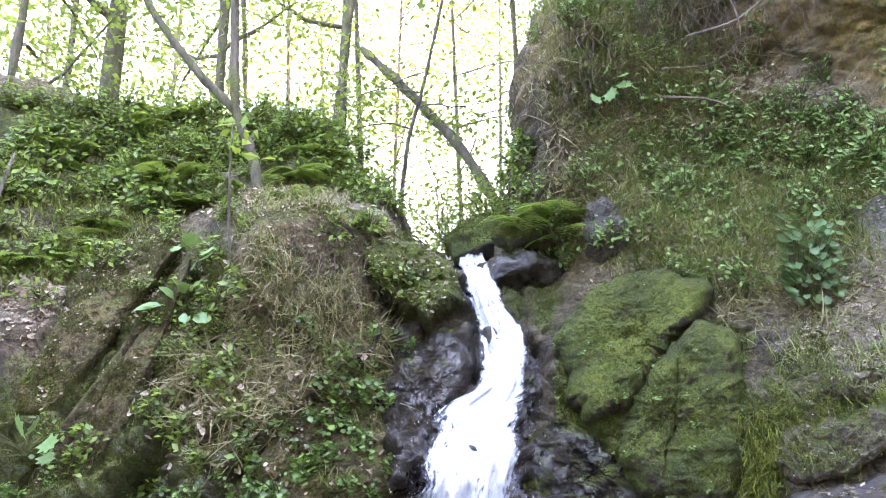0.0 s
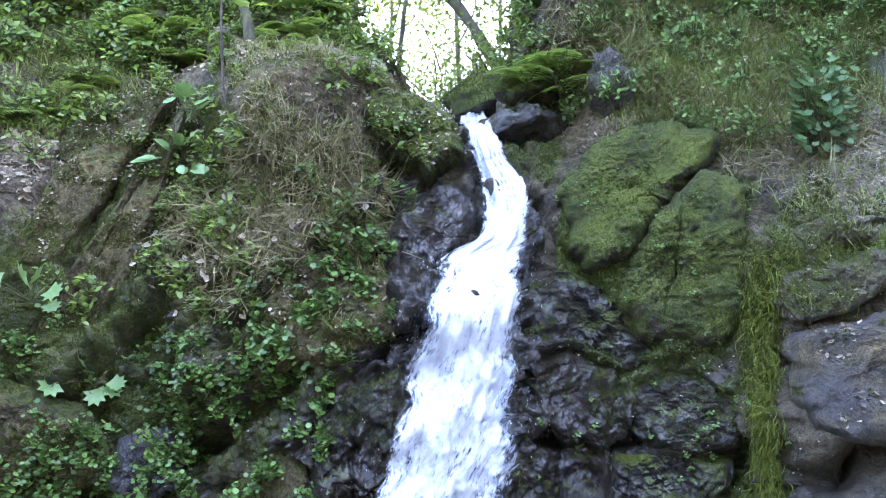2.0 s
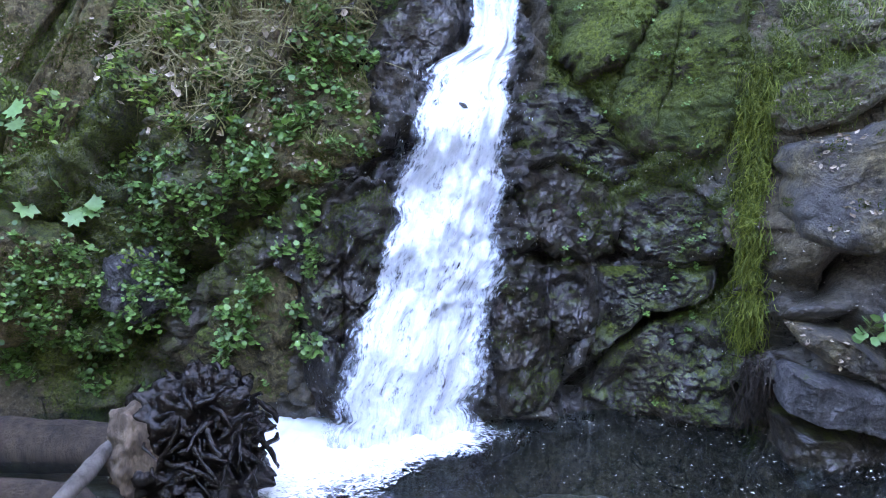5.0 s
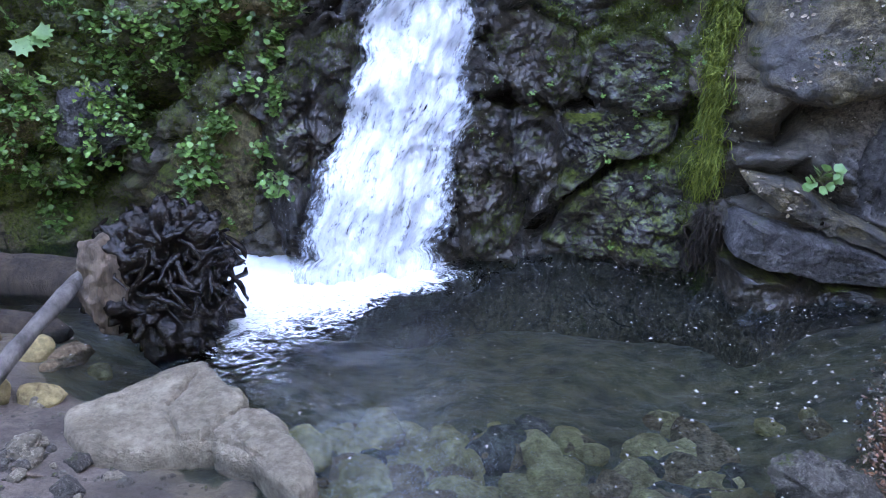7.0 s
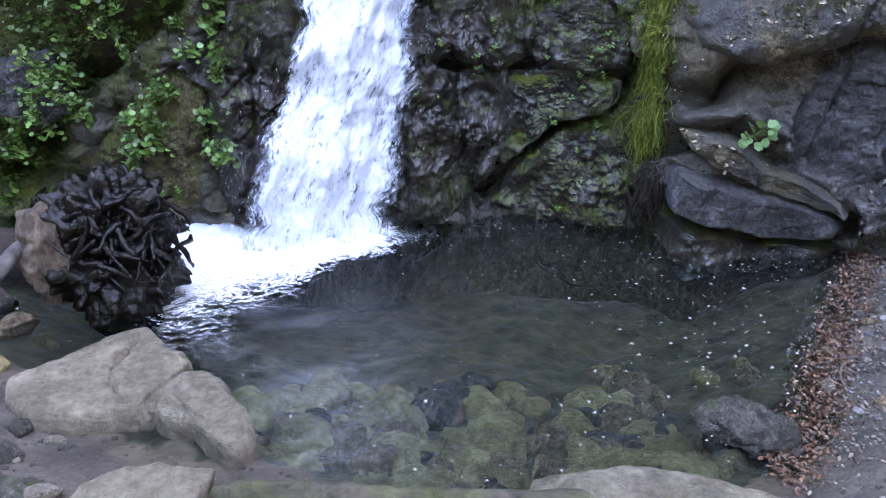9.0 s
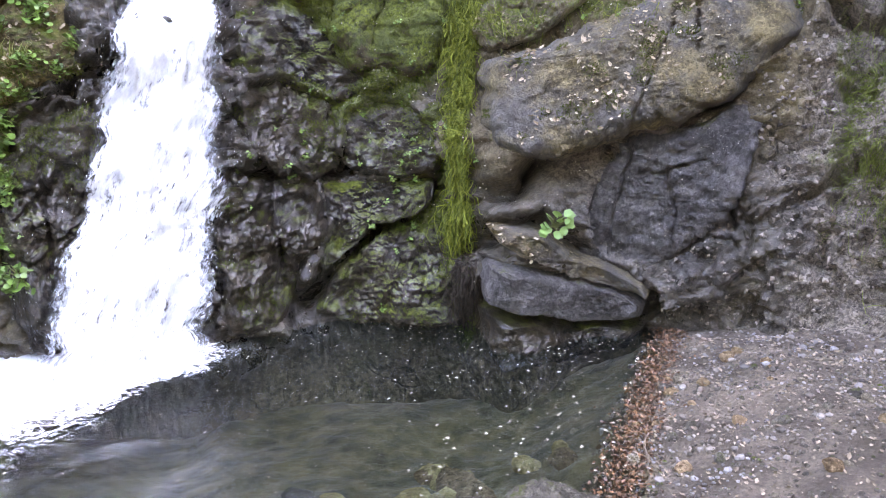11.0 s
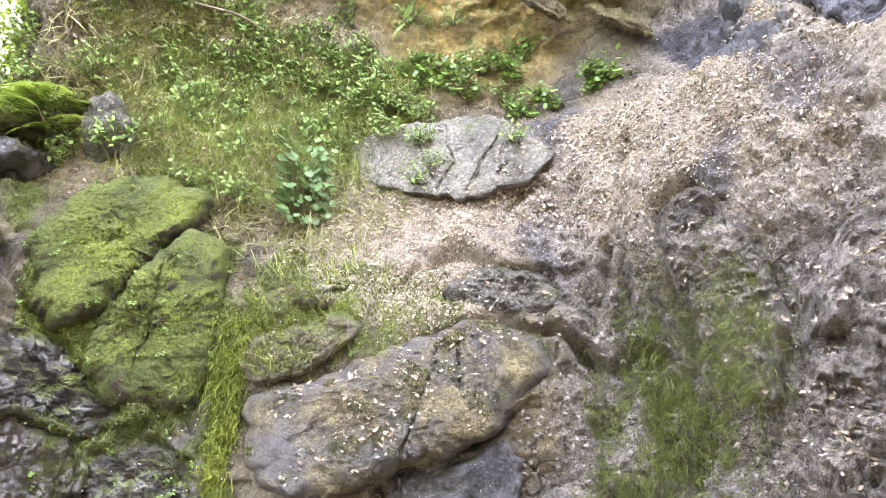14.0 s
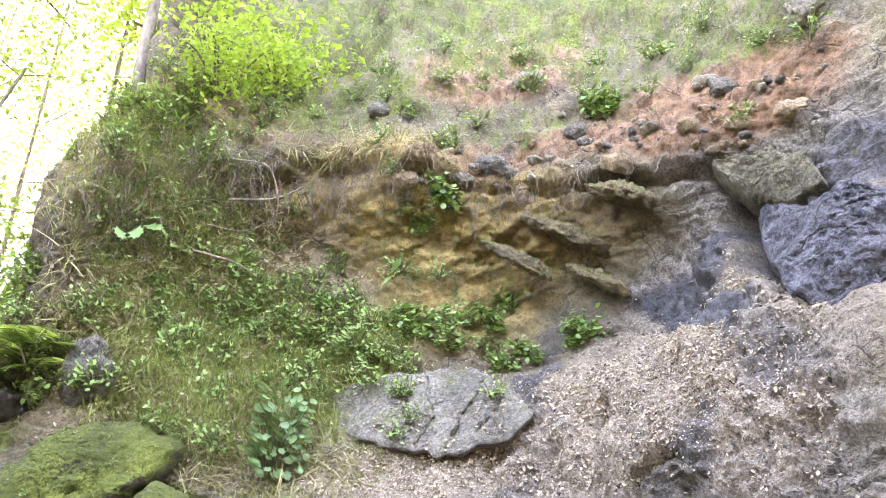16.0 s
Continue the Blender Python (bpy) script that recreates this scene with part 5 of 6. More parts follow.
def place_plants(forms, spots_, rng, size=(0.7, 1.3), lift=0.0):
    """Set plants at (point, outward normal) pairs, backs to the wall."""
    for p, n in spots_:
        form = forms[int(rng.integers(len(forms)))]
        yaw = math.degrees(math.atan2(n.x, -n.y)) + rng.uniform(-25, 25)
        m = pose(p.x + n.x * lift, p.y + n.y * lift, p.z + n.z * lift, 0, rng.uniform(-18, 18), yaw) @ Matrix.Scale(rng.uniform(*size), 4)
        if form[1]:
            q = copy_thing(form[0], Matrix())
            q.matrix_basis = m
        else:
            form[0].matrix_basis, form[1] = m, True


def wall_spots(rng, rows):
    """Random places on the wall: (turn, spread, height, spread, how many)."""
    return [on_face(rng.normal(a, da), max(0.08, rng.normal(z, dz))) for a, da, z, dz, n in rows for _ in range(n)]


def along(rng, a0, z0, a1, z1, n, wide=0.06):
    """Places strung along a line up the wall."""
    return [on_face(a0 + (a1 - a0) * t + rng.normal(0, .5), z0 + (z1 - z0) * t + rng.normal(0, wide)) for t in rng.random(n)]


rng = np.random.default_rng(11)
trailing = plant_kind("trailing_plant", "low trailing plant with small round green leaves on wet rock", "plant", "trailing plants on the rock", range(21, 27), count=48, spread=.085, leaf=.027, shape=ROUND, leafmat=IVY, trail=.04)
place_plants(trailing, along(rng, -22, .45, -5, 1.95, 34, .1) + along(rng, -17, .35, -6, 1.35, 26, .08) + along(rng, -27, .7, -12, 1.5, 30, .15) + along(rng, -30, .35, -18, .7, 16, .1) + wall_spots(rng, [(-18, 5, 1.0, .35, 34), (-25, 4, .6, .3, 40), (-29, 2, 1.0, .3, 20), (-8, 2, 1.9, .2, 14), (-11, 3, 1.45, .2, 16), (-9.5, 1, .6, .15, 5), (-7, 3, 2.3, .3, 10)]), rng)
tiny = plant_kind("seedling", "tiny pale green seedling clinging to dark rock", "plant", "seedlings on the rock", range(31, 34), count=12, spread=.045, leaf=.02, shape=ROUND, leafmat=IVY)
place_plants(tiny, wall_spots(rng, [(13, 4, .7, .25, 22), (8, 3, .75, .1, 8), (18, 2, .6, .3, 16), (14, 4, 1.9, .35, 40), (20, 2, 1.2, .3, 12), (30, 5, 1.75, .2, 14), (-12, 3, .7, .3, 10)]), rng, (.4, .9), lift=.01)
slope = plant_kind("leafy_plant", "leafy green plant growing on the grassy slope", "plant", "leafy plants on the slope", range(41, 47), count=64, spread=.13, leaf=.034, shape=OVAL, leafmat=SLOPELEAF, rise=.7)
place_plants(slope, wall_spots(rng, [(20, 4.5, 3.0, .35, 28), (28, 4, 3.15, .25, 30), (15, 3, 3.6, .3, 22), (31, 3, 2.95, .2, 12), (24, 5, 2.65, .15, 10), (10, 1.5, 2.75, .12, 8), (30, 9, 5.0, .25, 18), (15, 3, 4.6, .25, 18), (44, 8, 5.3, .4, 12), (60, 5, 5.2, .3, 10), (12, 2, 4.0, .3, 16), (18, 4, 3.9, .35, 26), (25, 5, 3.6, .3, 22)]), rng)
creeper = plant_kind("ivy_patch", "dense patch of dark glossy ivy", "ivy", "ivy patches", range(51, 54), count=72, spread=.13, leaf=.037, shape=ROUND, leafmat=IVY, rise=.35)
place_plants(creeper, along(rng, 34, 3.25, 44, 3.0, 15, .1) + along(rng, 35, 3.35, 43, 3.4, 8, .05) + along(rng, 34, 4.1, 37, 4.2, 8, .1) + wall_spots(rng, [(50, 1, 5.0, .08, 5), (46, .8, 3.2, .05, 4), (24, 3, 3.4, .2, 10)]), rng)
under = plant_kind("undergrowth", "tangled bright undergrowth on the bank above the rocks", "shrub", "undergrowth on the bank", range(61, 68), count=80, spread=.16, leaf=.046, shape=OVAL, leafmat=LEAF, rise=.75)
place_plants(under, wall_spots(rng, [(-30, 5, 3.6, .35, 46), (-22, 5, 3.9, .3, 46), (-14, 4, 3.9, .25, 40), (-9, 2.5, 3.8, .2, 22), (-6, 1.5, 3.35, .12, 14), (-33, 4, 2.9, .2, 16), (-20, 4, 3.25, .12, 18), (6.5, .8, 3.4, .2, 10), (12, 2, 4.75, .15, 8)]), rng, (.6, 1.35))
low = plant_kind("ground_plant", "low leafy plant among dead leaves on the outcrop", "plant", "low plants on the outcrop", range(71, 75), count=52, spread=.13, leaf=.042, shape=DIAMOND, leafmat=LEAF, rise=.3)
place_plants(low, wall_spots(rng, [(-18, 2, 2.3, .15, 16), (-16, 2, 1.95, .2, 12), (-27, 4, 2.6, .15, 16), (-21, 3, 1.6, .3, 12), (-5, 2, 2.6, .15, 8), (-24, 5, 3.0, .15, 14)]), rng)


def fern(seed):
    """A fern: a crown of arching fronds, each with two rows of leaflets."""
    r = np.random.default_rng(seed)
    ob = thing("fern", "arching green fern growing from the bank", "fern", group="ferns")
    for i in range(7):
        a, n, length = r.uniform(0, 2 * np.pi), 15, r.uniform(.22, .36)
        t = np.linspace(0, 1, n)
        out = np.stack([np.cos(a) * t * .8, np.sin(a) * t * .8 - .2 * t, .75 * t - .75 * t * t], 1) * length
        bits = [tube(out, np.linspace(.003, .001, n), 4)]
        v, f = [], []
        tang = np.gradient(out, axis=0)
        for j in range(2, n):
            for s in (-1, 1):
                side = np.cross(tang[j], (0, 0, 1)) * s
                d = side / (np.linalg.norm(side) + 1e-9) + .5 * tang[j] / (np.linalg.norm(tang[j]) + 1e-9) - np.array([0, 0, .2])
                v.append((DIAMOND[0] * (.7, 1, .5)) @ turn_to(d, np.array([0, 0, 1.0])).T * length * .26 * math.sin(math.pi * (t[j] * .85 + .12)) + out[j])
                f.append(DIAMOND[1])
        leaflets = join(list(zip(v, f)))
        stalk = quads_to_tris(*bits[0])
        part("frond", mesh_from("frond", *join([stalk, leaflets]), LEAF), ob)
    return [ob, False]


ferns = [fern(s) for s in (3, 4, 5)]
place_plants(ferns, wall_spots(rng, [(-27, 4, 3.1, .3, 12), (-17, 3, 3.3, .2, 8), (-22, 3, 4.1, .2, 8), (8, 1, 2.9, .1, 4), (-10, 2, 3.5, .2, 6)]), rng, (.7, 1.4))


def broad_plant(name, label, at, normal, count, spread, leaf, shape, mat, seed, rise, droop=0.0):
    """A plant with large leaves on stalks of their own: each leaf is a part."""
    r = np.random.default_rng(seed)
    ob = thing(name, label, "plant", at=pose(*at, 0, 0, normal))
    for i in range(count):
        a = r.uniform(0, 2 * np.pi)
        tip = np.array([math.cos(a) * spread, -.35 * spread - abs(r.normal(0, .3)) * spread, rise * r.uniform(.15, 1) + math.sin(a) * spread * .5 - droop])
        t = np.linspace(0, 1, 5)[:, None]
        line = t * tip + t * (1 - t) * np.array([0, -.1, .3]) * spread
        stalk = part("stalk", mesh_from("stalk", *tube(line, np.linspace(.004, .002, 5), 5), TWIG_GREEN), ob)
        face = np.array([r.normal(0, .3), -.7, .75])
        v = shape[0] @ turn_to(np.array([math.cos(a), -.5, -.25 + .6 * math.sin(a)]), face).T * leaf * r.uniform(.7, 1.15) + tip
        part("leaf", mesh_from("leaf", v, shape[1], mat), stalk)
    return ob


def spot(turn, z, lift=0.0):
    p, n = on_face(turn, z)
    return (p.x + n.x * lift, p.y + n.y * lift, p.z + n.z * lift), math.degrees(math.atan2(n.x, -n.y))


at, yaw = spot(25, 2.2, .06)
broad_plant("leafy_bush", "lush bush of broad blue-green leaves on the slope", at, yaw, 240, .14, .062, PALM, BUSHLEAF, 7, .46)
at, yaw = spot(-28.3, 1.55, .03)
broad_plant("palmate_plant", "plant with large pale hand-shaped leaves on mossy rock", at, yaw, 11, .16, .15, PALM, BIGLEAF, 8, .1)
at, yaw = spot(-25.2, 1.12, .03)
broad_plant("palmate_plant", "smaller plant with pale lobed leaves on mossy rock", at, yaw, 6, .12, .12, PALM, BIGLEAF, 9, .05)
at, yaw = spot(28.1, .66, .13)
broad_plant("niche_plant", "fresh round-leaved plant in a rock niche", at, yaw, 26, .055, .042, ROUND, BIGLEAF, 10, .07, .02)
at, yaw = spot(-17.5, 2.6, .03)
broad_plant("broad_leaf_plant", "plant with bright broad leaves below the sapling", at, yaw, 7, .13, .13, PALM, BIGLEAF, 12, .1)
at, yaw = spot(-18.7, 2.28, .03)
broad_plant("broad_leaf_plant", "drooping pale-leaved plant on the outcrop", at, yaw, 9, .16, .12, OVAL, BIGLEAF, 13, .05)
at, yaw = spot(12.5, 3.75, .03)
broad_plant("broad_leaf_plant", "plant with blue-green lobed leaves on the earth wall", at, yaw, 9, .16, .12, PALM, BIGLEAF, 14, .1)
at, yaw = spot(33.5, 3.6, .03)
broad_plant("broad_leaf_plant", "single pale hand-shaped leaf plant on the slope", at, yaw, 3, .07, .12, PALM, BIGLEAF, 15, .1)


# ---- what grows or lies too thick to count ----
LEVEL = np.repeat(levels, len(turns))


def pick(rng, weight, n):
    w = np.maximum(weight, 0) * (LEVEL > 1.0) * (LEVEL < 10.3) * (np.abs(A - 13) < 52)
    i = rng.choice(len(w), n, p=w / w.sum())
    return i


def strew(name, label, category, i, pattern, mat, rng, axis, lean, sizes, lift=0.0):
    """Copies of a pattern on the wall at the vertices i, standing along axis."""
    turn = frames_for(axis, rng, lean, sizes)
    v, f = scatter(pattern, LP[i] + rng.normal(0, .008, (len(i), 3)) + LN[i] * lift, turn)
    return thing(name, label, category, mesh_from(name, v, f, mat, smooth=False), kind="stuff")


up3 = np.array([0, 0, 1.0])
out = np.where(LN[:, 1:2] > 0.5, -LN, LN)
TUFT = (polys((-.16, 0, 0), (.16, 0, 0), (0, .15, 1), (0, -.16, 0), (.05, .16, .1), (.3, .1, .8)), np.array([(0, 1, 2), (3, 4, 5)]))
mossw = ramp(MASKS["moss"], .45, .9)
i = pick(rng, mossw, 120000)
strew("moss", "thick green moss cushions on the rock", "moss", i, TUFT, MOSSTUFT, rng, out[i] + .5 * up3, .5, rng.uniform(.010, .024, len(i)))
def mossy_points(rng, n):
    """Places and normals on the boulders that wear moss."""
    ps, ns = [], []
    for ob in ROCKS:
        if ob.data.materials[0] == MOSSY:
            m = np.array(ob.matrix_world)
            co, no = np.zeros(len(ob.data.vertices) * 3), np.zeros(len(ob.data.vertices) * 3)
            ob.data.vertices.foreach_get("co", co)
            ob.data.vertices.foreach_get("normal", no)
            co, no = co.reshape(-1, 3) @ m[:3, :3].T + m[:3, 3], no.reshape(-1, 3) @ m[:3, :3].T
            ok = np.where(.5 * no[:, 2] + .4 * fbm(co, .14, 4, seed=51) + .45 * fbm(co, .4, 2, seed=52) > .0)[0]
            j = rng.choice(ok, min(n, len(ok) * 3))
            ps.append(co[j])
            ns.append(no[j])
    return np.concatenate(ps), np.concatenate(ns)


mp, mn = mossy_points(rng, 5200)
v, f = scatter(TUFT, mp + rng.normal(0, .004, mp.shape), frames_for(mn + .4 * up3, rng, .5, rng.uniform(.010, .024, len(mp))))
thing("boulder_moss", "bright green moss cushions on the boulders", "moss", mesh_from("boulder_moss", v, f, MOSSTUFT, smooth=False), kind="stuff")


def on_blocks(rng, names, n, least=-1.0, patch=-9.0):
    """Places and outward normals on the named blocks, where they face up by least and noise leaves patches."""
    rows = [row for row in BLOCK_PTS if row[0] in names]
    co, no, w = (np.concatenate([row[k] for row in rows]) for k in (1, 2, 3))
    no = np.where(((no[:, 0] * co[:, 0] + no[:, 1] * co[:, 1]) > 0)[:, None], -no, no)
    w = w * (no[:, 2] > least) * (fbm(co, .22, 4, seed=71) > patch)
    j = rng.choice(len(w), n, p=w / w.sum())
    return co[j] + rng.normal(0, .004, (n, 3)), no[j]


def strew_blocks(name, label, category, spots_, pattern, mat, rng, along_, lean, sizes):
    p, no = spots_
    v, f = scatter(pattern, p, frames_for(no * along_[0] + up3 * along_[1], rng, lean, sizes))
    return thing(name, label, category, mesh_from(name, v, f, mat, smooth=False), kind="stuff")


LEDGES = ("mossy_ledge", "ledge_shelf", "grey_hump", "rounded_block", "grey_outcrop", "tilted_slab", "outcrop_dome", "shale_rib")
strew_blocks("dead_leaves", "pale dead leaves lying on the ledges", "dead leaves", on_blocks(rng, LEDGES, 2600, .4, -.1), CURLED, DRY, rng, (1, .4), .4, rng.uniform(.012, .034, 2600))
strew_blocks("dead_leaves", "brown dead leaves caught on the outcrop", "dead leaves", on_blocks(rng, ("outcrop_dome", "slanting_rib", "overhung_rock"), 900, .05), CURLED, DRY, rng, (1, .3), .5, rng.uniform(.014, .04, 900))
strew_blocks("moss", "short olive moss on slabs and ribs", "moss", on_blocks(rng, ("tilted_slab", "slanting_rib", "mossy_bulge", "outcrop_dome"), 34000, -1, -.05), TUFT, MOSSTUFT, rng, (1, .5), .5, rng.uniform(.008, .018, 34000))
strew_blocks("moss", "thin dark moss on wet rock", "moss", on_blocks(rng, ("wet_boulder", "wet_rock", "crevice_rock", "rounded_block", "mossy_ledge"), 16000, .1, .25), TUFT, MOSSTUFT, rng, (1, .4), .5, rng.uniform(.007, .015, 16000))
CHIP = (polys((1, .1, 0), (.1, .7, .1), (-.8, .2, -.05), (-.2, -.75, .1), (.15, .1, .55), (.1, 0, -.4)), np.array([(0, 1, 4), (1, 2, 4), (2, 3, 4), (3, 0, 4), (1, 0, 5), (2, 1, 5), (3, 2, 5), (0, 3, 5)]))
i = pick(rng, spots(A, LP[:, 2], (50, 1.0, 9, 1.2, 1), (58, 1.8, 9, 1.3, 1), (44, 2.2, 6, .5, .6), (54, 3.0, 8, .5, .6), (40, 5.3, 14, .5, .6), (45, 4.6, 14, .3, .8), (36, 5.2, 10, .5, .5), (45, 1.3, 4, .6, .7), (62, 2.6, 6, .8, .8), (40, .3, 5, .4, .8)) * (1 - .9 * MASKS["slate"]), 11000)
strew("rubble", "small chips of grey stone clinging to the crumbling face", "rubble", i, CHIP, SHALECHIP, rng, out[i] + .3 * up3, .5, .004 + .017 * rng.random(len(i)) ** 2.5)
FLECK = (polys((0, 0, 0), (.5, .2, .1), (.2, .7, 0)), np.array([(0, 1, 2)]))
i = pick(rng, spots(A, LP[:, 2], (12, .9, 12, 1.0, 1), (28, 1.0, 10, .9, .6), (-12, 1.2, 12, 1.2, .5), (20, 2.8, 12, .8, .7), (40, 2.4, 14, .8, 1)), 3600)
strew("petals", "fallen pale petals and seed scales", "petals", i, FLECK, PETAL, rng, out[i], .5, rng.uniform(.008, .02, len(i)), .006)
BLADES = [quads_to_tris(*blade(1, .022, d, s)) for s, d in ((1, .35), (2, .7), (3, 1.0))]
for k, pat in enumerate(BLADES):
    w = spots(A, LP[:, 2], (20, 3.0, 10, .7, 1), (28, 3.0, 7, .5, .9), (23, 2.5, 9, .3, .3), (15, 3.9, 7, .7, .9), (12, 4.6, 5, .4, .8), (-28, 3.0, 8, .5, .4), (-10, 2.8, 6, .4, .3), (27, 2.0, 5, .2, .12))
    i = pick(rng, w, 13000)
    strew("grass", "thin green grass on the slope", "grass", i, pat, GRASS, rng, out[i] * .4 + up3, .35, rng.uniform(.06, .17, len(i)))
    w = spots(A, LP[:, 2], (-11, 2.3, 5, .5, 1), (-7, 1.95, 3, .4, .8), (-15, 1.9, 5, .4, .7), (18, 3.9, 8, .5, .3), (12, 3.2, 4, .7, .25), (30, 4.6, 8, .15, .5), (26, 2.3, 8, .25, .25))
    i = pick(rng, w, 2600)
    strew("dry_grass", "dry straw-coloured grass hanging over the rock", "grass", i, pat, DRYGRASS, rng, out[i] * .8 - .35 * up3, .45, rng.uniform(.07, .22, len(i)))
strew_blocks("dry_grass", "straw-coloured stems hanging down the outcrop", "grass", on_blocks(rng, ("outcrop_dome",), 1500, -1, -.1), BLADES[1], DRYGRASS, rng, (.8, -.35), .45, rng.uniform(.06, .18, 1500))
strew_blocks("grass", "green grass growing on the outcrop", "grass", on_blocks(rng, ("outcrop_dome", "slanting_rib", "mossy_ledge"), 1400, -.2, .1), BLADES[0], GRASS, rng, (.5, 1), .4, rng.uniform(.04, .12, 1400))
strew_blocks("petals", "pale petals stuck to wet rock", "petals", on_blocks(rng, ("wet_boulder", "wet_rock", "moss_boulder", "rounded_block", "grey_slab"), 700), FLECK, PETAL, rng, (1, 0), .4, rng.uniform(.006, .014, 700))
i = pick(rng, MASKS["litter"] ** 1.2 * (.25 + np.clip(fbm(P, .35, 3, seed=61) + .4, 0, 1)), 15000)
strew("dead_leaves", "pale brown dead leaves scattered over the slope", "dead leaves", i, CURLED, DRY, rng, out[i] + .3 * up3, .35, rng.uniform(.01, .032, len(i)), .004)
i = pick(rng, spots(A, LP[:, 2], (-14, 2.0, 9, .7, .5), (-28, 2.5, 8, .4, 1), (20, 3.2, 11, .8, 1), (-12, 3.1, 8, .2, 1)), 5200)
strew("dead_leaves", "brown dead leaves caught among plants", "dead leaves", i, CURLED, DRY, rng, out[i] + .3 * up3, .5, rng.uniform(.025, .06, len(i)), .006)


i = pick(rng, MASKS["litter"] ** 1.3 * (.15 + np.clip(fbm(P, .3, 4, seed=63) + .3, 0, 1)), 60000)
strew("leaf_scraps", "fine pale scraps of dead leaves over the slope", "dead leaves", i, DIAMOND, DRY, rng, out[i] + .2 * up3, .5, rng.uniform(.004, .014, len(i)), .003)


# ---- hanging roots under the overhanging bank ----
def strand_mesh(name, places, lengths, radius, mat, rng):
    bits = []
    for (p, n), length in zip(places, lengths):
        k = 7
        t = np.linspace(0, 1, k)
        wob = np.cumsum(rng.normal(0, .09 * length, (k, 3)), axis=0)
        line = np.array(p) + np.array(n) * (.02 + .06 * np.sin(t * np.pi))[:, None] + wob + np.stack([0 * t, 0 * t, -length * t], 1)
        bits.append(tube(line, np.linspace(radius, radius * .4, k), 3))
    return mesh_from(name, *join(bits), mat)


def strands(name, label, places, lengths, radius, mat, rng):
    return thing(name, label, "roots", strand_mesh(name, places, lengths, radius, mat, rng), kind="stuff")


places = wall_spots(rng, [(19, 4.5, 4.42, .16, 330), (12, 1.5, 4.0, .3, 110), (31, 5, 4.42, .08, 200), (9.5, 1, 3.7, .25, 60), (44, 6, 4.32, .05, 120)])
strands("hanging_roots", "thin dry roots hanging from the overhanging bank", places, rng.uniform(.06, .4, len(places)) ** 1.3 + .05, .0035, TWIG, rng)
STRIP_PLACES = [on_face(22.0 + rng.normal(0, .2 + .22 * z), z) for z in rng.uniform(.5, 1.66, 2400)]
places = wall_spots(rng, [(-11, 3, 2.6, .25, 90), (-6.5, 1.5, 2.3, .2, 40)])
strands("hanging_roots", "fine dry stems trailing down the outcrop", places, rng.uniform(.1, .4, len(places)), .0025, TWIG, rng)
places = wall_spots(rng, [(51.8, 1.3, 1.3, .3, 1500), (50, 1.2, .95, .15, 500), (57, 1.4, 1.55, .2, 800), (55.5, 1.2, 1.0, .25, 400), (48, .7, 1.2, .25, 260)])
tagged(strands("hanging_moss", "olive moss hanging in streaks down the shale", places, rng.uniform(.03, .11, len(places)), .0014, SHALEMOSS, rng), "olive moss hanging in streaks down the shale", "moss", kind="stuff")
places = wall_spots(rng, [(30, 3, 1.68, .1, 320), (25, 1.5, 1.6, .15, 240)])
tagged(strands("hanging_moss", "yellow-green moss hanging over the ledge", places, rng.uniform(.02, .06, len(places)), .0014, STRANDMOSS, rng), "yellow-green moss hanging over the ledge", "moss", kind="stuff")


# ---- trees on the bank and in the valley behind ----
def limb(line, r0, r1, sides=8, seed=0.0):
    n = len(line)
    return tube(line, np.linspace(r0, r1, n), sides, rough=.25, seed=seed)


def bough(rng, start, way, length, steps=6, droop=0.0):
    """A wandering line from start."""
    way = np.array(way, float) / np.linalg.norm(way)
    pts = [np.array(start, float)]
    for _ in range(steps):
        way = way + rng.normal(0, .16, 3) + np.array([0, 0, -droop])
        way /= np.linalg.norm(way)
        pts.append(pts[-1] + way * length / steps)
    return np.array(pts)


def leaf_cloud(rng, centres, spread, each, size):
    """Clumps of leaves round the centres, with gaps between."""
    c = np.repeat(np.asarray(centres), each, 0)
    p = c + rng.normal(0, 1, (len(c), 3)) * spread
    turn = frames_for(np.tile((0.0, 0.0, 1.0), (len(p), 1)), rng, .8, rng.uniform(.6, 1.3, len(p)) * size)
    return scatter(DIAMOND, p, turn)


def tree(label, spine, r0, r1, rng, boughs=7, reach=1.4, leaves=40, size=.09, from_=.45, mat=None, bark=None, spread=.22):
    """A tree: trunk along the spine, limbs that fork, and a crown of separate leaves."""
    ob = thing("tree", label, "tree", group="trees")
    spine = smooth_line(spine, 8)
    part("trunk", mesh_from("trunk", *limb(spine, r0, r1, 10, rng.random() * 9), bark or BARK), ob)
    tips = []
    for b in range(boughs):
        k = int(len(spine) * rng.uniform(from_, 1.0)) - 1
        a = rng.uniform(0, 2 * np.pi)
        rr = r0 + (r1 - r0) * k / len(spine)
        line = bough(rng, spine[k], (math.cos(a), math.sin(a), rng.uniform(.1, .8)), reach * rng.uniform(.6, 1.2), 8, .03)
        part("limb", mesh_from("limb", *limb(line, rr * .55, rr * .12, 6, rng.random() * 9), bark or BARK), ob)
        tips += [line[j] for j in range(3, 9)]
        for _ in range(3):
            j = int(rng.integers(2, 8))
            twig = bough(rng, line[j], rng.normal(0, 1, 3) + (0, 0, .2), reach * .5, 5, .05)
            tips += list(twig[2:])
    if leaves:
        part("crown", mesh_from("crown", *leaf_cloud(rng, np.array(tips), spread, leaves, size), mat or CANOPY, smooth=False), ob)
    return ob


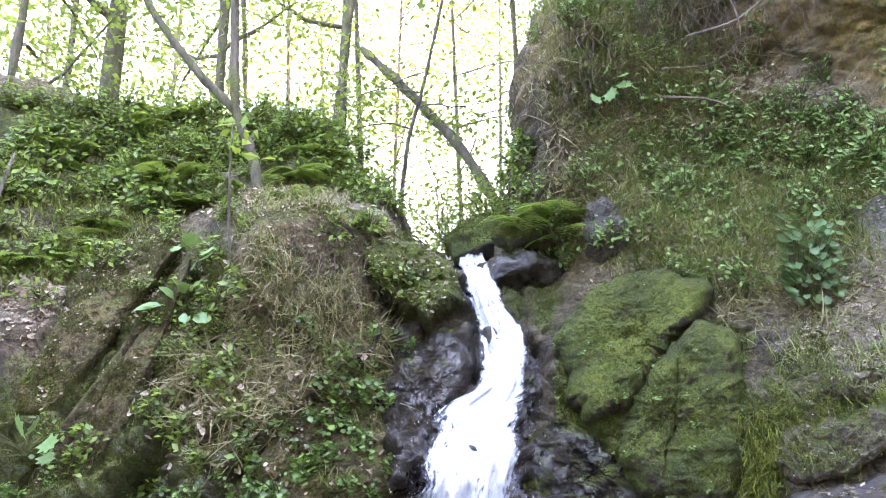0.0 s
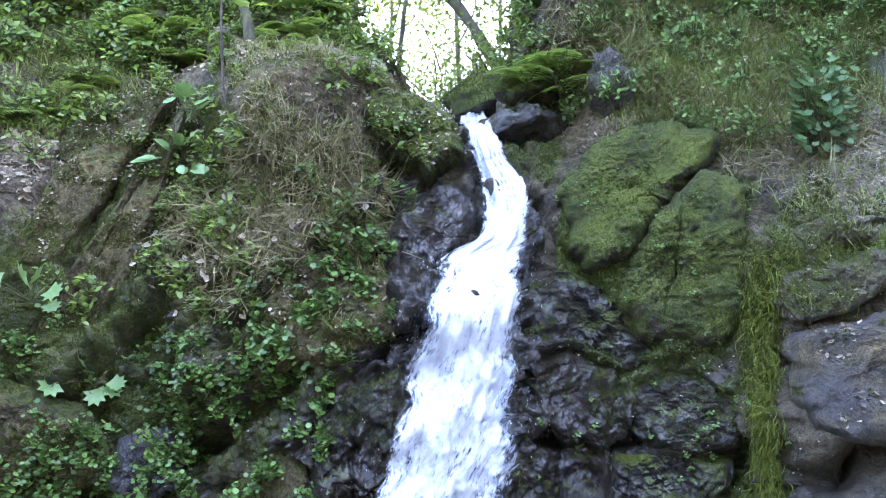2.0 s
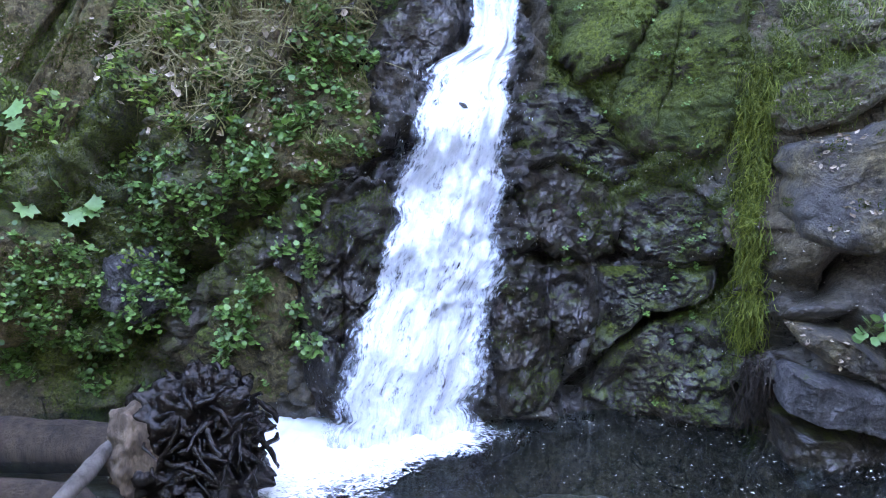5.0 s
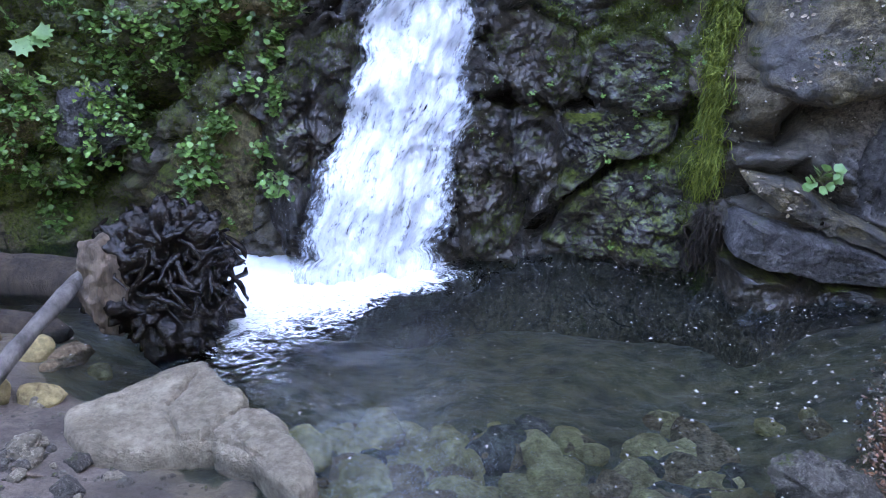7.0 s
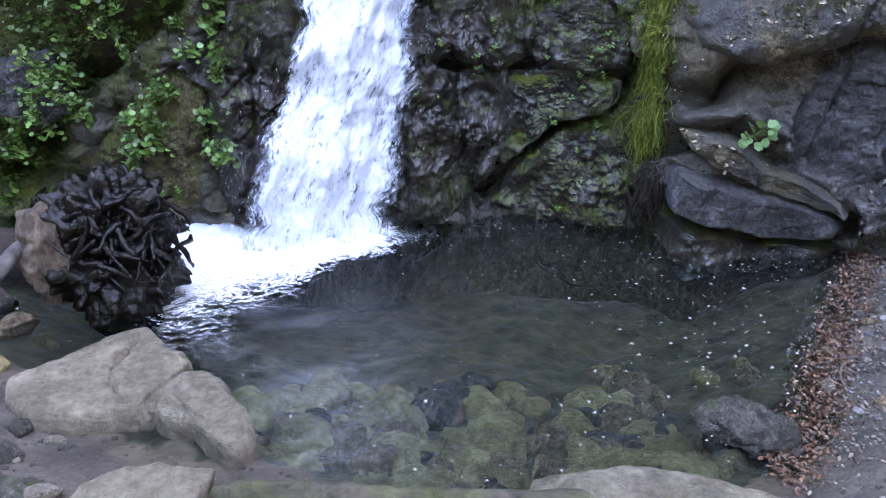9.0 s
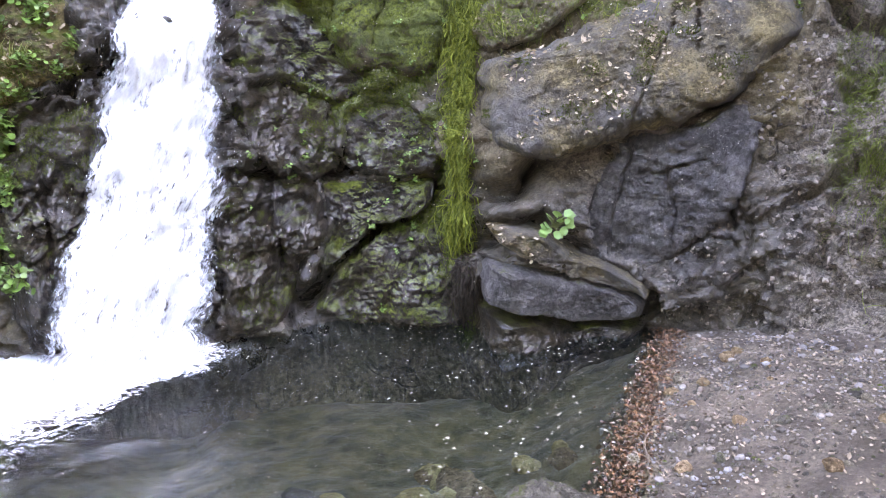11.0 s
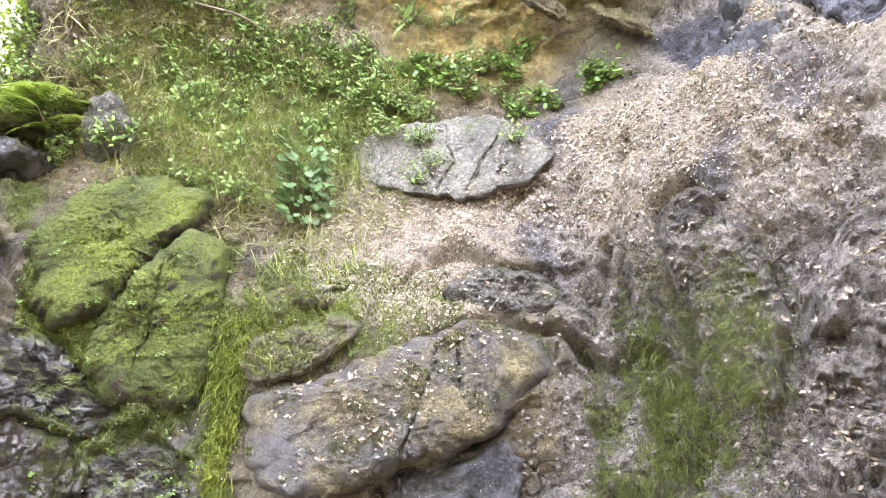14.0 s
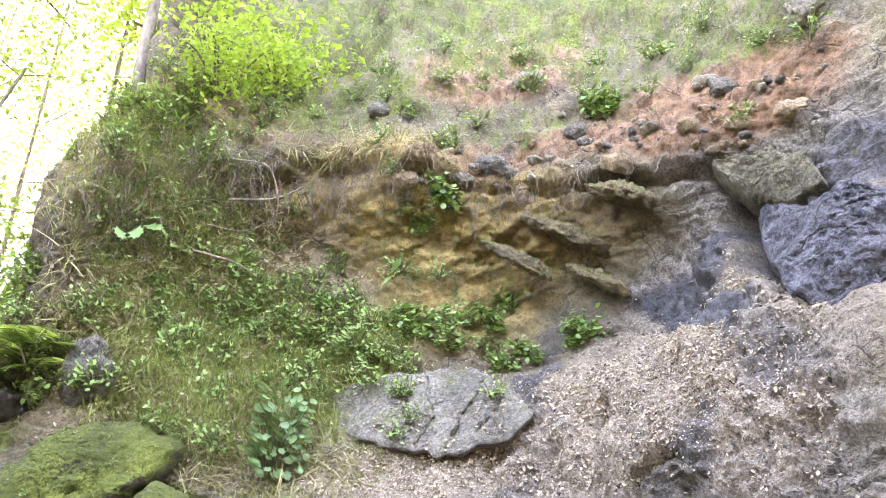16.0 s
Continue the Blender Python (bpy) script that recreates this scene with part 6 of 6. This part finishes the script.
rng = np.random.default_rng(77)


def up_from(turn, r, z, lean_a, top, bow=0.0):
    """A spine from the ground at a turn and distance: top metres up, leaning by lean_a degrees of turn."""
    return [tuple(polar(turn, r, z)), tuple(polar(turn + lean_a * .45 + bow, r + .1, z + top * .45)), tuple(polar(turn + lean_a, r + .2, z + top))]


tree("mossy slim tree standing on the bank", up_from(-25.2, 8.2, 4.3, 2.0, 7), .105, .08, rng, 10, 2.0, 20, .08, .08)
tree("thin forked tree rooted on the outcrop", [(-1.28, 5.15, 3.0), (-1.38, 5.3, 3.55), (-1.52, 5.3, 3.95), (-1.56, 5.35, 5.2), (-1.55, 5.4, 7)], .045, .025, rng, 4, 1.4, 14, .08, .8)
tree("dark leaning limb of a forked tree", [(-1.53, 5.3, 3.92), (-1.9, 5.3, 4.35), (-2.3, 5.3, 5.0), (-2.6, 5.3, 6.2)], .036, .02, rng, 4, 1.2, 14, .08, .8)
tree("slender leaning tree with flaking bark", up_from(-8.3, 9.0, 4.5, 2.6, 6), .085, .05, rng, 9, 1.8, 18, .08, .1)
tree("young tree with thin grey trunk", up_from(-17.5, 9.5, 4.7, 1.5, 7), .07, .045, rng, 9, 1.8, 18, .08, .1)
tree("thin young tree on the far bank", up_from(-31.5, 7.6, 4.3, 2.4, 5), .045, .028, rng, 8, 1.5, 18, .075, .1)
tree("crooked small tree over the stream", [tuple(polar(-3.6, 7.6, 3.3)), tuple(polar(-2.6, 7.6, 4.4)), tuple(polar(-1.2, 7.6, 5.1)), tuple(polar(1.2, 7.8, 6.6))], .028, .016, rng, 6, 1.0, 12, .08, .4)
tree("pale straight tree on the cliff's brink", up_from(10.8, 5.3, 4.55, -.5, 5), .05, .035, rng, 6, 1.3, 30, .085, .2, BRIGHT, DEAD)
for a, r, z, h in ((-38, 11, 5, 8), (-12, 13, 5, 9), (-21, 14, 5.5, 9), (-4, 15, 4.6, 9), (1.5, 13, 4.1, 9), (4.5, 17, 5, 10), (-29, 15, 5.6, 9), (8, 20, 7, 9), (-9, 17, 6, 10), (-33, 12, 5.2, 9), (-17, 18, 6, 10)):
    tree("tall tree in the sunny wood behind", up_from(a, r, z, rng.uniform(-2, 2), h), .045, .025, rng, 12, 2.4, 18, .11, .05, CANOPY, DEAD, .42)

log = [tuple(polar(-6.2, 8.2, 5.8)), tuple(polar(-2, 7.9, 5.05)), tuple(polar(1.6, 7.6, 4.35)), tuple(polar(4.6, 7.3, 3.6))]
thing("leaning_log", "dead pale trunk leaning across the stream gap", "log", mesh_from("leaning_log", *limb(smooth_line(log, 8), .05, .06, 10, 3), BARK))

# Trees added out of view towards the sun, dense enough to shade the hillside.
for x, y, z, h in ((6.6, 4.7, 9.7, 6), (5.7, 4.0, 8.8, 5), (7.4, 5.4, 10.3, 6.5), (6.3, 3.2, 9.3, 5), (4.2, 7.6, 8.6, 6.5), (6.4, 8.4, 10.2, 6), (7.4, 6.6, 10.6, 6), (3.0, 9.5, 8.5, 7), (8.6, 4.2, 10.3, 5), (8.2, 1.8, 10.2, 5), (9.8, 5.6, 10.6, 6)):
    tree("unseen hilltop tree added to shade the slope below", [(x, y, z), (x + .1, y, z + h * .5), (x, y + .2, z + h)], .12, .05, rng, 12, 2.4, 60, .17, .3, CANOPY, None, .45)

# Unseen trees added behind the camera to block sky and bounced light.
for x, y, h in ((-1.5, -4.2, 8), (3.4, -6.0, 8.5), (9, -2.4, 8), (-7.0, 1.0, 7.5), (.8, -7.5, 9), (-4.5, -6.5, 9), (5.5, -6, 9), (-7.5, -2.5, 8)):
    z = float(ground_height(np.array([x]), np.array([y]))[0])
    tree("unseen broad tree added behind to shade the gully", [(x, y, z - .1), (x + .2, y, z + h * .4), (x, y + .2, z + h * .75)], .16, .06, rng, 14, 2.6, 34, .2, .35, SHADE, None, .5)

for a, r, z, h in ((-15, 11, 5, 8.5), (-6.2, 10.5, 4.2, 9.5), (6.5, 11, 4.8, 9), (-28, 10, 5, 8.5)):
    tree("tall tree whose crown hangs over the stream", up_from(a, r, z, rng.uniform(-2, 2), h), .045, .03, rng, 14, 2.4, 24, .1, .55, CANOPY, None, .4)

# bushes that close the view up the stream
for s, (a, r, z, w, n, mat, label) in enumerate([(-2, 9.5, 3.5, .9, 60, CANOPY, "sunlit thicket up the stream"), (2.5, 9, 3.6, .8, 60, CANOPY, "pale leafy thicket over the stream"), (5.5, 8.6, 4.0, .8, 60, CANOPY, "yellow-green bush by the earth wall"), (-8, 10, 4.6, 1.1, 70, CANOPY, "sunlit bush on the far bank"), (0, 12, 5.2, 1.5, 90, CANOPY, "tall sunny bush in the gap"), (-13, 7.6, 4.2, .35, 50, LEAF, "dark bush on the bank"), (-20, 7.4, 4.4, .4, 60, LEAF, "dense dark shrub on the bank"), (-31, 8.5, 4.6, .5, 60, CANOPY, "sunlit shrub at the top of the bank"), (5, 6.6, 3.5, .5, 50, CANOPY, "bush beside the stream's ledge"), (17, 5.1, 5.3, .4, 50, BRIGHT, "bright green shrub on the cliff's brink"), (22, 5.4, 5.65, .38, 50, BRIGHT, "fresh green shrub above the overhang")]):
    rr = np.random.default_rng(200 + s)
    base_ = np.array(polar(a, r, z - w * .8))
    ob = thing("bush", label, "bush", group="bushes")
    tips, bits = [], []
    for _ in range(n // 5):
        line = bough(rr, base_ + rr.normal(0, .1 * w, 3), (rr.normal(), rr.normal(), 1.3), w * rr.uniform(.7, 1.7), 6, .04)
        bits.append(limb(line, .018, .004, 5))
        tips += list(line[2:])
    part("stem", mesh_from("stem", *join(bits), BARK), ob)
    part("crown", mesh_from("crown", *leaf_cloud(rr, np.array(tips), .2 * w + .05, 34, .045 + .013 * w), mat, smooth=False), ob)

# unseen wood added on the slopes all round, also behind the camera, darkened to cut fill
far = []
rr = np.random.default_rng(404)
for _ in range(300):
    a, r = rr.uniform(0, 2 * np.pi), rr.uniform(16, 60)
    if abs((math.degrees(a) + 180) % 360 - 180) < 62:
        continue
    x, y = r * math.sin(a), r * math.cos(a)
    z0 = .10 * max(math.hypot(x, y - 1) - 7, 0) ** 1.05
    far.append(np.array([x, y, z0 + (4 if y > 0 else 0)]) + np.concatenate([rr.normal(0, (1.6, 1.6, 2.2), (26, 3)) + (0, 0, 5.0)]))
thing("far_wood", "unseen dark wood added round the gully to cut fill light", "wood", mesh_from("far_wood", *leaf_cloud(rr, np.concatenate(far), .55, 14, .34), SHADE, smooth=False), kind="stuff")


# ---- the stump, logs and small things of the bank ----
ROTTEN = bark_material("rotten_brown_wood", (0.03, 0.02, 0.014), (0.17, 0.125, 0.085))


def root_wad():
    """An upturned stump: a lumpy core bound with wet roots."""
    r = np.random.default_rng(61)
    wet_wood = Mat("wet_black_wood")
    col = wet_wood.mix(wet_wood.noise(12, 6, .7), (0.0015, 0.0012, 0.001), (0.011, 0.008, 0.006))
    wet_wood.done(col, .1, wet_wood.bump(wet_wood.noise(25, 5, .6), .4, .02), Specular_IOR_Level=.3)
    ob = thing("tree_stump", "wet black upturned stump with tangled roots in the pool", "stump", at=pose(-1.02, 2.98, .26, 0, 0, 8))
    part("core", rock_mesh("core", (.24, .19, .27), 62, wet_wood.m, detail=6, facets=0, rough=.35, fine=.05), ob)
    for i in range(120):
        d = r.normal(0, 1, 3)
        d[2] = abs(d[2]) - .3
        d /= np.linalg.norm(d)
        start = d * np.array([.23, .18, .26])
        way = np.cross(d, r.normal(0, 1, 3)) + d * r.uniform(-.1, .45)
        line = bough(r, start, way, r.uniform(.1, .3), 8, .03)
        pull = np.linalg.norm(line / np.array([.32, .26, .35]), axis=1)
        line = line / np.maximum(pull, 1)[:, None]
        rad = r.uniform(.008, .024)
        part("root", mesh_from("root", *tube(line, np.linspace(rad, rad * .4, 9), 8, .5, r.random() * 9), wet_wood.m), ob)
    pale = rock_mesh("broken_wood", (.09, .12, .2), 64, ROTTEN, detail=5, facets=5, rough=.25, fine=.016)
    chip = part("broken_wood", pale, ob, "pale splintered wood on the stump's flank")
    chip.location = (-.22, -.1, .02)
    return ob


SUNKEN = bark_material("waterlogged_bark", (0.012, 0.009, 0.006), (0.06, 0.042, 0.026))
DRIFT = bark_material("grey_driftwood", (0.05, 0.044, 0.04), (0.17, 0.155, 0.14))
root_wad()
thing("driftwood", "grey weathered branch propped against the stump", "branch", mesh_from("driftwood", *limb(smooth_line([(-1.62, 2.05, .02), (-1.5, 2.35, .14), (-1.36, 2.7, .3), (-1.28, 2.92, .36)], 8), .034, .026, 9, 2), DRIFT))
thing("sunken_log", "brown waterlogged log lying behind the stump", "log", mesh_from("sunken_log", *limb(smooth_line([(-3.2, 3.5, .02), (-2.4, 3.62, .03), (-1.7, 3.55, .02), (-1.2, 3.45, -.03)], 8), .12, .1, 12, 4), SUNKEN))
thing("sunken_log", "dark log half under water by the mossy wall", "log", mesh_from("sunken_log", *limb(smooth_line([(-3.2, 3.15, -.03), (-2.3, 3.2, .0), (-1.5, 3.1, -.03)], 8), .09, .07, 12, 5), SUNKEN))
thing("bank_log", "dark wet log along the pool's near edge", "log", mesh_from("bank_log", *limb(smooth_line([(-.45, 1.72, .06), (.1, 1.62, .06), (.6, 1.55, .07)], 8), .05, .045, 10, 6), BARK))

rng = np.random.default_rng(91)
# stones on the bank, in the pool and along the left channel
PEB = [rock_mesh("stone", (1, rng.uniform(.6, .85), rng.uniform(.4, .6)), 300 + s, m, detail=3, facets=5, rough=.2, fine=.06) for s, m in enumerate((PALE, GREY, PEBBLE, OCHRE, GREY, PEBBLE))]


def stones(label, rows, group):
    for x, y, s, k in rows:
        z = float(ground_height(np.array([x]), np.array([y]))[0])
        if "pool" in group:
            z = min(z + s * .1, -s * .6 - .022)
        thing("stone", label, "stone", PEB[k], group, at=pose(x, y, z + s * .12, rng.uniform(-12, 12), rng.uniform(-12, 12), rng.uniform(0, 360)) @ Matrix.Scale(s, 4))


stones("small grey stone on the gravel bank", [(rng.uniform(-1.75, -.9), rng.uniform(1.35, 2.25), .015 + .055 * rng.random() ** 1.6, int(rng.choice([0, 1, 4, 4]))) for _ in range(120)], "stones on the bank")
stones("rounded stone under the pool's clear water", [(rng.uniform(-.45, 1.1), 1.75 + .95 * rng.random() ** 1.5, .03 + .09 * rng.random() ** 1.5, int(rng.choice([2, 2, 5, 2, 3, 4]))) for _ in range(210)], "stones in the pool")
stones("yellowish stone in the shallow channel", [(rng.uniform(-2.3, -1.3), rng.uniform(2.4, 3.1), rng.uniform(.04, .11), int(rng.choice([2, 3, 0]))) for _ in range(22)], "stones in the channel")
stones("small stone among dead leaves on the shore", [(rng.uniform(1.5, 2.4), rng.uniform(1.5, 2.6), rng.uniform(.012, .04), int(rng.choice([0, 1, 3]))) for _ in range(40)], "stones on the shore")
for x, y, s, k in ((1.42, 2.3, .07, 3), (1.3, 2.42, .06, 2), (1.45, 2.42, .06, 5)):
    stones("ochre stone under the shallow water", [(x, y, s, k)], "stones in the pool")

# stones lodged in the bank's lip
for a, z, s, m in ((33.9, 4.28, .09, OCHRE), (35.3, 4.45, .08, OCHRE), (40.5, 4.5, .1, GREY), (42, 4.42, .06, GREY), (44.5, 4.5, .05, PALE), (47.8, 4.75, .075, GREY), (48.5, 4.62, .05, GREY), (51, 4.35, .09, OCHRE), (53.5, 4.6, .06, PALE), (58, 4.95, .07, PALE), (59.5, 4.8, .08, GREY), (62, 4.7, .06, OCHRE), (64, 4.4, .09, OCHRE), (66, 5.2, .12, PALE), (44, 5.35, .1, PALE), (38.5, 4.4, .06, PALE), (43.2, 4.25, .05, OCHRE), (56.5, 4.5, .07, OCHRE), (60.5, 4.45, .08, OCHRE), (31, 5.0, .07, GREY)):
    p, n = on_face(a, z)
    q = p + n * s * .25
    rock("lodged_stone", "stone lodged in the crumbling edge of the bank", q, (s * 1.3, s, s * .75), (rng.uniform(-20, 20), rng.uniform(-20, 20), -a + rng.uniform(-20, 20)), int(rng.integers(400, 900)), m, "stone", "stones in the bank", detail=4, facets=8, fine=.008)

for _ in range(60):
    a = rng.uniform(34, 67)
    p, n = on_face(a, 4.32 + .006 * (a - 45) + rng.normal(.12, .16))
    s = rng.uniform(.02, .055)
    thing("lodged_stone", "small stone lodged in the crumbling edge of the bank", "stone", PEB[int(rng.choice([0, 1, 3, 3, 4]))], "stones in the bank", at=Matrix.Translation(p + n * s * .3) @ pose(0, 0, 0, rng.uniform(-30, 30), rng.uniform(-30, 30), rng.uniform(0, 360)) @ Matrix.Scale(s, 4))

# dead leaves and gravel on the shore and bank
n = 4600
x, y = rng.uniform(1.15, 2.9, n), rng.uniform(.9, 2.9, n)
keep = (shore(x) - y > -.12) & (np.hypot(x, y) < 3.6)
x, y = x[keep], y[keep]
z = ground_height(x, y)
v, f = scatter(CURLED, np.stack([x, y, np.maximum(z, 0) + .006], -1), frames_for(np.tile(up3, (len(x), 1)), rng, .3, .006 + .019 * rng.random(len(x)) ** 2))
thing("shore_leaves", "dead leaves strewn over the brown shore", "dead leaves", mesh_from("shore_leaves", v, f, leaf_material("trodden_leaf", (0.06, 0.042, 0.03), (0.42, 0.33, 0.25), 0.05, 0.6), smooth=False), kind="stuff")
n = 2600
x = rng.uniform(1.15, 2.35, n)
y = shore(x) - rng.normal(.03, .07, n)
v, f = scatter(CURLED, np.stack([x, y, np.maximum(ground_height(x, y), 0) + .007], -1), frames_for(np.tile(up3, (n, 1)), rng, .4, rng.uniform(.008, .026, n)))
thing("wet_leaves", "reddish sodden leaves washed up along the shore", "dead leaves", mesh_from("wet_leaves", v, f, leaf_material("sodden_leaf", (0.03, 0.014, 0.008), (0.26, 0.13, 0.07), 0.05, 0.4), smooth=False), kind="stuff")
# Floating petals and scraps; many of the pale flecks stand in for water sparkle.
n = 2400
x, y = rng.uniform(-1.6, 2.5, n), rng.uniform(1.7, 3.6, n)
keep = (y - shore(x) > .05) & (rng.random(n) < .3 + .7 * ramp(x, .2, 1.6))
x, y = x[keep], y[keep]
v, f = scatter(FLECK, np.stack([x, y, 0 * x + .018], -1), frames_for(np.tile(up3, (len(x), 1)), rng, .15, .008 + .017 * rng.random(len(x)) ** 2))
thing("petals_and_sparkle", "pale petals and leaf scraps on the pool, also standing for sparkle", "petals", mesh_from("petals_and_sparkle", v, f, PETAL, smooth=False), kind="stuff")
gk = Mat("mixed_gravel")
GRITSTONE = gk.done(gk.mix(gk.rand(), (0.05, 0.042, 0.036), gk.mix(gk.noise(6), (0.28, 0.22, 0.17), (0.26, 0.26, 0.27))), .7)
GRIT = BALLS[1][0] * (1, .8, .6), BALLS[1][1]
n = 4000
x, y = rng.uniform(1.1, 2.9, n), rng.uniform(1.7, 3.2, n)
keep = (shore(x) - y > -.2) & (np.hypot(x, y) < 3.7)
x, y = x[keep], y[keep]
v, f = scatter(GRIT, np.stack([x, y, ground_height(x, y) + .003], -1), frames_for(np.tile(up3, (len(x), 1)), rng, .3, rng.uniform(.003, .009, len(x)) + .012 * (rng.random(len(x)) > .96)))
thing("gravel", "fine grey and brown gravel of the far shore", "gravel", mesh_from("gravel", v, f, GRITSTONE, smooth=False), kind="stuff")
n = 2600
x, y = rng.uniform(-2.0, 2.6, n), rng.uniform(.9, 2.4, n)
keep = shore(x) - y > 0
x, y = x[keep], y[keep]
v, f = scatter(GRIT, np.stack([x, y, ground_height(x, y)], -1), frames_for(np.tile(up3, (len(x), 1)), rng, .4, rng.uniform(.004, .016, len(x))))
thing("gravel", "loose grey gravel on the bank", "gravel", mesh_from("gravel", v, f, GREY), kind="stuff")

# the moss-hung strip down the right wall
pts = [on_face(21.9 + .25 * math.sin(t * 9), 1.62 - 1.2 * t) for t in np.linspace(0, 1, 24)]
line = np.array([p + n * .0 for p, n in pts])
strip = thing("moss_strip", "column of wet moss hanging down to the water", "moss")
part("cushion", mesh_from("cushion", *tube(line, np.linspace(.046, .022, 24) + .009 * np.sin(np.linspace(0, 7, 24)), 14, .4, 5), MOSSY), strip)
tagged(part("moss_fringe", strand_mesh("moss_fringe", STRIP_PLACES, rng.uniform(.04, .16, len(STRIP_PLACES)), .0025, STRANDMOSS, rng), strip, "bright green dripping strands"), "bright green dripping strands", kind="stuff")
low = [on_face(22.4 + rng.normal(0, .4), z) for z in rng.uniform(.16, .44, 260)]
strands("wet_roots", "dark sodden roots trailing from the moss into the pool", low, rng.uniform(.08, .2, len(low)), .0035, SUNKEN, rng)

# saplings, sticks and bare branches
def stick(name, label, pts_, r0, r1, mat=TWIG):
    return thing(name, label, "branch", mesh_from(name, *limb(smooth_line(pts_, 6), r0, r1, 7, r0 * 100), mat))


p, n_ = on_face(-16, 2.5)
sapling = thing("sapling", "thin pale sapling with a few yellow leaves", "sapling")
stem = smooth_line([tuple(p), (p.x - .01, p.y - .05, p.z + .5), (p.x, p.y - .05, p.z + .95)], 6)
part("stem", mesh_from("stem", *limb(stem, .010, .006, 7), DEAD), sapling)
part("foliage", mesh_from("foliage", *leaf_cloud(rng, stem[-3:] + rng.normal(0, .06, (3, 3)), .07, 7, .09), BRIGHT, smooth=False), sapling)
stick("bare_branch", "bare crooked root arching from the bank", [tuple(on_face(18, 4.45)[0]), tuple(np.array(on_face(21.5, 4.4)[0]) + (0, -.2, 0)), tuple(np.array(on_face(22.5, 4.1)[0]) + (0, -.22, 0)), tuple(np.array(on_face(20, 3.95)[0]) + (0, -.15, 0)), tuple(np.array(on_face(17, 3.95)[0]) + (0, -.05, 0))], .007, .004)
stick("bare_branch", "pale dead branch caught in the hanging roots", [tuple(np.array(on_face(19, 4.15)[0]) + (0, -.15, 0)), tuple(np.array(on_face(22, 4.2)[0]) + (0, -.2, 0)), tuple(np.array(on_face(25, 4.32)[0]) + (0, -.12, 0))], .012, .006, DEAD)
stick("bare_branch", "dry stick leaning over the slope", [tuple(np.array(on_face(17, 3.75)[0]) + (0, -.1, 0)), tuple(np.array(on_face(20, 3.7)[0]) + (0, -.16, 0)), tuple(np.array(on_face(22, 3.62)[0]) + (0, -.1, 0))], .01, .005)
stick("bare_branch", "pale bent root on the leafy bank", [tuple(on_face(-32, 2.75)[0]), tuple(np.array(on_face(-30.5, 3.1)[0]) + (0, -.2, 0)), tuple(np.array(on_face(-29.5, 3.6)[0]) + (0, -.25, .0))], .022, .012, DEAD)
stick("bare_branch", "dry twig sticking up by the ledge", [tuple(on_face(9, 2.7)[0]), tuple(np.array(on_face(8, 2.85)[0]) + (0, -.1, 0)), tuple(np.array(on_face(7, 2.95)[0]) + (0, -.15, 0))], .008, .004)
for x, y, turn, length in ((-1.5, 2.0, 20, .3), (-1.36, 1.86, 75, .22), (-1.22, 2.02, -35, .18), (-1.6, 1.75, 50, .34), (-1.05, 1.72, 10, .2), (-1.42, 2.2, 110, .26), (1.62, 2.08, 60, .16), (1.5, 2.0, 120, .12)):
    dx, dy = length * math.cos(radians(turn)) / 2, length * math.sin(radians(turn)) / 2
    line = [(x + k * dx, y + k * dy + .02 * math.sin(3 * k + x), float(ground_height(np.array([x + k * dx]), np.array([y + k * dy]))[0]) + .012) for k in (-1, -.3, .4, 1)]
    stick("fallen_twig", "thin brown twig lying on the gravel bank", line, .007, .003)
